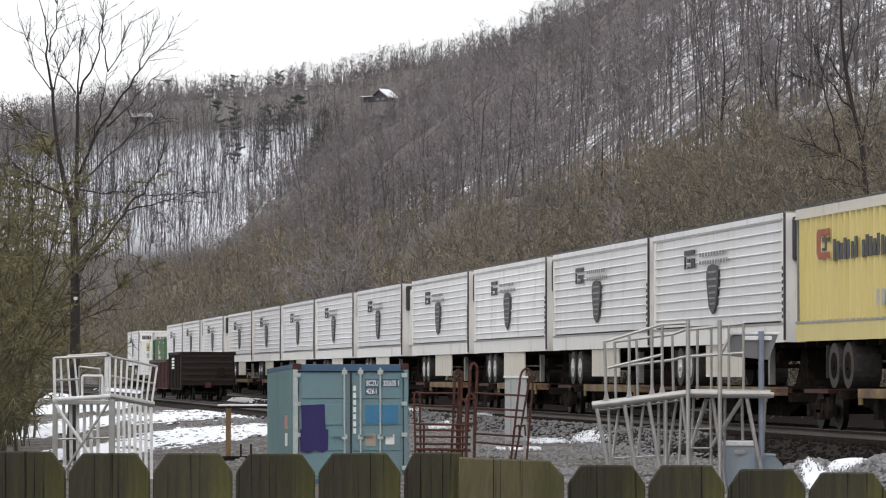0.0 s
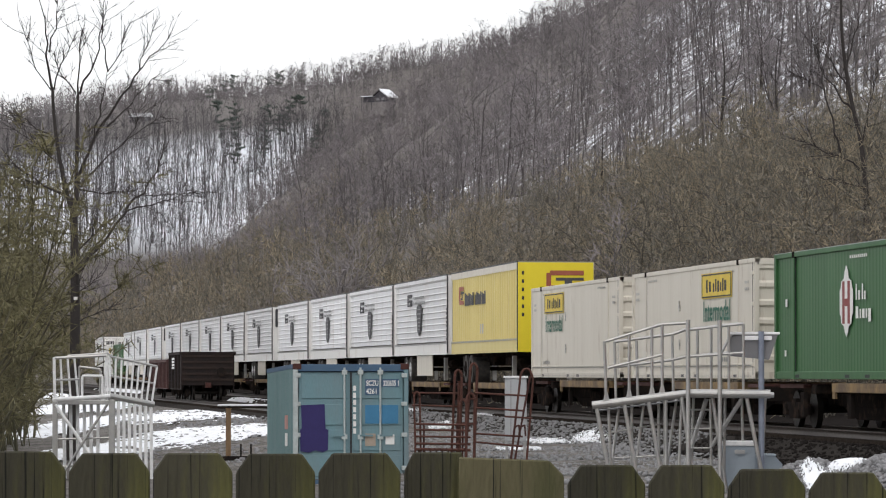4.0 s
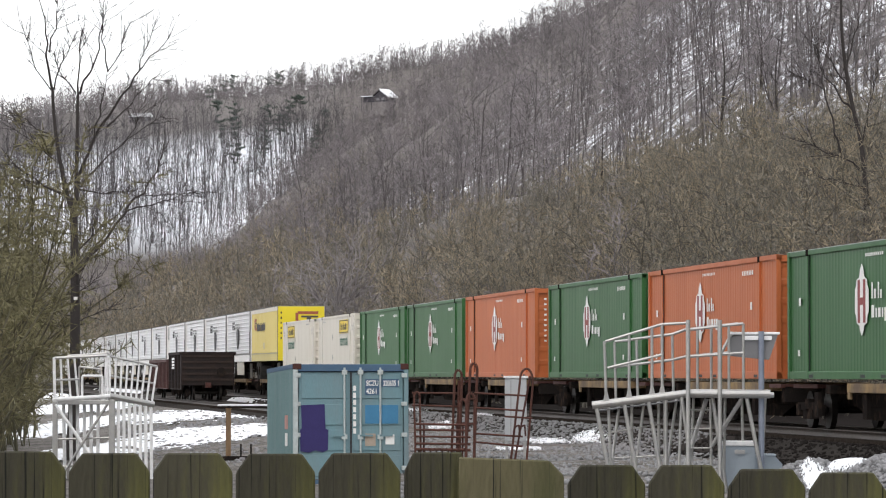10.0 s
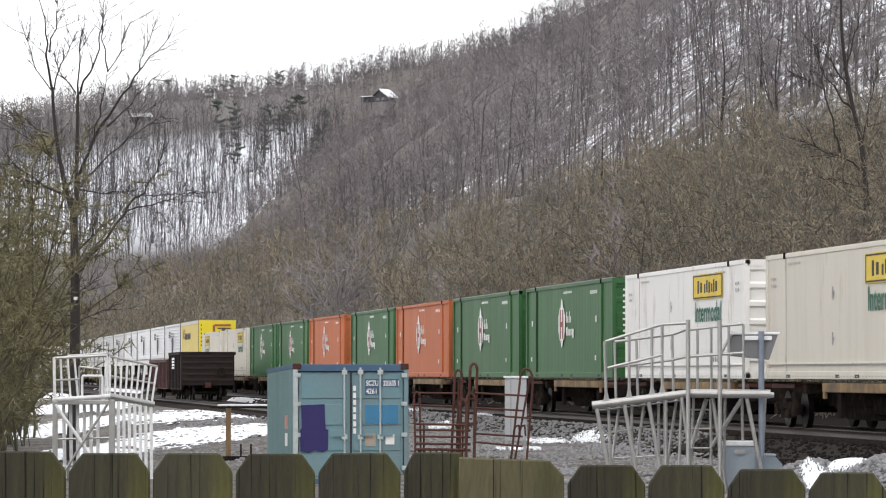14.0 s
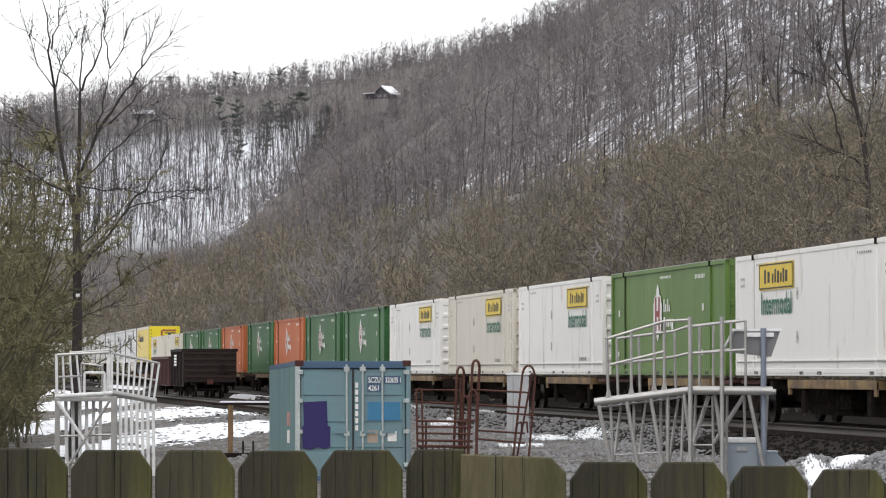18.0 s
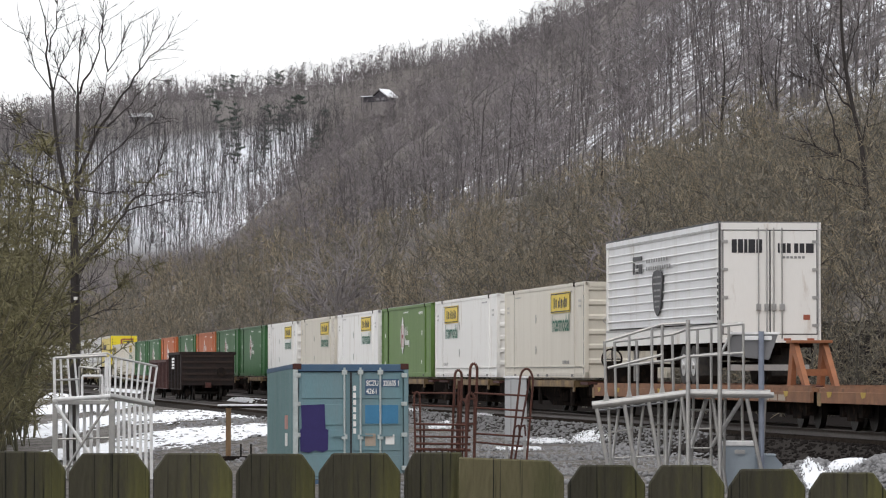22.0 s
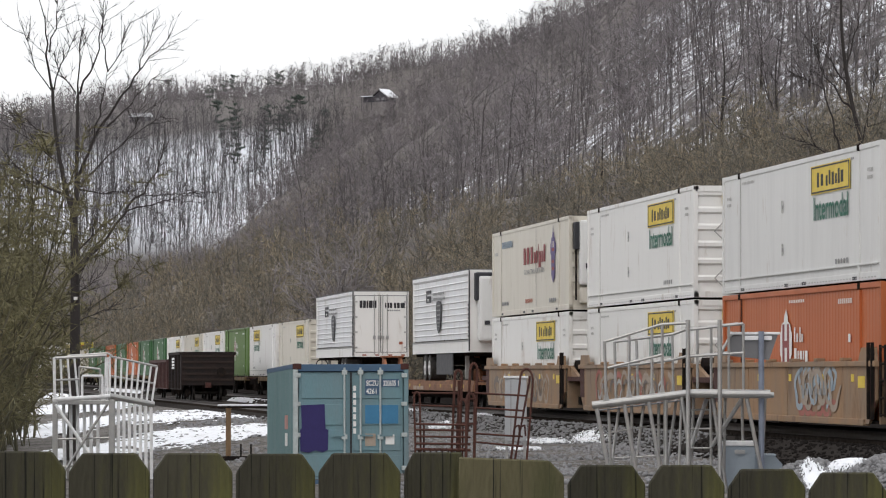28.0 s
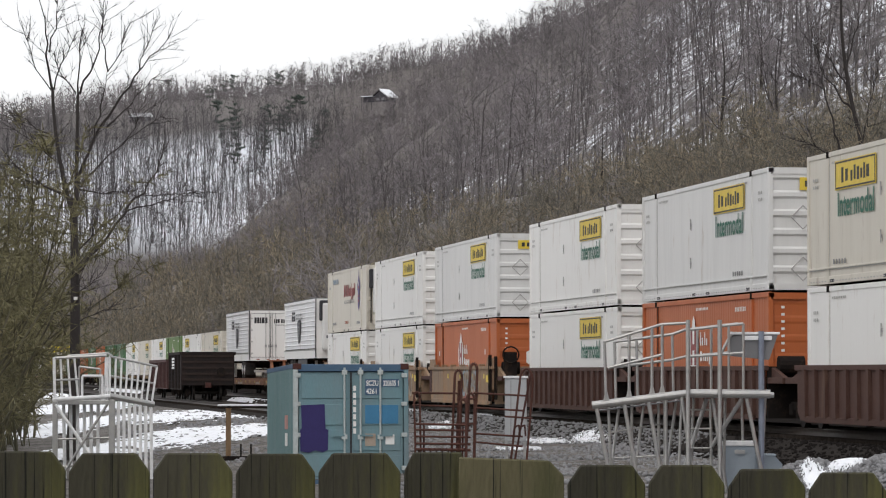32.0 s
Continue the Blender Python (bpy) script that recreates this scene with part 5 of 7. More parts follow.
# ---------------------------------------------------------------- blue shipping container in the yard
def make_blue_container():
    t = thing("shipping_container", "blue-green steel shipping container with closed doors", "container")
    W, H, L = 1.22, 2.59, 6.06
    part("side_wall", ribbed_end(0.12, L - 0.1, 0.15, H - 0.1, -W + 0.03, 0.28, 0.03, "x", -1), "box_side", t)
    part("side_wall", ribbed_end(0.12, L - 0.1, 0.15, H - 0.1, W - 0.03, 0.28, 0.03, "x", 1), "box_side", t)
    part("roof", bx(-W + 0.02, W - 0.02, 0.02, L, H - 0.06, H - 0.02), "box_rail", t)
    part("back_wall", bx(-W + 0.05, W - 0.05, L - 0.08, L - 0.04, 0.1, H - 0.05), "box_side", t)
    part("floor", bx(-W + 0.02, W - 0.02, 0.05, L, 0.02, 0.16), "rust", t)
    for sgn in (-1, 1):
        a, b = sorted((sgn * W, sgn * (W - 0.07)))
        part("top_rail", bx(a, b, 0.06, L, H - 0.1, H, bevel=0.01), "box_rail", t)
        part("bottom_rail", bx(a, b, 0.06, L, 0.0, 0.15, bevel=0.01), "box_side", t)
        a, b = sorted((sgn * W, sgn * (W - 0.1)))
        part("corner_post", bx(a, b, 0.0, 0.14, 0.0, H, bevel=0.012), "box_blue" if sgn > 0 else "pale_steel", t)
        for z in (0, H - 0.12):
            a, b = sorted((sgn * W * 1.004, sgn * (W - 0.17)))
            part("corner_casting", bx(a, b, -0.012, 0.17, z, z + 0.125, bevel=0.015), "rust_dark", t)
    part("header", bx(-W + 0.1, W - 0.1, 0.0, 0.1, H - 0.16, H - 0.01, bevel=0.012), "box_rail", t, "blue header beam")
    part("sill", bx(-W + 0.1, W - 0.1, 0.0, 0.12, 0.0, 0.15), "box_rail", t)
    for sgn in (-1, 1):
        a, b = sorted((sgn * 0.012, sgn * (W - 0.12)))
        door = part("door", bx(a, b, 0.05, 0.09, 0.16, H - 0.18), "box_blue", t)
        for z0, z1 in ((0.22, 0.66), (0.76, 1.2), (1.3, 1.74), (1.86, 2.36)):
            part("door_panel", bx(a + 0.05, b - 0.05, 0.03, 0.052, z0, z1, bevel=0.012), "box_blue", door)
        part("door_gasket", bx(min(sgn * 0.0, sgn * 0.02), max(sgn * 0.0, sgn * 0.02), 0.03, 0.05, 0.16, H - 0.18), "black_mark", door)
        rods = (0.14,) if sgn < 0 else (0.2, 0.62)
        for k in rods:
            x = sgn * k
            rod = part("lock_rod", tb((x, 0.0, 0.12), (x, 0.0, H - 0.08), 0.022), "pale_steel", door)
            for z in (0.2, 1.0, 2.36):
                part("rod_bracket", bx(x - 0.06, x + 0.06, -0.02, 0.03, z, z + 0.1, bevel=0.01), "pale_steel", rod)
            part("handle", bx(x - 0.02, x + 0.26 * sgn if sgn > 0 else x + 0.02, -0.03, -0.01, 1.06, 1.1) if sgn > 0 else bx(x - 0.28, x, -0.03, -0.01, 1.06, 1.1), "box_blue", rod)
        for z in (0.35, 1.05, 1.7, 2.3):
            x = sgn * (W - 0.09)
            part("hinge", bx(x - 0.06, x + 0.06, -0.02, 0.05, z, z + 0.09, bevel=0.01), "pale_steel", door)
    # patches, plates and markings on the doors
    rag = [(-1.06, 1.72), (-0.56, 1.74), (-0.54, 1.22), (-0.48, 1.2), (-0.49, 0.78), (-0.6, 0.73), (-0.75, 0.77), (-0.9, 0.72), (-1.07, 0.75), (-1.08, 1.2), (-1.04, 1.24)]
    part("painted_patch", prism(rag, 0.018, 0.028), "navy_patch", t, "dark navy painted-over patch")
    part("painted_patch", bx(0.3, 1.0, 0.018, 0.028, 1.33, 1.72), "blue_patch", t, "blue painted-over patch")
    part("sticker", bx(0.73, 0.92, 0.018, 0.028, 0.89, 1.1), "white_mark", t, "white square sticker")
    part("data_plate", bx(0.3, 0.52, 0.018, 0.028, 0.86, 1.12), "scrawl_white", t)
    part("number_panel", bx(0.3, 1.02, 0.02, 0.029, 2.1, 2.27), "box_rail", t)
    part("number_panel", bx(0.3, 0.6, 0.02, 0.029, 1.93, 2.1), "box_rail", t)
    for body, x, z, w in (("SCZU", 0.32, 2.13, 0.26), ("320635 1", 0.68, 2.13, 0.33), ("4261", 0.32, 1.96, 0.22)):
        words(body, x, 0.014, z, 0.11, w, "white_mark", t)
    bm = bmesh.new()
    for i in range(7):
        box(bm, 0.045, 0.105, 0.02, 0.028, 2.02 - i * 0.15, 2.13 - i * 0.15)
    part("marking", bm, "white_mark", t)
    part("side_label", bx(-W - 0.004, -W + 0.004, 1.2, 1.85, 1.22, 1.52), "pink_mark", t)
    part("side_label", bx(-W - 0.004, -W + 0.004, 1.3, 1.8, 0.86, 1.14), "white_mark", t)
    t.matrix_basis = pose(-1.93, 81.9, -1.13, -1.0, 0, 7.9)
    return t


make_blue_container()


# ---------------------------------------------------------------- gondola cars on the siding
def gondola(paint, label, L=7.9, z1=2.68, marked=False):
    t = thing("gondola_car", label, "rail car", "gondola cars on the siding")
    W, z0 = 1.5, 0.85
    part("floor", bx(-L, L, -W + 0.05, W - 0.05, z0, z0 + 0.1), paint, t)
    for sgn in (-1, 1):
        part("side_wall", bx(-L, L, sgn * (W - 0.04) - 0.03, sgn * (W - 0.04) + 0.03, z0 - 0.25, z1), paint, t)
        part("top_chord", bx(-L, L, sgn * W - 0.08, sgn * W + 0.08, z1 - 0.12, z1 + 0.04, bevel=0.015), paint, t)
        for x in np.arange(-L + 0.05, L, 1.2):
            part("side_post", bx(x - 0.08, x + 0.08, sgn * W - 0.05, sgn * W + 0.07, z0 - 0.2, z1 - 0.1), paint, t)
        e = sgn * L
        part("end_wall", bx(e - 0.03, e + 0.03, -W + 0.04, W - 0.04, z0, z1), paint, t)
        for z in np.arange(z0 + 0.25, z1 - 0.1, 0.33):
            part("end_rib", bx(e - 0.07, e + 0.07, -W + 0.06, W - 0.06, z, z + 0.12, bevel=0.015), "gondola_rib", t)
        part("end_chord", bx(e - 0.09, e + 0.09, -W, W, z1 - 0.12, z1 + 0.05, bevel=0.015), paint, t)
        part("coupler", bx(min(e, e + sgn * 0.6), max(e, e + sgn * 0.6), -0.16, 0.16, 0.72, 1.0, bevel=0.02), "rust_dark", t)
        part("hand_brake", tb((e + sgn * 0.1, 0.75, 1.6), (e + sgn * 0.16, 0.75, 1.6), 0.26, 16), "under_steel", t)
        truck(t, sgn * (L - 1.5))
    if marked:
        plate = part("marking_panel", bx(-1.6, 0.9, -W - 0.09, -W + 0.0, 1.72, 2.46), "gondola_steel", t)
        for i in range(4):
            part("marking", bx(-1.3, 0.6, -W - 0.1, -W - 0.09, 1.78 + i * 0.17, 1.89 + i * 0.17), "white_mark", plate)
    part("centre_sill", bx(-L + 0.2, L - 0.2, -0.3, 0.3, 0.72, 1.05), "under_steel", t)
    return t


def on_siding(ob, s):
    x, y, a = rail_line(s, SIDING)
    ob.matrix_basis = pose(x, y, -0.25, 0, 0, math.degrees(a) - 90)


on_siding(gondola("gondola_steel", "short black-brown open gondola car with end ribs", 4.7, 2.68, True), 224.3)
on_siding(gondola("gondola_red", "rusty red-brown gondola car behind the dark one", 7.9, 2.3), 238.6)


# ---------------------------------------------------------------- trees
class Wood:
    """Collects three-sided limbs and pointed twigs as triangles."""

    def __init__(self, seed):
        self.v, self.f, self.m, self.r = [], [], [], random.Random(seed)
        self.tone = 0

    def limb(self, p, q, r0, r1, sides=3):
        d = (q - p)
        if d.length < 1e-5:
            return
        d.normalize()
        u = d.orthogonal().normalized()
        w = d.cross(u)
        b = len(self.v)
        tip = r1 < 0.002
        for o, r in ((p, r0),) if tip else ((p, r0), (q, r1)):
            for i in range(sides):
                a = 2 * math.pi * i / sides
                self.v.append(o + u * (math.cos(a) * r) + w * (math.sin(a) * r))
        if tip:
            self.v.append(q)
            for i in range(sides):
                self.f.append((b + i, b + (i + 1) % sides, b + sides))
                self.m.append(self.tone)
            return
        for i in range(sides):
            j = (i + 1) % sides
            self.f.append((b + i, b + j, b + sides + j))
            self.f.append((b + i, b + sides + j, b + sides + i))
            self.m += [self.tone] * 2

    def turn(self, d, spread):
        r = self.r
        side = Vector((r.gauss(0, 1), r.gauss(0, 1), r.gauss(0, 1)))
        side -= side.project(d)
        side.normalize()
        a = radians(spread)
        return (d * math.cos(a) + side * math.sin(a)).normalized()

    def path(self, p, d, length, r0, r1, n, wander=8, up=0.06, sides=3):
        """A wandering limb; returns its points and directions."""
        out = [(p, d, r0)]
        for i in range(n):
            d = (self.turn(d, abs(self.r.gauss(0, wander))) + Vector((0, 0, up))).normalized()
            q = p + d * (length / n)
            ra = r0 + (r1 - r0) * (i / n)
            rb = r0 + (r1 - r0) * ((i + 1) / n)
            self.limb(p, q, ra, rb, sides)
            p = q
            out.append((p, d, rb))
        return out

    def twigs(self, pts, count, length, rad, spread=(25, 60), start=0.2, up=0.25):
        for _ in range(count):
            k = start + (1 - start) * self.r.random()
            i = min(int(k * (len(pts) - 1)), len(pts) - 2)
            f = k * (len(pts) - 1) - i
            p = pts[i][0].lerp(pts[i + 1][0], f)
            d = (self.turn(pts[i][1], self.r.uniform(*spread)) + Vector((0, 0, up))).normalized()
            le = length * self.r.uniform(0.5, 1.2)
            # a twig is finer than the eye can part from here: one slender blade
            u = d.orthogonal().normalized()
            a = self.r.uniform(0, 3.14)
            side = (u * math.cos(a) + d.cross(u) * math.sin(a)) * (rad * 1.6)
            b = len(self.v)
            self.v += [p - side, p + side, p + d * le]
            self.f.append((b, b + 1, b + 2))
            self.m.append(1)

    def toned(self):
        """Vertices, triangles, and for each triangle 0 for bark or 1 for twigs."""
        return (*self.arrays(), np.array(self.m, np.int32))

    def arrays(self):
        return np.array([tuple(v) for v in self.v], np.float32), np.array(self.f, np.int32)


def brush_tree(seed, h=10.0, limbs=11, twigs=16, spread=(14, 34), rad=0.022, tl=0.15, thick=0.005):
    """Many rising limbs with fine twigs, a fan-shaped crown."""
    w = Wood(seed)
    trunk = w.path(Vector((0, 0, -0.5)), Vector((w.r.gauss(0, 0.06), w.r.gauss(0, 0.06), 1)).normalized(), h * 0.8, thick * 2.4 * h, 0.03, 5, 7, 0.05)
    w.twigs(trunk, twigs, h * tl, rad, start=0.35)
    for i in range(limbs):
        k = w.r.randint(1, 3)
        p, d, r = trunk[k]
        d = w.turn(Vector((0, 0, 1)), w.r.uniform(*spread))
        pts = w.path(p, d, h * w.r.uniform(0.38, 0.62), thick * h, 0.012, 3, 20, 0.06)
        w.twigs(pts, twigs, h * tl, rad, (15, 80), 0.15, 0.08)
    return w.toned()


def wood_tree(seed, h=15.0, limbs=9, twigs=6, rad=0.035, low=1.1, thick=0.0065):
    """A slim forest tree: a straight stem, bare below, with a narrow crown."""
    w = Wood(seed)
    trunk = w.path(Vector((0, 0, -0.8)), Vector((w.r.gauss(0, 0.03), w.r.gauss(0, 0.03), 1)).normalized(), h, thick * h, 0.03, 4, 4.5, 0.05)
    for i in range(limbs):
        k = w.r.uniform(low, 3.8)
        a, b = trunk[int(k)], trunk[int(k) + 1]
        p = a[0].lerp(b[0], k - int(k))
        d = w.turn(Vector((0, 0, 1)), w.r.uniform(25, 78))
        pts = w.path(p, d, h * w.r.uniform(0.16, 0.34), 0.05, 0.018, 1, 4, 0.1)
        w.twigs(pts, twigs, h * 0.12, rad, (15, 75), 0.1, 0.1)
    w.twigs(trunk, 6, h * 0.14, rad, start=0.55)
    return w.toned()


def tangled_tree(seed, h=6.5, stems=7):
    """A near thicket tree: a few wandering dark stems under a rounded crown of fine pale twigs."""
    w = Wood(seed)
    for i in range(stems):
        d = w.turn(Vector((0, 0, 1)), w.r.uniform(2, 46))
        p = Vector((w.r.gauss(0, 0.5), w.r.gauss(0, 0.5), -0.3))
        pts = w.path(p, d, h * w.r.uniform(0.6, 1.0), 0.05, 0.014, 5, 14, 0.06)
        for _ in range(6):
            k = w.r.randint(1, 5)
            sub = w.path(pts[k][0], w.turn(pts[k][1], w.r.uniform(20, 75)), h * w.r.uniform(0.14, 0.34), 0.022, 0.01, 2, 20, 0.06)
            w.twigs(sub, 9, h * 0.085, 0.0095, (15, 100), 0.1, 0.12)
        w.twigs(pts, 21, h * 0.085, 0.0095, (20, 95), 0.35, 0.12)
    return w.toned()


def pine_tree(seed, h=13.0):
    """A ragged pine: a bare lower stem and uneven layers of soft upswept tufts."""
    w = Wood(seed)
    trunk = w.path(Vector((0, 0, -0.5)), Vector((w.r.gauss(0, 0.04), w.r.gauss(0, 0.04), 1)).normalized(), h, 0.2, 0.05, 4, 3, 0.02)
    for i in range(15):
        k = w.r.uniform(0.34, 0.98)
        a = w.r.uniform(0, 6.283)
        le = (0.45 + 1.0 * math.sin(math.pi * min(1, (1.05 - k) * 1.5))) * h * 0.17 * w.r.uniform(0.5, 1.25)
        p = trunk[0][0].lerp(trunk[-1][0], k)
        q = p + Vector((math.cos(a) * le, math.sin(a) * le, 0.25 * le))
        w.limb(p, q, 0.05, 0.02, 3)
        w.tone = 1
        for _ in range(26):
            f = w.r.uniform(0.25, 1.1)
            c = p.lerp(q, f) + Vector((w.r.gauss(0, 0.28), w.r.gauss(0, 0.28), w.r.gauss(0, 0.16)))
            e = c + Vector((w.r.gauss(0, 0.45), w.r.gauss(0, 0.45), w.r.uniform(0.1, 0.6)))
            w.limb(c, e, w.r.uniform(0.12, 0.3), 0.0, 3)
        w.tone = 0
    return w.toned()


def scatter(name, templates, places, mats, label, category, seed, scale=(0.75, 1.25), taper=None):
    """One joined mesh of many trees of a few forms, each turned and scaled; bark first in mats, then one or more twig tones.
    taper: heights between which the trees grow smaller up the slope."""
    rng = np.random.default_rng(seed)
    vs, fs, ms, n = [], [], [], 0
    for x, y, z in places:
        v, f, m = templates[rng.integers(len(templates))]
        a, k = rng.uniform(0, 6.283), rng.uniform(*scale)
        if taper:
            k *= 1 - 0.3 * float(smooth(taper[0], taper[1], z))
        c, s = math.cos(a) * k, math.sin(a) * k
        vs.append(np.stack([v[:, 0] * c - v[:, 1] * s + x, v[:, 0] * s + v[:, 1] * c + y, v[:, 2] * k * rng.uniform(0.9, 1.1) + z], 1))
        fs.append(f + n)
        ms.append(m * rng.integers(1, len(mats)))
        n += len(v)
    return mesh_from(name, np.concatenate(vs), np.concatenate(fs), mats, "stuff", label, category, index=np.concatenate(ms))


def places_on_slope(count, seed, d0, d1, keep, wide=0.125):
    """Even random places within a wedge of the valley."""
    rng = np.random.default_rng(seed)
    out = []
    while len(out) < count:
        d = np.sqrt(rng.uniform(d0 * d0, d1 * d1, 4000))
        x = rng.uniform(-wide, wide, 4000) * d
        n = (x - track_x(d)) * 0.99
        z = ground_z(x, d)
        ok = keep(x, d, n, z, rng.random(4000))
        out += list(zip(x[ok], d[ok], z[ok]))
    return out[:count]


brush = [brush_tree(s, 7.0, 12, 15, (14, 80), 0.015, 0.1, 0.0045) for s in range(8)]
tangle = [tangled_tree(s) for s in range(110, 117)]
stems = [wood_tree(s, 15.0, 10, 8, 0.026) for s in range(20, 27)]
trunks = [wood_tree(s, 17.0, 6, 5, 0.022, 1.6, 0.0085) for s in range(80, 87)]
far_stems = [wood_tree(s, 11.5, 8, 3, 0.055, 0.5) for s in range(40, 48)]
poles = [wood_tree(s, 15.0, 5, 3, 0.035, 2.2, 0.009) for s in range(70, 76)]
bush = [brush_tree(s, 7.0, 9, 8, (14, 80), 0.03, 0.13, 0.0045) for s in range(130, 136)]
pines = [pine_tree(s) for s in range(60, 65)]
BROWN = ["thicket_bark", "twig_brown", "twig_ochre", "twig_dun"]
GREY = ["bark_mid", "bark_grey", "bark_violet"]


def clear_of_house(x, y):
    return ~((abs(x * 1485 / y + 24.0) < 7) & (y > 1390) & (y < 1492))


def on_ridge(x, y, z):
    return z - ridge_z(x, y) < 1.0


scatter("thicket", tangle, places_on_slope(430, 1, 85, 275, lambda x, y, n, z, r: (n > 9.5) & (z < 19 - 4 * smooth(20, 27, x))),
        BROWN, "dense brown leafless thicket at the slope's foot", "woods", 1, (0.6, 1.15), (7, 17))
scatter("brush_wood", brush, places_on_slope(330, 6, 255, 460, lambda x, y, n, z, r: (n > 9.5) & (z < 19 - 4 * smooth(20, 27, x))),
        BROWN, "dense brown leafless saplings along the slope", "woods", 6, (0.55, 1.15), (9, 20))
scatter("sapling_wood", bush, places_on_slope(570, 36, 450, 720, lambda x, y, n, z, r: (n > 9.5) & (z < 19 - 4 * smooth(20, 27, x))),
        BROWN, "dense brown leafless saplings along the slope", "woods", 36, (0.55, 1.15), (9, 20))
scatter("slope_wood", stems, places_on_slope(150, 2, 150, 620, lambda x, y, n, z, r: (n > 22) & (z > 11) & (z < 24) & (r < smooth(10, 24, z))),
        GREY, "leafless grey forest trees on the steep slope", "woods", 2, (0.45, 0.85))
scatter("bench_trunks", trunks, places_on_slope(330, 7, 230, 640, lambda x, y, n, z, r: (z > 19) & (z < 70)),
        ["trunk_bark", "bark_grey", "bark_violet"], "dark bare forest trunks standing in the snow above the bench", "woods", 7, (0.5, 1.05))
scatter("bench_wood", stems, places_on_slope(430, 17, 260, 790, lambda x, y, n, z, r: (z > 21.5) & (z < 75)),
        GREY, "leafless grey woods above the slope's bench", "woods", 17, (0.6, 1.05))
scatter("bench_brush", bush, places_on_slope(190, 8, 240, 760, lambda x, y, n, z, r: (z > 19) & (z < 48)),
        GREY, "leafless grey undergrowth above the slope's bench", "woods", 8, (0.4, 0.8))
scatter("upper_wood", stems, places_on_slope(950, 3, 720, 1500, lambda x, y, n, z, r: (z > 23) & clear_of_house(x, y) & (r < np.where((x < -0.027 * y) & (z < 92) & on_ridge(x, y, z), 0.2, 1.0))),
        GREY, "leafless grey woods on the upper hillside", "woods", 3, (0.5, 0.85))
scatter("upper_brush", bush, places_on_slope(1150, 33, 720, 1500, lambda x, y, n, z, r: (z > 23) & clear_of_house(x, y) & (r < np.where((x < -0.027 * y) & (z < 92) & on_ridge(x, y, z), 0.2, 1.0))),
        GREY, "leafless grey crowns on the upper hillside", "woods", 33, (0.7, 1.4))
scatter("ridge_wood", far_stems, places_on_slope(3300, 4, 1000, 1950, lambda x, y, n, z, r: (z > 12) & clear_of_house(x, y) & (r < np.where((x < -0.026 * y) & (x > -0.092 * y) & (z > 50) & (z < 88) & on_ridge(x, y, z), 0.05, 1.0))),
        GREY, "leafless woods on the far ridge above the snow", "woods", 4, (0.75, 1.15))
_angle = np.linspace(-0.125, 0.125, 126)
_reach = np.arange(600.0, 1950, 10)
_rim = np.array([np.max((ground_z(a * _reach, _reach) - 1.25) / _reach) for a in _angle])


def by_rim(x, y, z, below):
    """True near the line where the land meets the sky."""
    return (z - 1.25) / y > np.interp(x / y, _angle, _rim) - below


scatter("rim_brush", bush, [(x, y, z - 2.6) for x, y, z in places_on_slope(360, 31, 1100, 1900, lambda x, y, n, z, r: by_rim(x, y, z, 0.0011) & clear_of_house(x, y))],
        GREY, "leafless undergrowth along the ridge line", "woods", 31, (0.8, 1.5))
scatter("rim_wood", far_stems, [(x, y, z - 1.5) for x, y, z in places_on_slope(900, 32, 1000, 1900, lambda x, y, n, z, r: by_rim(x, y, z, 0.004) & clear_of_house(x, y))],
        GREY, "leafless trees along the ridge line", "woods", 32, (0.6, 1.15))
scatter("crest_wood", far_stems, places_on_slope(900, 14, 1350, 1850, lambda x, y, n, z, r: (z > 92) & clear_of_house(x, y)),
        GREY, "leafless woods along the ridge line", "woods", 14, (0.75, 1.2))
scatter("valley_brush", bush, places_on_slope(420, 16, 560, 1150, lambda x, y, n, z, r: (n > 9.5) & (z > 2) & (z < 46) & (x < -0.02 * y) & (x > -0.11 * y)),
        BROWN, "brown leafless brush at the valley's end", "woods", 16, (0.8, 1.6))
scatter("pole_wood", poles, places_on_slope(2000, 9, 1000, 1700, lambda x, y, n, z, r: (x < -0.025 * y) & (z > 36) & (z < 90) & on_ridge(x, y, z)),
        ["pole_bark", "bark_mid", "bark_mid"], "dark slender trunks standing in the far snow", "woods", 9, (0.6, 1.2))
scatter("thicket_poles", stems, places_on_slope(60, 12, 170, 480, lambda x, y, n, z, r: (n > 11) & (z < 21)),
        GREY, "thin grey trunks among the brown thicket", "woods", 12, (0.35, 0.62))
PINE = ["bark_mid", "needles", "needles_grey"]
scatter("pine_wood", pines, places_on_slope(16, 5, 1150, 1600, lambda x, y, n, z, r: (x > -0.06 * y) & (x < -0.026 * y) & (z > 74) & (z < 98) & on_ridge(x, y, z)),
        PINE, "scattered dark green pines on the far slope", "woods", 5, (0.7, 1.15))
scatter("ridge_pines", pines, places_on_slope(9, 15, 1550, 1800, lambda x, y, n, z, r: (x > -0.08 * y) & (x < -0.03 * y) & (z > 112)),
        PINE, "a few dark green pines on the ridge line", "woods", 15, (0.6, 0.95))


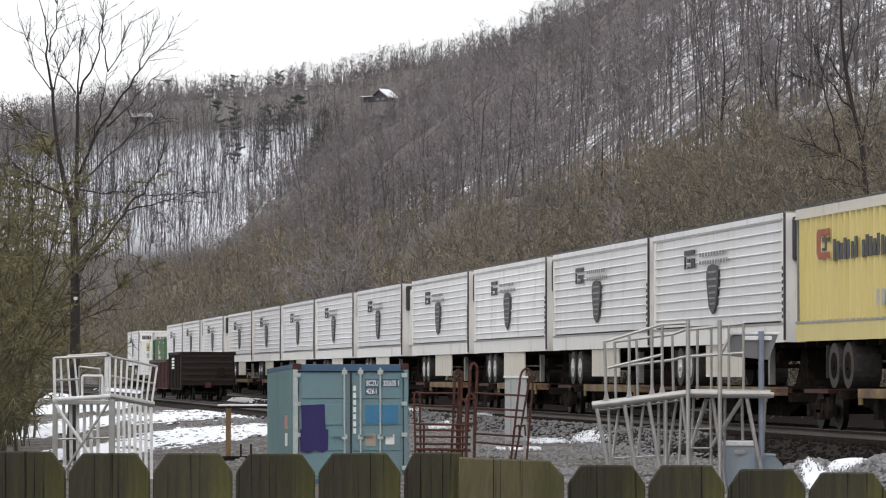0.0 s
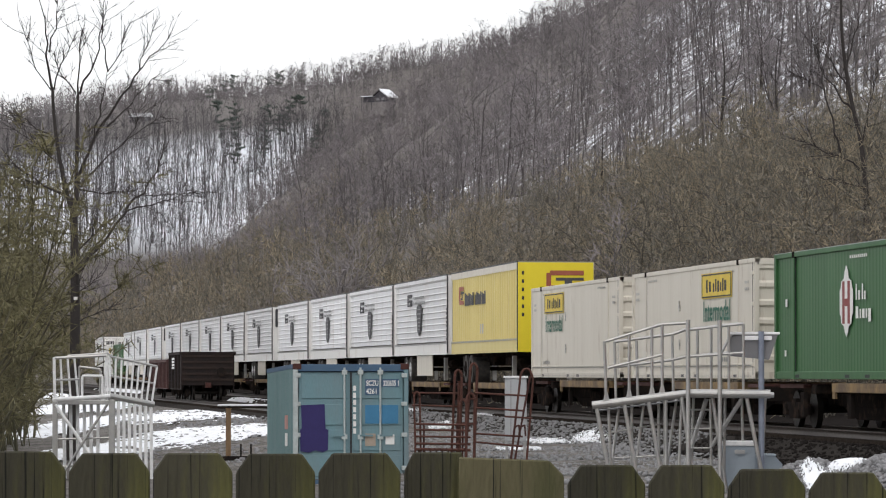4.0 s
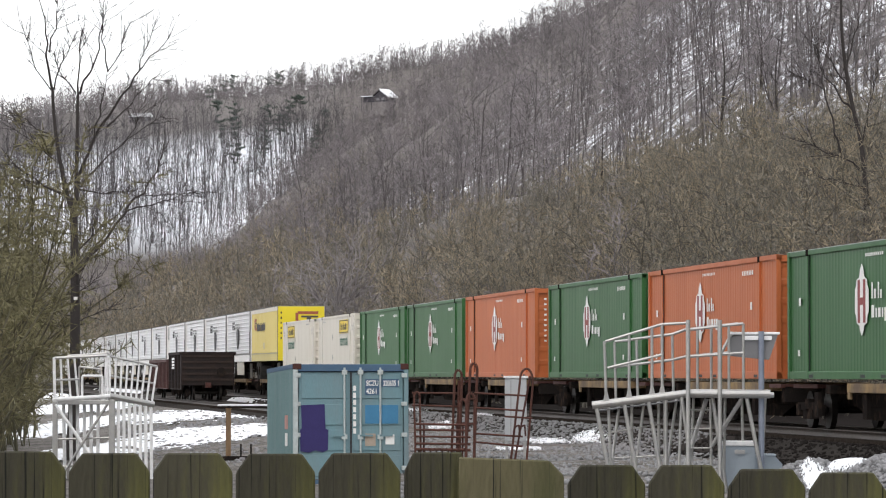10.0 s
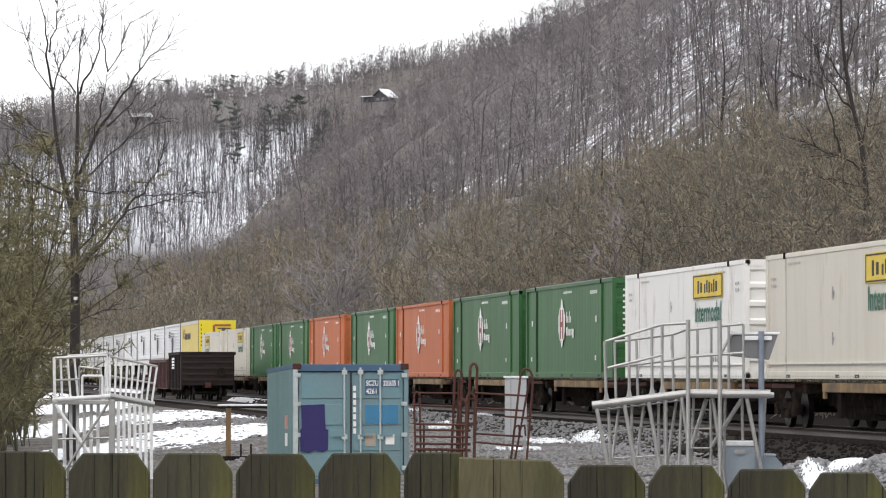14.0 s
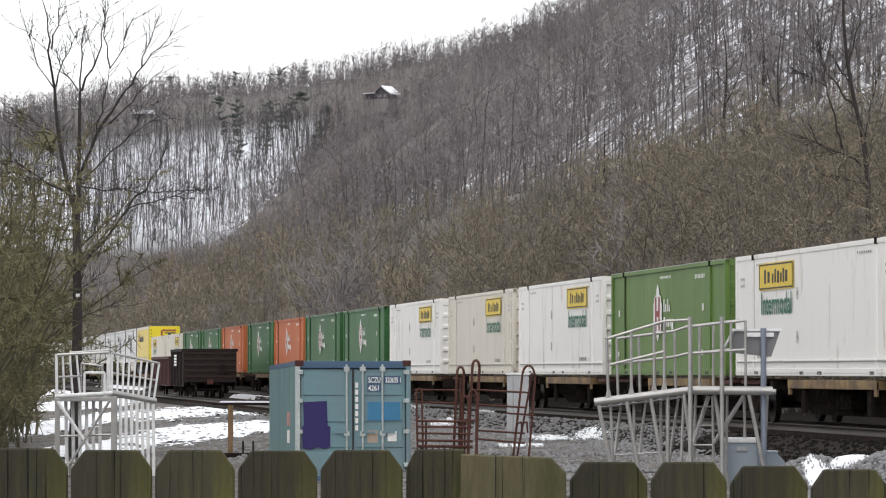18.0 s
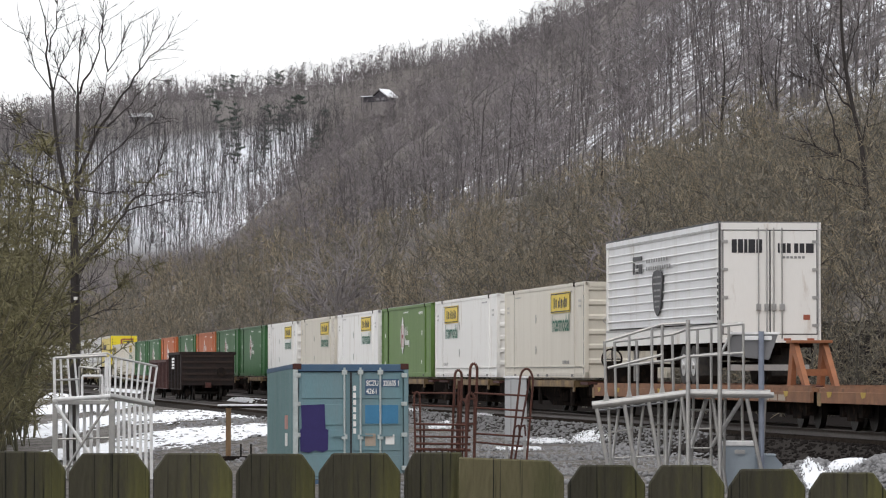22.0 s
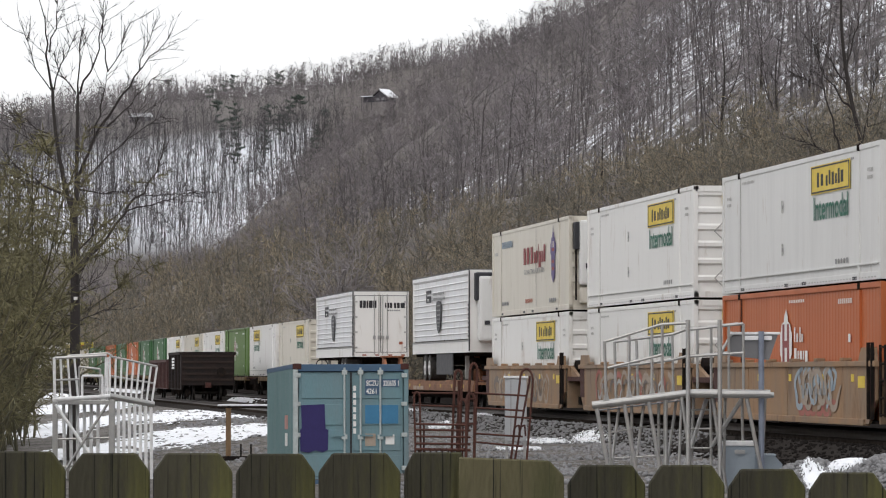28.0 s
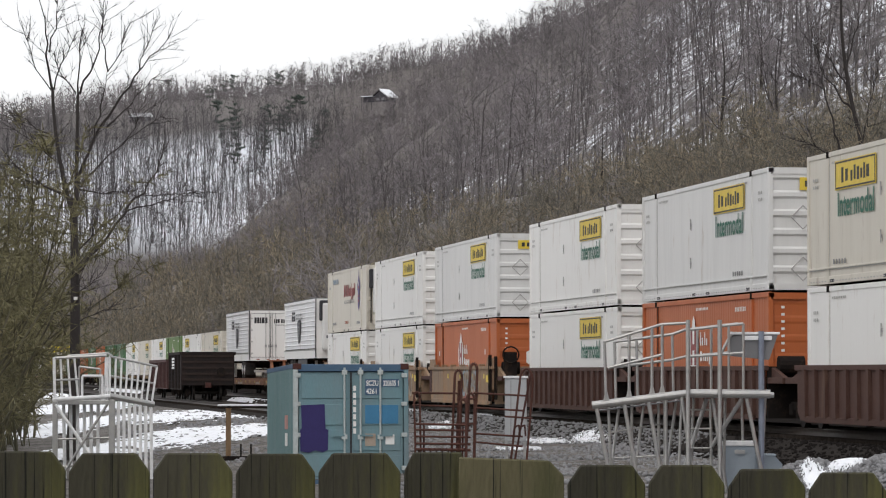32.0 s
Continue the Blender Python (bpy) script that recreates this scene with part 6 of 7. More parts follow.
def fallen_logs(count, seed):
    """Dark fallen trunks and ledges lying about level across the snowy slope."""
    rng = np.random.default_rng(seed)
    w = Wood(seed)
    for x, y, z in places_on_slope(count, seed, 240, 900, lambda x, y, n, z, r: (z > 20) & (z < 62) & (x > 0.004 * y)):
        le, turn = rng.uniform(1.2, 5.5), rng.normal(0, 0.35)
        p = Vector((x, y, z + 0.12))
        qx, qy = x + le * math.cos(turn), y + le * math.sin(turn)
        w.limb(p, Vector((qx, qy, z + 0.2 + rng.uniform(-0.25, 0.5) * le * 0.3)), rng.uniform(0.08, 0.24), 0.05, 5)
    mesh_from("fallen_logs", *w.arrays(), ["trunk_bark"], "stuff", "dark fallen trunks lying on the snowy slope", "logs")


fallen_logs(520, 55)


def tree_meshes(arrays, bark):
    """Part meshes of a tree from (name, vertices, triangles)."""
    out = []
    for nm, v, f in arrays:
        ob = mesh_from(nm, v, f, [bark[nm] if isinstance(bark, dict) else bark])
        out.append((nm, ob.data))
        bpy.data.objects.remove(ob)
    return out


def single_tree(name, label, meshes, m):
    """A tree of its own: trunk, limbs and a crown of twigs."""
    t = thing(name, label, "tree")
    for nm, me in meshes:
        new(nm, me).parent = t
    t.matrix_basis = m
    return t


class Bare:
    """A bare tree drawn out bough by bough: each one an arc from a foot to a tip, with forked side shoots and fine twigs."""

    def __init__(self, seed, shoot=0.9, rad=0.009):
        self.r, self.crown, self.out, self.shoot, self.rad = random.Random(seed), Wood(seed + 1), [], shoot, rad

    def bough(self, x0, z0, x1, z1, bow, r0, r1=0.007, name="limb", shoots=9, sides=7):
        w, c, r = Wood(0), self.crown, self.r
        p, q = Vector((x0, 0, z0)), Vector((x1, 0, z1))
        if name == "limb":
            p.y, q.y = r.uniform(-0.15, 0.15), r.uniform(-0.8, 0.8)
        side = Vector((-(z1 - z0), 0, x1 - x0))
        n = max(4, int((q - p).length / 0.32))
        pts = []
        for i in range(n + 1):
            f = i / n
            j = 0.035 if 0 < i < n and name == "limb" else 0.0
            pts.append((p.lerp(q, f) + side * (bow * 4 * f * (1 - f)) + Vector((r.gauss(0, j), r.gauss(0, j), r.gauss(0, j))), r0 + (r1 - r0) * f ** 0.8))
        for (a, ra), (b, rb) in zip(pts, pts[1:]):
            w.limb(a, b, ra, max(rb, 0.004), sides)
        self.out.append((name, *w.arrays()))
        dirs = [(a, (pts[min(i + 1, n)][0] - pts[max(i - 1, 0)][0]).normalized(), ra) for i, (a, ra) in enumerate(pts)]
        for _ in range(shoots):
            k = r.uniform(0.25, 1.0) * n
            i = min(int(k), n - 1)
            d = c.turn(dirs[i][1], r.uniform(22, 55))
            sub = c.path(dirs[i][0].lerp(dirs[i + 1][0], k - i), d, self.shoot * r.uniform(0.5, 1.5), self.rad * 1.4, self.rad * 0.55, 3, 12, 0.08)
            c.twigs(sub, 5, self.shoot * 0.45, self.rad * 0.6, (20, 50), 0.2, 0.12)
        c.twigs(dirs, shoots, self.shoot * 0.5, self.rad * 0.7, (15, 50), 0.35)

    def stand(self, name, label, bark, m):
        return single_tree(name, label, tree_meshes(self.out + [("crown", *self.crown.arrays())], bark), m)


tall = Bare(3, 0.8, 0.008)
tall.bough(0.00, -1.20, 0.02, 6.23, -0.01, 0.185, 0.11, name="trunk", shoots=16)
tall.bough(0.10, 5.88, 0.14, 9.17, -0.00, 0.075, 0.041, name="stem", shoots=6)
tall.bough(-0.03, 5.88, -0.58, 9.27, 0.03, 0.075, 0.041, name="stem", shoots=8)
tall.bough(0.16, 9.14, 0.29, 11.51, 0.03, 0.030)
tall.bough(0.19, 9.17, 0.96, 11.80, -0.06, 0.037)
tall.bough(0.10, 9.17, -0.53, 10.39, 0.06, 0.024)
tall.bough(-0.58, 9.24, -0.98, 12.23, -0.01, 0.043)
tall.bough(-0.67, 10.36, -0.46, 12.15, -0.03, 0.027)
tall.bough(-0.53, 9.30, 0.13, 10.90, 0.04, 0.027)
tall.bough(-0.61, 9.27, -1.44, 11.16, 0.05, 0.021)
tall.bough(0.14, 6.47, 1.63, 9.43, 0.08, 0.049, 0.030)
tall.bough(1.63, 9.43, 2.81, 10.84, 0.02, 0.030)
tall.bough(0.61, 7.90, 0.99, 9.81, -0.01, 0.030)
tall.bough(0.99, 9.81, 0.94, 11.99, 0.05, 0.024)
tall.bough(0.99, 9.81, 1.68, 11.16, -0.03, 0.018)
tall.bough(0.96, 8.23, 2.49, 9.81, 0.01, 0.030)
tall.bough(1.90, 9.83, 2.22, 11.00, 0.05, 0.021)
tall.bough(0.24, 6.52, 2.53, 8.63, 0.06, 0.037)
tall.bough(1.44, 7.77, 1.95, 8.71, -0.08, 0.018)
tall.bough(0.08, 4.07, 1.50, 5.88, -0.02, 0.055, 0.037)
tall.bough(1.50, 5.88, 2.75, 7.91, -0.08, 0.037)
tall.bough(0.19, 4.76, 1.23, 5.67, 0.02, 0.030)
tall.bough(1.50, 5.85, 3.47, 6.55, -0.06, 0.024)
tall.bough(1.95, 6.31, 3.47, 6.39, -0.02, 0.018)
tall.bough(0.18, 6.47, 1.87, 6.46, -0.05, 0.024)
tall.bough(-0.21, 6.31, -1.97, 7.64, 0.08, 0.037)
tall.bough(-0.50, 7.83, -2.21, 8.95, -0.01, 0.024)
tall.bough(-0.48, 7.27, -1.89, 8.28, -0.03, 0.024)
tall.bough(-0.45, 7.03, -1.73, 6.87, 0.21, 0.018)
tall.bough(0.06, 3.36, 0.91, 4.03, 0.04, 0.018)
tall.bough(0.10, 2.64, 1.15, 3.07, 0.08, 0.018)
tall.bough(0.00, 2.24, -0.93, 2.88, -0.07, 0.018)
tall.bough(0.03, 2.88, -1.09, 3.44, 0.06, 0.018)
bare = tall.stand("bare_tree", "tall leafless dark-barked tree with spreading limbs", "bark_dark", pose(-10.49, 110, 0))
part("tag", bx(0.06, 0.17, -0.2, -0.185, 3.33, 3.42), "white_mark", bare, "small white tag on the trunk")
lean = Bare(11, 1.2, 0.012)
lean.bough(0.05, 1.02, -0.25, 5.84, -0.03, 0.130, 0.102, name="trunk", shoots=4)
lean.bough(-0.25, 5.79, -0.96, 12.39, 0.04, 0.102, 0.055, name="stem", shoots=8)
lean.bough(-0.42, 6.53, -2.22, 10.04, 0.09, 0.055)
lean.bough(-0.69, 7.64, -1.83, 9.12, -0.01, 0.046)
lean.bough(-0.99, 4.68, -2.22, 11.03, 0.03, 0.055)
lean.bough(-0.20, 3.99, -1.58, 4.68, -0.09, 0.055)
lean.bough(-1.58, 4.68, -2.72, 5.22, 0.00, 0.032)
lean.bough(-0.12, 4.92, 0.74, 8.43, 0.02, 0.046)
lean.bough(-0.74, 8.43, 0.25, 11.64, 0.02, 0.046)
lean.bough(0.00, 3.24, -2.22, 3.99, 0.05, 0.032)
lean.bough(-1.70, 7.44, -3.34, 8.23, -0.04, 0.028)
lean.stand("leaning_tree", "leaning bare tree on the wooded slope", "bark_dark", pose(18.43, 170, 6.2))


def slope_tree(seed, x, y, turn, size):
    """A bare forest tree of the slope: a bent dark trunk, forked twice, with rising limbs."""
    t, r = Bare(seed, 1.0, 0.014), random.Random(seed)
    lean = r.uniform(-0.12, 0.12)
    t.bough(0, -1, lean * 6, 6.5, 0.03, 0.19, 0.14, "trunk", 0)
    t.bough(lean * 6, 6.4, lean * 6 - 0.5, 13.5, -0.04, 0.13, 0.02, "stem", 8)
    t.bough(lean * 5, 5.2, lean * 5 + 2.2, 12.0, -0.08, 0.09, 0.015)
    for k in range(6):
        z, s = 2.6 + k * 1.15, (1 if k % 2 else -1)
        t.bough(lean * z, z, lean * z + s * r.uniform(1.4, 3.2), z + r.uniform(0.6, 3.2), -0.06 * s, 0.055, 0.01, shoots=6)
    t.stand("slope_tree", "bare dark forest tree on the wooded slope", "bark_dark", pose(x, y, float(ground_z(x, y)), 0, 0, turn) @ Matrix.Scale(size, 4))


for seed, x, y, turn, size in ((17, 20.6, 285, 20, 0.75), (18, 22.3, 262, 130, 0.62), (19, 27.0, 330, 60, 0.8), (20, 24.5, 232, 200, 0.6), (21, 12.3, 300, 90, 0.55), (22, 31.0, 330, 300, 0.8)):
    slope_tree(seed, x, y, turn, size)

def split_arrays(arr):
    v, f = arr[:2]
    k = len(f) // 4
    return [("trunk", v, f[:k]), ("crown", v, f[k:])]


FAN = tree_meshes(split_arrays(brush_tree(91, 13.0, 26, 34, (10, 42), 0.02)), "bark_grey")
single_tree("bushy_tree", "broad grey fan-shaped leafless tree beyond the track", FAN, pose(-7.9, 286, -0.4))


def shrub(seed, h=6.5, stems=15):
    """Several thin dark stems from one root under a fuzz of fine mossy twigs."""
    w = Wood(seed)
    for i in range(stems):
        d = w.turn(Vector((0, 0, 1)), w.r.uniform(2, 20))
        p = Vector((w.r.gauss(0, 0.5), w.r.gauss(0, 0.5), -0.3))
        pts = w.path(p, d, h * w.r.uniform(0.5, 1.05), 0.036, 0.01, 6, 13, 0.04)
        for _ in range(8):
            k = w.r.randint(2, 6)
            sub = w.path(pts[k][0], w.turn(pts[k][1], w.r.uniform(30, 90)), h * w.r.uniform(0.06, 0.14), 0.012, 0.006, 3, 24, 0.0)
            w.twigs(sub, 26, h * 0.05, 0.008, (15, 120), 0.05, 0.0)
        w.twigs(pts, 60, h * 0.055, 0.008, (20, 110), 0.42, 0.0)
    v, f, m = w.toned()
    return [("trunk", v, f[m == 0]), ("crown", v, f[m == 1])]


THICK = [tree_meshes(shrub(s), {"trunk": "olive_bark", "crown": "twig_olive"}) for s in (95, 96, 97, 98)]
for i, (x, y, k) in enumerate(((-9.0, 74, 0.95), (-9.9, 82, 1.1), (-11.1, 91, 1.2), (-12.8, 104, 1.35), (-13.6, 112, 1.55), (-12.1, 106, 0.6), (-14.4, 121, 1.5), (-11.4, 97, 0.55), (-15.3, 130, 1.7), (-14.1, 128, 0.6),
                               (-10.6, 84, 1.2), (-11.8, 95, 1.4), (-13.2, 107, 1.5), (-14.0, 116, 1.2), (-16.0, 138, 1.8), (-12.2, 99, 0.9), (-17.0, 150, 1.6), (-16.6, 148, 0.9), (-12.4, 98, 1.3), (-13.8, 110, 1.45), (-15.2, 124, 1.5))):
    x -= 1.1 * smooth(112, 90, y)
    single_tree("olive_shrub", "tall olive-brown leafless shrub at the yard's edge", THICK[i % 4], pose(x, y, float(ground_z(x, y)), 0, 0, 40 * i) @ Matrix.Scale(k, 4))


# ---------------------------------------------------------------- the house high on the slope
def make_house():
    h = thing("hillside_house", "dark timber house with snow on its roof", "house")
    part("wall", bx(-5.5, 5.5, -4, 4, -0.6, 3.0), "house_wall", h)
    part("foundation", bx(-5.2, 5.2, -3.8, 3.8, -9.5, -0.6), "foundation", h, "grey stone foundation on the slope")
    part("gable", prism([(-0.5, 3.0), (5.5, 3.0), (2.5, 6.6)], -4, 4), "house_wall", h)
    part("roof", prism([(2.5, 6.6), (6.6, 2.0), (6.6, 2.7), (2.5, 7.6)], -4.6, 4.6), "snow", h, "snow-covered roof slope")
    part("roof", prism([(2.5, 6.8), (-1.4, 2.3), (-1.4, 2.6), (2.5, 7.3)], -4.6, 4.6), "house_wall", h)
    part("porch_roof", bx(-6.0, -0.6, -5.2, 4.4, 2.9, 3.3), "snow", h, "snow-covered porch roof")
    for x in (-5.6, -3.2, -0.9):
        part("porch_post", bx(x - 0.12, x + 0.12, -5.1, -4.9, -6, 2.9), "house_wall", h)
    for x in (0.8, 3.2):
        w = part("window", bx(x, x + 1.3, -4.06, -4.0, 0.6, 2.0), "cabinet_dark", h)
        part("window_frame", bx(x - 0.1, x + 1.4, -4.05, -3.99, 0.48, 0.6), "grey_mark", w)
    hx, hy = -24.4, 1485.0
    h.matrix_basis = pose(hx, hy, float(ground_z(hx, hy)) + 6.2, 0, 0, -34) @ Matrix.Diagonal((0.98, 0.75, 0.62, 1))


make_house()
rng1 = np.random.default_rng(77)
scatter("house_brush", bush, [(x, y, float(ground_z(x, y)) - 0.5) for x, y in zip(rng1.uniform(-33, -16, 26), rng1.uniform(1440, 1474, 26))],
        GREY, "leafless brush before the hillside house", "woods", 77, (0.8, 1.25))


def make_far_house():
    """A small white-roofed house among the trees of the ridge."""
    h = thing("ridge_house", "small grey house with a snowy roof among the ridge trees", "house")
    part("wall", bx(-4.4, 4.4, -3, 3, -3, 2.2), "house_wall", h)
    part("roof", prism([(-4.9, 2.1), (4.9, 2.1), (4.4, 3.6), (-3.6, 3.6)], -3.3, 3.3), "snow", h, "low snow-covered roof")
    for x in (-3.0, -0.6, 2.0):
        part("window", bx(x, x + 1.1, -3.05, -2.98, 0.4, 1.6), "cabinet_dark", h)
    part("door", bx(0.8, 1.7, -3.05, -2.98, -0.9, 1.4), "house_wall", h)
    x, y = -123.0, 1580.0
    h.matrix_basis = pose(x, y, float(ground_z(x, y)) - 0.7)


make_far_house()


# ---------------------------------------------------------------- yard: pale steel ladder frames
def right_frame():
    t = thing("walkway_frame", "galvanised steel walkway frame with handrails standing in the yard", "steel frame")
    A, B, C = (-1.5, 0.15, 0.75), (0.0, 0.0, 0.94), (1.3, -0.05, 0.93)
    part("chord_pipe", tb(A, B, 0.062, 16), "galv", t)
    part("chord_pipe", tb(B, C, 0.068, 16), "galv", t)
    for p, q in ((A, B), (B, C)):
        part("chord_pipe", tb((p[0] + 0.12, p[1] + 0.75, p[2] - 0.02), (q[0] + 0.12, q[1] + 0.75, q[2] - 0.02), 0.045, 12), "galv", t)
    part("deck", bx(-1.3, 0.0, 0.2, 0.8, 0.7, 0.72, m=pose(0, 0, 0.12, 0, -7, 0)), "cabinet_dark", t)
    part("deck", bx(0.05, 1.2, 0.1, 0.75, 0.88, 0.9), "cabinet_dark", t)
    # handrails, near and far
    for pts in ([(-1.29, 0.1, 1.76), (-0.4, 0.05, 2.03), (0.0, 0.0, 2.05)], [(-1.26, 0.1, 1.34), (-0.4, 0.05, 1.55)],
                [(-1.12, 0.75, 1.76), (-0.2, 0.75, 1.88), (0.0, 0.7, 1.95), (0.85, 0.7, 2.05)], [(-1.1, 0.75, 1.36), (-0.2, 0.75, 1.47), (0.0, 0.7, 1.52), (0.85, 0.7, 1.6)],
                [(0.0, 0.0, 1.94), (0.5, 0.0, 2.0), (0.88, 0.0, 2.04)], [(0.0, 0.0, 1.52), (0.88, 0.0, 1.58)]):
        part("handrail", bent(pts, 0.024, 10), "galv", t)
    def on_left(x, top):
        return (top + (x + 1.29) * 0.3) if x < -0.4 else 2.03
    for x, y in ((-1.28, 0.1), (-0.92, 0.08), (-0.56, 0.06), (-0.4, 0.05)):
        part("rail_post", tb((x, y, 0.94 + x * 0.127), (x + (-0.03 if x < -1 else 0), y, on_left(x, 1.76)), 0.024, 8), "galv", t)
        part("post_foot", prism([(x - 0.06, 0.94 + x * 0.127), (x + 0.06, 0.94 + x * 0.127), (x + 0.02, 1.12 + x * 0.127), (x - 0.02, 1.12 + x * 0.127)], y - 0.02, y + 0.02), "galv", t)
    for x in (-1.1, -0.75, -0.18):
        part("rail_post", tb((x, 0.75, 0.97 + x * 0.127), (x - 0.02, 0.75, 1.9 + x * 0.13), 0.022, 8), "galv", t)
    for x in (0.2, 0.42, 0.65, 0.88):
        part("rail_post", tb((x, 0.0 if x > 0.5 else 0.7, 0.95), (x, 0.0 if x > 0.5 else 0.7, 1.97 + x * 0.08), 0.022, 8), "galv", t)
    for x in (0.0, 0.5):
        part("mast", tb((x, -0.1, -1.2), (x, -0.1, 2.1), 0.036, 12), "galv", t)
    part("mast", tb((1.17, 0.1, -1.25), (1.17, 0.1, 1.92), 0.046, 14), "mast_blue", t, "blue-grey steel mast")
    # raking legs below the chords
    for x0, x1, y in ((-1.44, -1.24, 0.15), (-1.24, -1.2, 0.3), (-1.0, -0.82, 0.1), (-1.05, -1.18, 0.6), (-0.86, -0.86, 0.5), (-0.62, -0.44, 0.06), (-0.66, -0.8, 0.5), (-0.42, -0.42, 0.7), (-0.34, -0.34, 0.2),
                      (-0.1, 0.06, 0.0), (-0.14, -0.3, 0.5), (-0.08, -0.12, 0.3), (0.14, 0.1, 0.7), (0.62, 0.6, 0.4), (0.4, 0.56, 0.2), (0.92, 1.14, 0.0), (0.9, 0.92, 0.6), (1.25, 1.2, 0.3)):
        z = 0.92 + min(x0, 0) * 0.127
        part("leg", tb((x0, y, z), (x1 + (x1 - x0) * 0.9, y, -1.2), 0.033 if y < 0.25 else 0.024, 10), "galv", t)
    for s in (0.05, 0.4):
        part("ladder_side", tb((s, 0.3, -1.2), (s - 0.02, 0.3, 0.85), 0.024, 8), "galv", t)
    for z in (-0.9, -0.58, -0.26, 0.07, 0.38, 0.68):
        part("rung", tb((0.05, 0.3, z), (0.4, 0.3, z), 0.016, 6), "galv", t)
    part("brace", tb((0.86, 0.1, 0.85), (0.4, 0.3, 0.1), 0.035, 8), "galv", t)
    part("brace", tb((0.33, 0.5, 0.85), (-0.1, 0.5, -0.5), 0.035, 8), "galv", t)
    part("tie_bar", tb((-1.3, 0.4, -0.1), (-0.3, 0.4, -0.04), 0.014, 6), "galv", t)
    part("tie_bar", tb((-1.2, 0.3, 0.32), (-0.4, 0.5, 0.45), 0.014, 6), "galv", t)
    t.matrix_basis = pose(3.862, 61.4, 0)
    # the tilted grey panel box on the mast
    p = thing("panel_box", "grey sheet-metal panel box tilted on the mast", "panel box")
    part("body", prism([(-0.36, 0.62), (0.42, 0.62), (0.28, 0.22), (-0.32, 0.28)], 0.16, 0.36), "cabinet_dark", p)
    part("lid", bx(-0.36, 0.45, 0.12, 0.4, 0.62, 0.66, bevel=0.01), "galv_white", p)
    part("bracket", bx(-0.12, 0.32, 0.11, 0.16, 0.53, 0.6, bevel=0.01), "galv_white", p)
    part("strut", tb((-0.5, 0.1, 0.3), (-0.3, 0.15, 0.66), 0.025, 8), "galv", p)
    p.matrix_basis = pose(3.862 + 1.02, 61.4, 1.25)


def left_frame():
    t = thing("platform_frame", "pale aluminium platform frame with splayed railings", "steel frame")
    # near side runs from the left post to the corner, the other side turns away to the right
    P, Q, R = (0.0, 0.0), (1.3, 0.0), (2.3, 0.5)
    deck = 0.62
    part("deck", bx(-0.05, 1.35, 0, 1.0, deck - 0.1, deck, bevel=0.01), "galv", t)
    part("deck_edge", tb((-0.05, 0, deck + 0.02), (1.32, 0, deck + 0.1), 0.05, 10), "galv_white", t)
    part("deck_edge", tb((1.3, 0, deck + 0.1), (2.3, 0.5, deck - 0.1), 0.075, 12), "galv", t)
    part("top_rail", tb((0.0, 0, 1.62), (1.22, 0, 1.68), 0.035, 8), "galv", t)
    part("top_rail", bent([(0.2, 1.0, 1.68), (1.15, 1.0, 1.74), (1.3, 0.6, 1.68)], 0.025, 8), "galv", t)
    part("top_rail", tb((1.3, 0, 1.66), (2.38, 0.5, 1.42), 0.03, 8), "galv", t)
    part("mid_rail", tb((1.28, 0, 1.2), (2.3, 0.5, 1.02), 0.025, 8), "galv", t)
    part("mid_rail", tb((0.0, 0, 1.1), (0.55, 0.3, 1.12), 0.025, 8), "galv", t)
    for i in range(9):
        k = i / 8
        part("rail_post", tb((1.3 + 0.95 * k, 0.5 * k, deck + 0.1 - 0.2 * k), (1.3 + 1.08 * k, 0.5 * k, 1.66 - 0.24 * k), 0.026, 8), "galv_white" if i % 3 else "galv_white", t)
    for x, y, lean in ((0.0, 0.0, -0.02), (0.16, 0.2, -0.05), (0.34, 0.4, -0.08), (0.5, 0.6, -0.1), (1.24, 0.05, 0.0), (1.1, 0.9, 0.03)):
        part("rail_post", tb((x, y, deck), (x + lean, y, 1.64), 0.035 if y == 0 else 0.026, 8), "galv_white", t)
    part("gate_frame", bent([(0.62, 0.3, deck), (0.62, 0.3, 1.2), (1.1, 0.3, 1.2), (1.1, 0.3, deck)], 0.03, 8), "galv_white", t)
    part("gate_frame", bent([(0.5, 0.8, deck), (0.5, 0.8, 1.42), (1.0, 0.8, 1.36), (1.0, 0.8, deck)], 0.026, 8), "galv", t)
    # legs
    part("leg", bx(-0.05, 0.07, -0.04, 0.06, -1.3, deck - 0.02, bevel=0.012), "galv", t)
    part("leg", bx(1.28, 1.42, -0.04, 0.1, -1.3, deck + 0.02, bevel=0.012), "galv", t)
    for i in range(6):
        part("strut", tb((0.2 + 0.155 * i, 0.5, -1.25), (0.16 + 0.165 * i, 0.5, deck - 0.08), 0.042, 10), "galv_white", t)
    for i in range(7):
        k = i / 6
        part("strut", tb((1.5 + 0.76 * k, 0.08 + 0.4 * k, -1.25), (1.5 + 0.74 * k, 0.08 + 0.4 * k, deck - 0.02 - 0.12 * k), 0.04, 10), "galv_white", t)
    part("cross_brace", tb((0.02, -0.06, deck - 0.1), (0.98, -0.06, -0.85), 0.04, 10), "galv_white", t)
    part("cross_brace", tb((1.26, -0.1, deck - 0.08), (0.25, -0.1, -1.05), 0.032, 10), "galv", t)
    part("tie_bar", tb((0.0, 0.0, -0.3), (1.3, 0.0, -0.26), 0.025, 8), "galv", t)
    part("tie_bar", tb((0.0, 0.0, -0.95), (0.6, 0.0, -0.92), 0.025, 8), "galv", t)
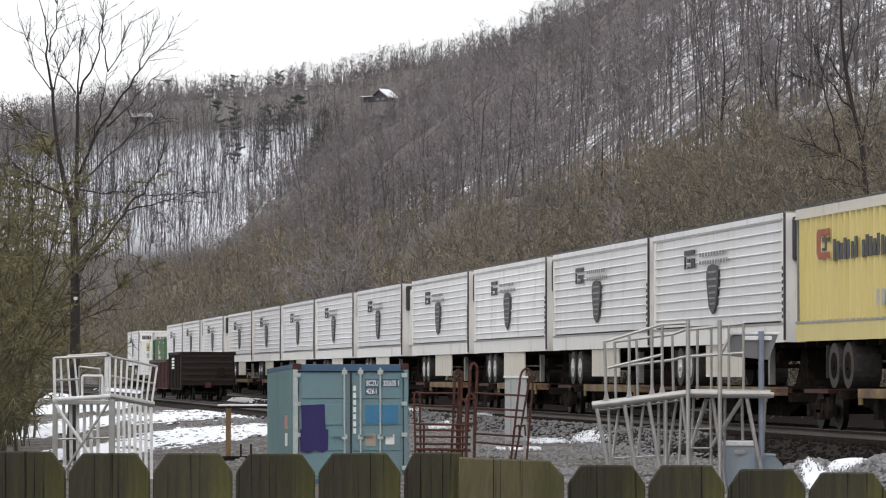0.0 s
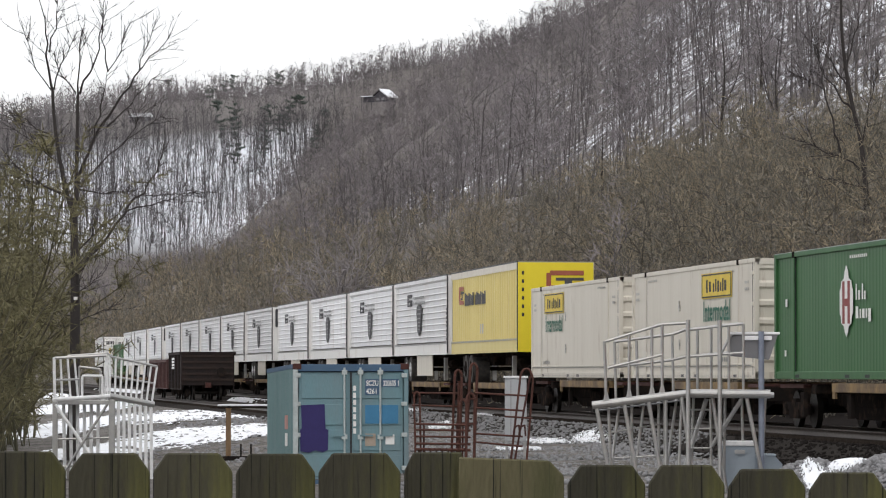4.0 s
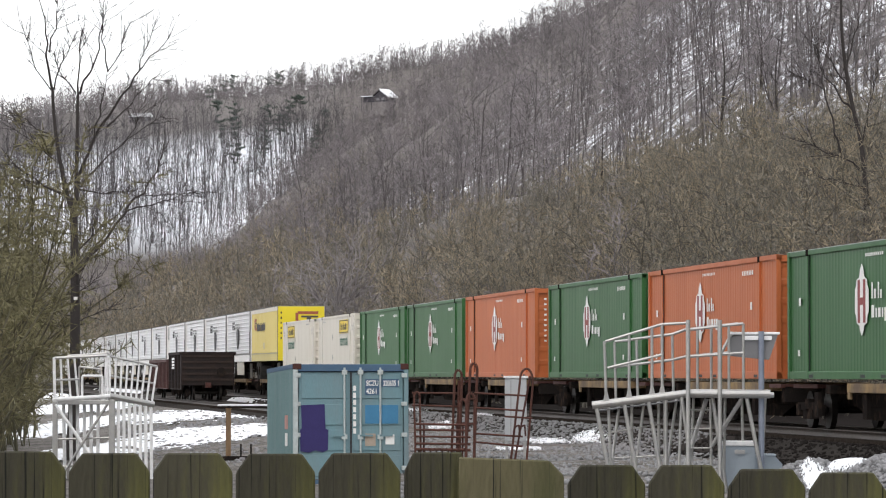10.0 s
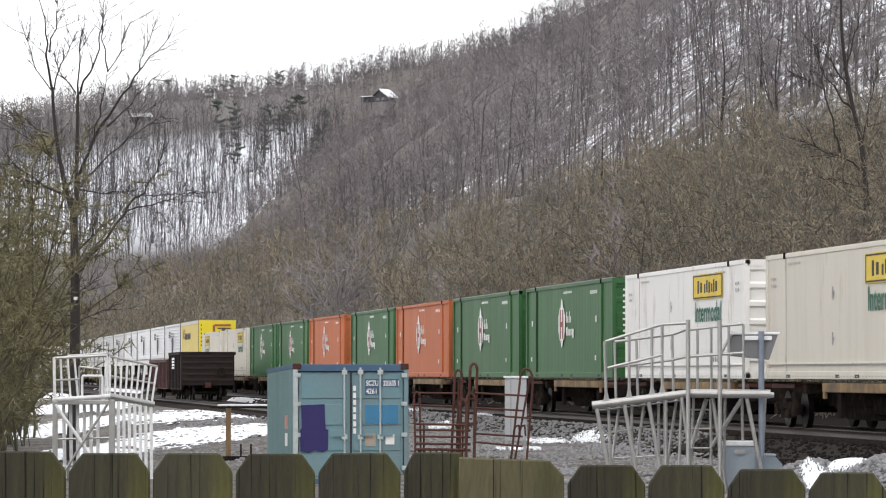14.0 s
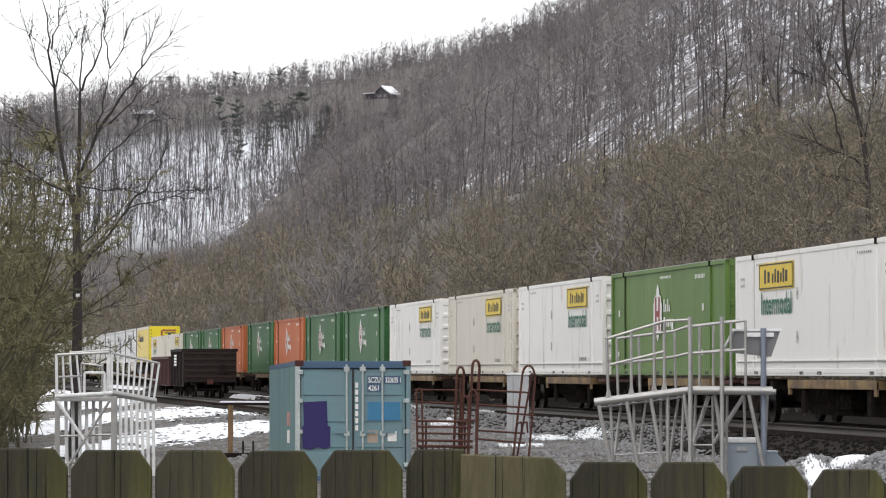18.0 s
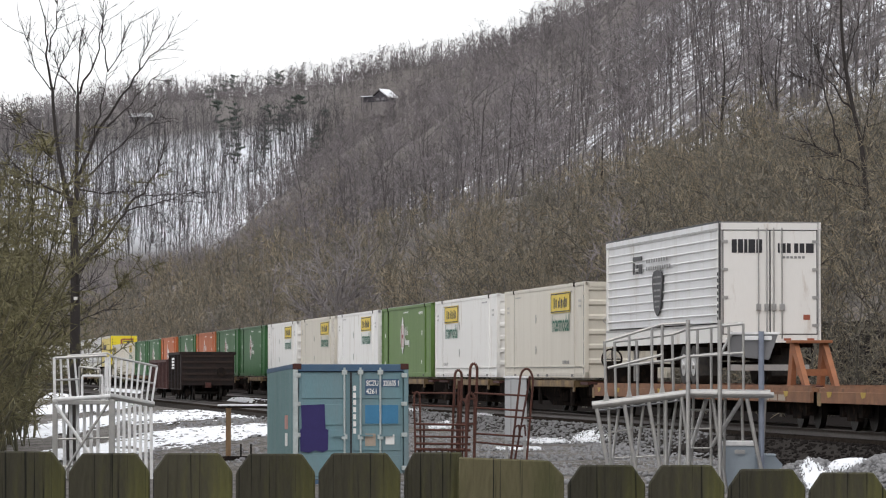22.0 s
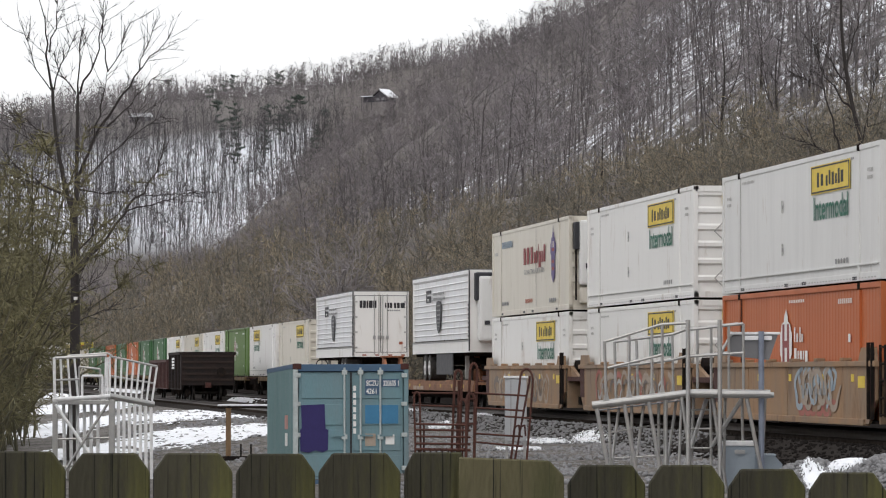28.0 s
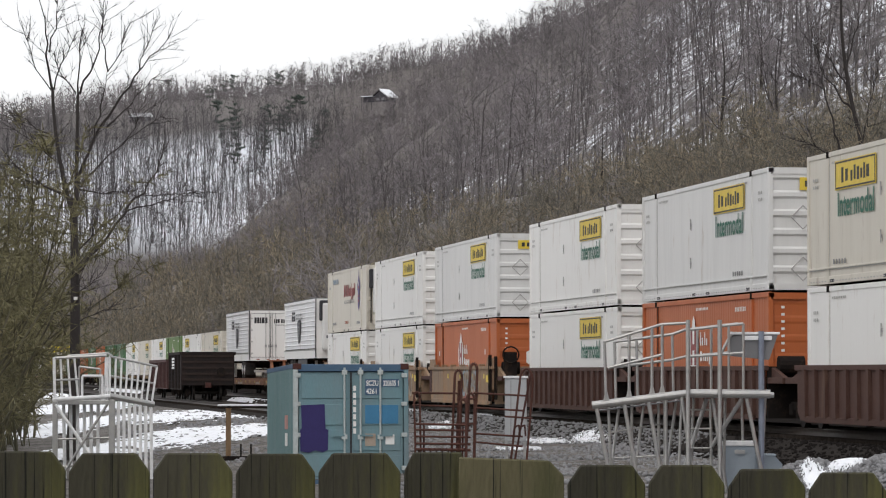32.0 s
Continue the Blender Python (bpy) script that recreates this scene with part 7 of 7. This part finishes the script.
    t.matrix_basis = pose(-9.18, 92, 0.0)


right_frame()
left_frame()


# ---------------------------------------------------------------- rusty hoop racks beside the container
def rusty_racks():
    """Two feed-rack like frames of rusty tube: narrow leaning hoops joined by level bars."""
    def hoop(t, x, y, top, w, lean=0.0, r=0.022, foot=-1.2):
        # two legs joined by a half round, leaning to one side
        pts = [(x - lean, y, foot), (x, y, top - w)]
        pts += [(x + w / 2 - w / 2 * math.cos(a), y + 0.03, top - w + w * math.sin(a)) for a in [i * math.pi / 8 for i in range(1, 8)]]
        pts += [(x + w, y + 0.06, top - w), (x + w - lean * 0.7, y + 0.06, foot)]
        return part("hoop", bent(pts, r, 8), "rust", t)

    t = thing("tube_rack", "rusty tube rack with rounded ends and cross bars", "rack", "rusty racks in the yard")
    hoop(t, -0.61, 0.0, 0.87, 0.12, -0.05)
    hoop(t, 0.5, 0.1, 0.84, 0.17, 0.02, 0.03)
    hoop(t, 0.36, 0.5, 0.7, 0.13, 0.03, 0.022)
    for z, r in ((0.18, 0.024), (0.06, 0.022), (-0.08, 0.022), (-0.23, 0.026), (-0.35, 0.03)):
        part("cross_bar", tb((-0.6, 0.02, z + 0.01), (0.58, 0.12, z - 0.01), r, 8), "rust", t)
    for i in range(9):
        part("floor_rung", tb((-0.55 + i * 0.125, 0.02, -0.33), (-0.5 + i * 0.125, 0.45, -0.42), 0.018, 6), "rust_dark", t)
    for x in (-0.42, 0.28, 0.4):
        part("upright", tb((x, 0.15, -1.2), (x + 0.02, 0.15, 0.16), 0.02, 8), "rust_dark", t)
    t.matrix_basis = pose(0, 82.0, 0)
    u = thing("tube_rack", "tall rusty tube rack with tapered leaning loops", "rack", "rusty racks in the yard")
    hoop(u, 0.25, 0.0, 1.33, 0.15, 0.1, 0.028)
    hoop(u, 0.58, 0.3, 1.47, 0.15, 0.13, 0.030)
    hoop(u, 1.64, 0.4, 1.36, 0.28, 0.26, 0.024)
    part("upright", tb((1.42, 0.4, -1.2), (1.86, 0.4, 1.2), 0.022, 8), "rust_dark", u)
    part("upright", tb((0.3, 0.1, -1.2), (0.34, 0.1, 1.1), 0.03, 8), "rust", u)
    for x0, x1, z0, z1 in ((-0.66, 0.32, 0.84, 0.83), (-0.66, 0.32, 0.58, 0.55), (0.66, 1.76, 0.84, 0.78), (0.66, 1.72, 0.53, 0.46), (1.32, 1.9, 0.34, 0.3), (0.64, 1.7, -0.02, -0.09), (0.64, 1.7, -0.2, -0.3), (0.3, 0.7, 0.7, 0.72), (0.28, 0.66, 0.2, 0.18)):
        part("cross_bar", tb((x0, 0.3, z0), (x1, 0.4, z1), 0.021, 8), "rust", u)
    for x in (1.5, 1.62):
        part("hook", bent([(x, 0.36, -0.06), (x + 0.02, 0.34, 0.1), (x + 0.12, 0.34, 0.16), (x + 0.14, 0.36, -0.08)], 0.02, 6), "rust_dark", u)
    u.matrix_basis = pose(0, 82.6, 0)


rusty_racks()


def small_yard_things():
    c = thing("equipment_cabinet", "grey-white narrow metal equipment cabinet on short legs", "cabinet")
    part("body", bx(-0.24, 0.24, 0, 0.45, -0.25, 1.15, bevel=0.02), "cabinet_grey", c)
    part("cap", bx(-0.27, 0.27, -0.03, 0.48, 1.15, 1.2, bevel=0.012), "galv_white", c)
    part("door_seam", bx(-0.12, -0.1, -0.005, 0.0, -0.2, 1.1), "grey_mark", c)
    part("latch", bx(0.2, 0.23, -0.03, 0.0, 0.2, 0.35), "galv", c)
    for x in (-0.2, 0.2):
        part("leg", bx(x - 0.03, x + 0.03, 0.05, 0.12, -0.95, -0.25), "galv", c)
    c.matrix_basis = pose(1.62, 86.5, 0)
    p = thing("wooden_post", "weathered brown square wooden post in the snow", "post")
    part("shaft", bx(-0.07, 0.07, -0.07, 0.07, -1.25, 0.28, bevel=0.012), "post_wood", p)
    part("cap", bx(-0.08, 0.08, -0.08, 0.08, 0.28, 0.3), "post_wood", p)
    part("beam", bx(-0.5, 1.6, -0.06, 0.08, 0.3, 0.36, bevel=0.01), "under_steel", p, "dark level beam on the post")
    part("snow_cap", bx(-0.3, 1.55, -0.05, 0.07, 0.36, 0.41, bevel=0.018), "snow", p, "strip of snow lying on the beam")
    p.matrix_basis = pose(-5.9, 107, 0)
    s = thing("steel_scrap", "dark steel beam with short upright pegs on the ground", "scrap steel")
    part("beam", bx(-0.45, 0.95, -0.06, 0.06, -1.22, -1.1, bevel=0.01), "under_steel", s)
    for x in (0.45, 0.72):
        part("peg", tb((x, 0, -1.12), (x, 0, -0.78), 0.025, 8), "under_steel", s)
    s.matrix_basis = pose(-5.85, 104, 0.15)
    b = thing("storage_bin", "grey-blue plastic storage bin with a pale lid", "bin")
    part("body", prism([(-0.22, -1.2), (0.2, -1.2), (0.25, 0.1), (-0.25, 0.1)], 0, 0.45), "bin_plastic", b)
    part("lid", bx(-0.27, 0.27, -0.03, 0.48, 0.1, 0.18, bevel=0.02), "galv_white", b)
    part("handle", bx(-0.08, 0.08, -0.04, 0.0, -0.02, 0.04), "galv", b)
    b.matrix_basis = pose(4.72, 61.9, 0)
    w = thing("grey_tub", "low grey rounded plastic tub on the gravel", "tub")
    part("body", prism([(-0.25, -1.2), (0.28, -1.2), (0.24, -0.1), (0.12, 0.03), (-0.2, 0.03)], 0, 0.5), "bin_plastic", w)
    part("rim", bx(-0.22, 0.14, -0.02, 0.52, 0.03, 0.06), "bin_plastic", w)
    w.matrix_basis = pose(5.2, 62.4, -0.1)
    r = thing("steel_rods", "bundle of long rusty steel rods lying on the ground", "steel rods")
    rnd = random.Random(5)
    for i in range(14):
        part("rod", tb((-0.6 + i * 0.075, rnd.uniform(-0.1, 0.1), -0.02 - 0.01 * i), (1.0 + i * 0.06, rnd.uniform(-7, -5), -0.12 + rnd.uniform(0, 0.1)), 0.02, 6), "rust_dark" if i % 2 else "rust", r)
    r.matrix_basis = pose(2.4, 78, -0.95)


small_yard_things()


# ---------------------------------------------------------------- heaps of stone, loose stones and old snow
HEAPS = ((7.8, 58.0, 2.3, 3.2, 0.86), (5.75, 60.5, 1.1, 2.4, 0.52), (6.3, 56.0, 1.2, 1.6, 0.5))


def heap_z(x, y):
    """The ground with the stone heaps and the track's ballast on it."""
    z = ground_z(x, y)
    n = (x - track_x(y)) * 0.99
    z = np.maximum(z, np.where((n > -3.6) & (n < 3.6), -0.75 + 0.51 * np.clip((3.6 - np.abs(n)) / 1.7, 0, 1), -9))
    for hx, hy, rx, ry, h in HEAPS:
        r = np.sqrt(((x - hx) / rx) ** 2 + ((y - hy) / ry) ** 2)
        z = z + h * np.clip(1 - r ** 1.5, 0, 1) * (0.88 + 0.14 * np.sin(x * 3.1 + y * 1.7))
    return z


def lump():
    base = bmesh.new()
    bmesh.ops.create_icosphere(base, subdivisions=1, radius=1)
    base.verts.index_update()
    v = np.array([q.co[:] for q in base.verts])
    f = np.array([[q.index for q in g.verts] for g in base.faces])
    base.free()
    return v, f


def stones(name, spots, size, seed, label, mat="stone"):
    """Angular broken stones, joined; their tops stand proud of the ground."""
    rng = np.random.default_rng(seed)
    v0, f0 = lump()
    vs, fs = [], []
    for i, (x, y) in enumerate(spots):
        k = rng.uniform(*size)
        jag = np.sign(v0) * np.abs(v0) ** rng.uniform(0.5, 1.0)
        a = rng.uniform(0, 6.283)
        v = jag * rng.uniform(0.6, 1.25, (1, 3)) * (1 + rng.normal(0, 0.2, (len(v0), 1))) * k
        v = np.stack([v[:, 0] * math.cos(a) - v[:, 1] * math.sin(a), v[:, 0] * math.sin(a) + v[:, 1] * math.cos(a), v[:, 2] * 0.8], 1)
        vs.append(v + (x, y, float(heap_z(x, y)) + k * 0.15))
        fs.append(f0 + i * len(v0))
    return mesh_from(name, np.concatenate(vs), np.concatenate(fs), [mat], "stuff", label, "stones")


def heap_spots(k, count, seed):
    rng = np.random.default_rng(seed)
    hx, hy, rx, ry, h = HEAPS[k]
    a, r = rng.uniform(0, 6.283, count), np.sqrt(rng.random(count))
    return list(zip(hx + rx * r * np.cos(a), hy + ry * r * np.sin(a)))


for k, (hx, hy, rx, ry, h) in enumerate(HEAPS):
    n = 30
    u, w = np.meshgrid(np.linspace(-1, 1, n), np.linspace(-1, 1, n))
    x, y = hx + rx * u, hy + ry * w
    i = np.arange(n - 1)[:, None] * n + np.arange(n - 1)[None]
    mesh_from("stone_heap_core", np.stack([x.ravel(), y.ravel(), (heap_z(x, y) - 0.02).ravel()], 1), np.stack([i, i + 1, i + n + 1, i + n], -1).reshape(-1, 4), ["stone"], "structure", "grey stone heap under the loose lumps", "stones")
    stones("stone_heap", heap_spots(k, (4200, 2000, 1300)[k], 3 + k), (0.02, 0.06), 5 + k, ("large heap of grey broken stone", "low heap of grey broken stone", "spill of grey broken stone")[k])

rng0 = np.random.default_rng(21)
dd = np.sqrt(rng0.uniform(62 ** 2, 122 ** 2, 9000))
xx = rng0.uniform(-0.012, 0.085, 9000) * dd
ok = (xx - track_x(dd)) < -3.2
stones("yard_stones", list(zip(xx[ok], dd[ok]))[:5200], (0.015, 0.06), 22, "loose grey broken stones strewn over the yard")
ss = rng0.uniform(68, 155, 5600)
nn = rng0.uniform(-4.0, -1.6, 5600)
near = ss < 94
# near stones carry the shade beside the train in their colour
stones("ballast_stones", [rail_line(a, MID + b)[:2] for a, b in zip(ss[near], nn[near])], (0.02, 0.055), 24, "dark broken stones on the ballast shoulder, darker still for train shade", "ballast_dark")
stones("ballast_stones", [rail_line(a, MID + b)[:2] for a, b in zip(ss[~near], nn[~near])], (0.02, 0.06), 25, "grey broken stones on the ballast shoulder")
dd = np.sqrt(rng0.uniform(100 ** 2, 190 ** 2, 6000))
xx = rng0.uniform(-0.085, -0.035, 6000) * dd
stones("yard_stones", list(zip(xx, dd))[:2200], (0.03, 0.1), 23, "loose dark stones and clods between the snow patches")


def snow_patch(x0, x1, y0, y1, seed, lift=0.02, label="patch of old wet snow on the gravel", grain=0.42):
    rng = np.random.default_rng(seed)
    nx, ny = 90, 70
    u, v = np.meshgrid(np.linspace(0, 1, nx), np.linspace(0, 1, ny))
    ph = rng.uniform(0, 6.28, 8)
    edge = np.zeros_like(u)
    for k in range(8):
        edge += np.sin((k + 1) * 2.3 * u * 3.1 + ph[k] + (k % 3) * v * 9) * 0.5 / (k + 1) ** 0.6
    rough = rng.normal(0, 1, (ny + 8, nx + 8))
    rough = sum(rough[i:i + ny, j:j + nx] for i in range(2) for j in range(5)) / 5.0
    h = 1 - ((u - 0.5) ** 2 + (v - 0.5) ** 2) * 4 + edge * 0.34 + rough * grain
    x = x0 + (x1 - x0) * u
    y = y0 + (y1 - y0) * v
    z = heap_z(x, y) + lift + np.clip(h, -0.4, 0.8) * 0.08 - 0.02
    verts = np.stack([x.ravel(), y.ravel(), z.ravel()], 1)
    i = np.arange(ny - 1)[:, None] * nx + np.arange(nx - 1)[None]
    faces = np.stack([i, i + 1, i + nx + 1, i + nx], -1).reshape(-1, 4)
    keep = (h.ravel()[faces] > 0.08).all(1)
    mesh_from("snow_patch", verts, faces[keep], ["snow"], "structure", label, "snow", True)


for k, (a, b, c, d) in enumerate(((-14.5, -6.5, 152, 205), (-11.5, -4.5, 118, 146), (-8.5, -3.0, 122, 132), (-12.5, -9.0, 112, 126), (-7.5, -4.2, 205, 240), (-13.5, -10.5, 96, 118), (-17, -13, 140, 185), (-18, -13.5, 132, 158), (-26, -17, 180, 260), (-40, -24, 270, 420), (-13, -8, 212, 260))):
    snow_patch(a, b, c, d, 10 + k)
for k, (a, b, c, d) in enumerate(((1.3, 2.4, 93, 97), (2.3, 3.4, 101, 110), (3.5, 4.5, 103, 110), (1.1, 1.8, 134, 146), (-1.6, -0.3, 152, 174), (-0.5, 0.4, 128, 138))):
    snow_patch(a, b, c, d, 60 + k, 0.03, "ragged scraps of old snow on the gravel", 1.3)
snow_patch(5.45, 5.9, 57.4, 60.4, 41, 0.05, "wet snow lying between the stone heaps", 0.4)
snow_patch(5.85, 6.5, 58.8, 60.0, 42, 0.05, "wet snow lying between the stone heaps", 0.5)


motions()
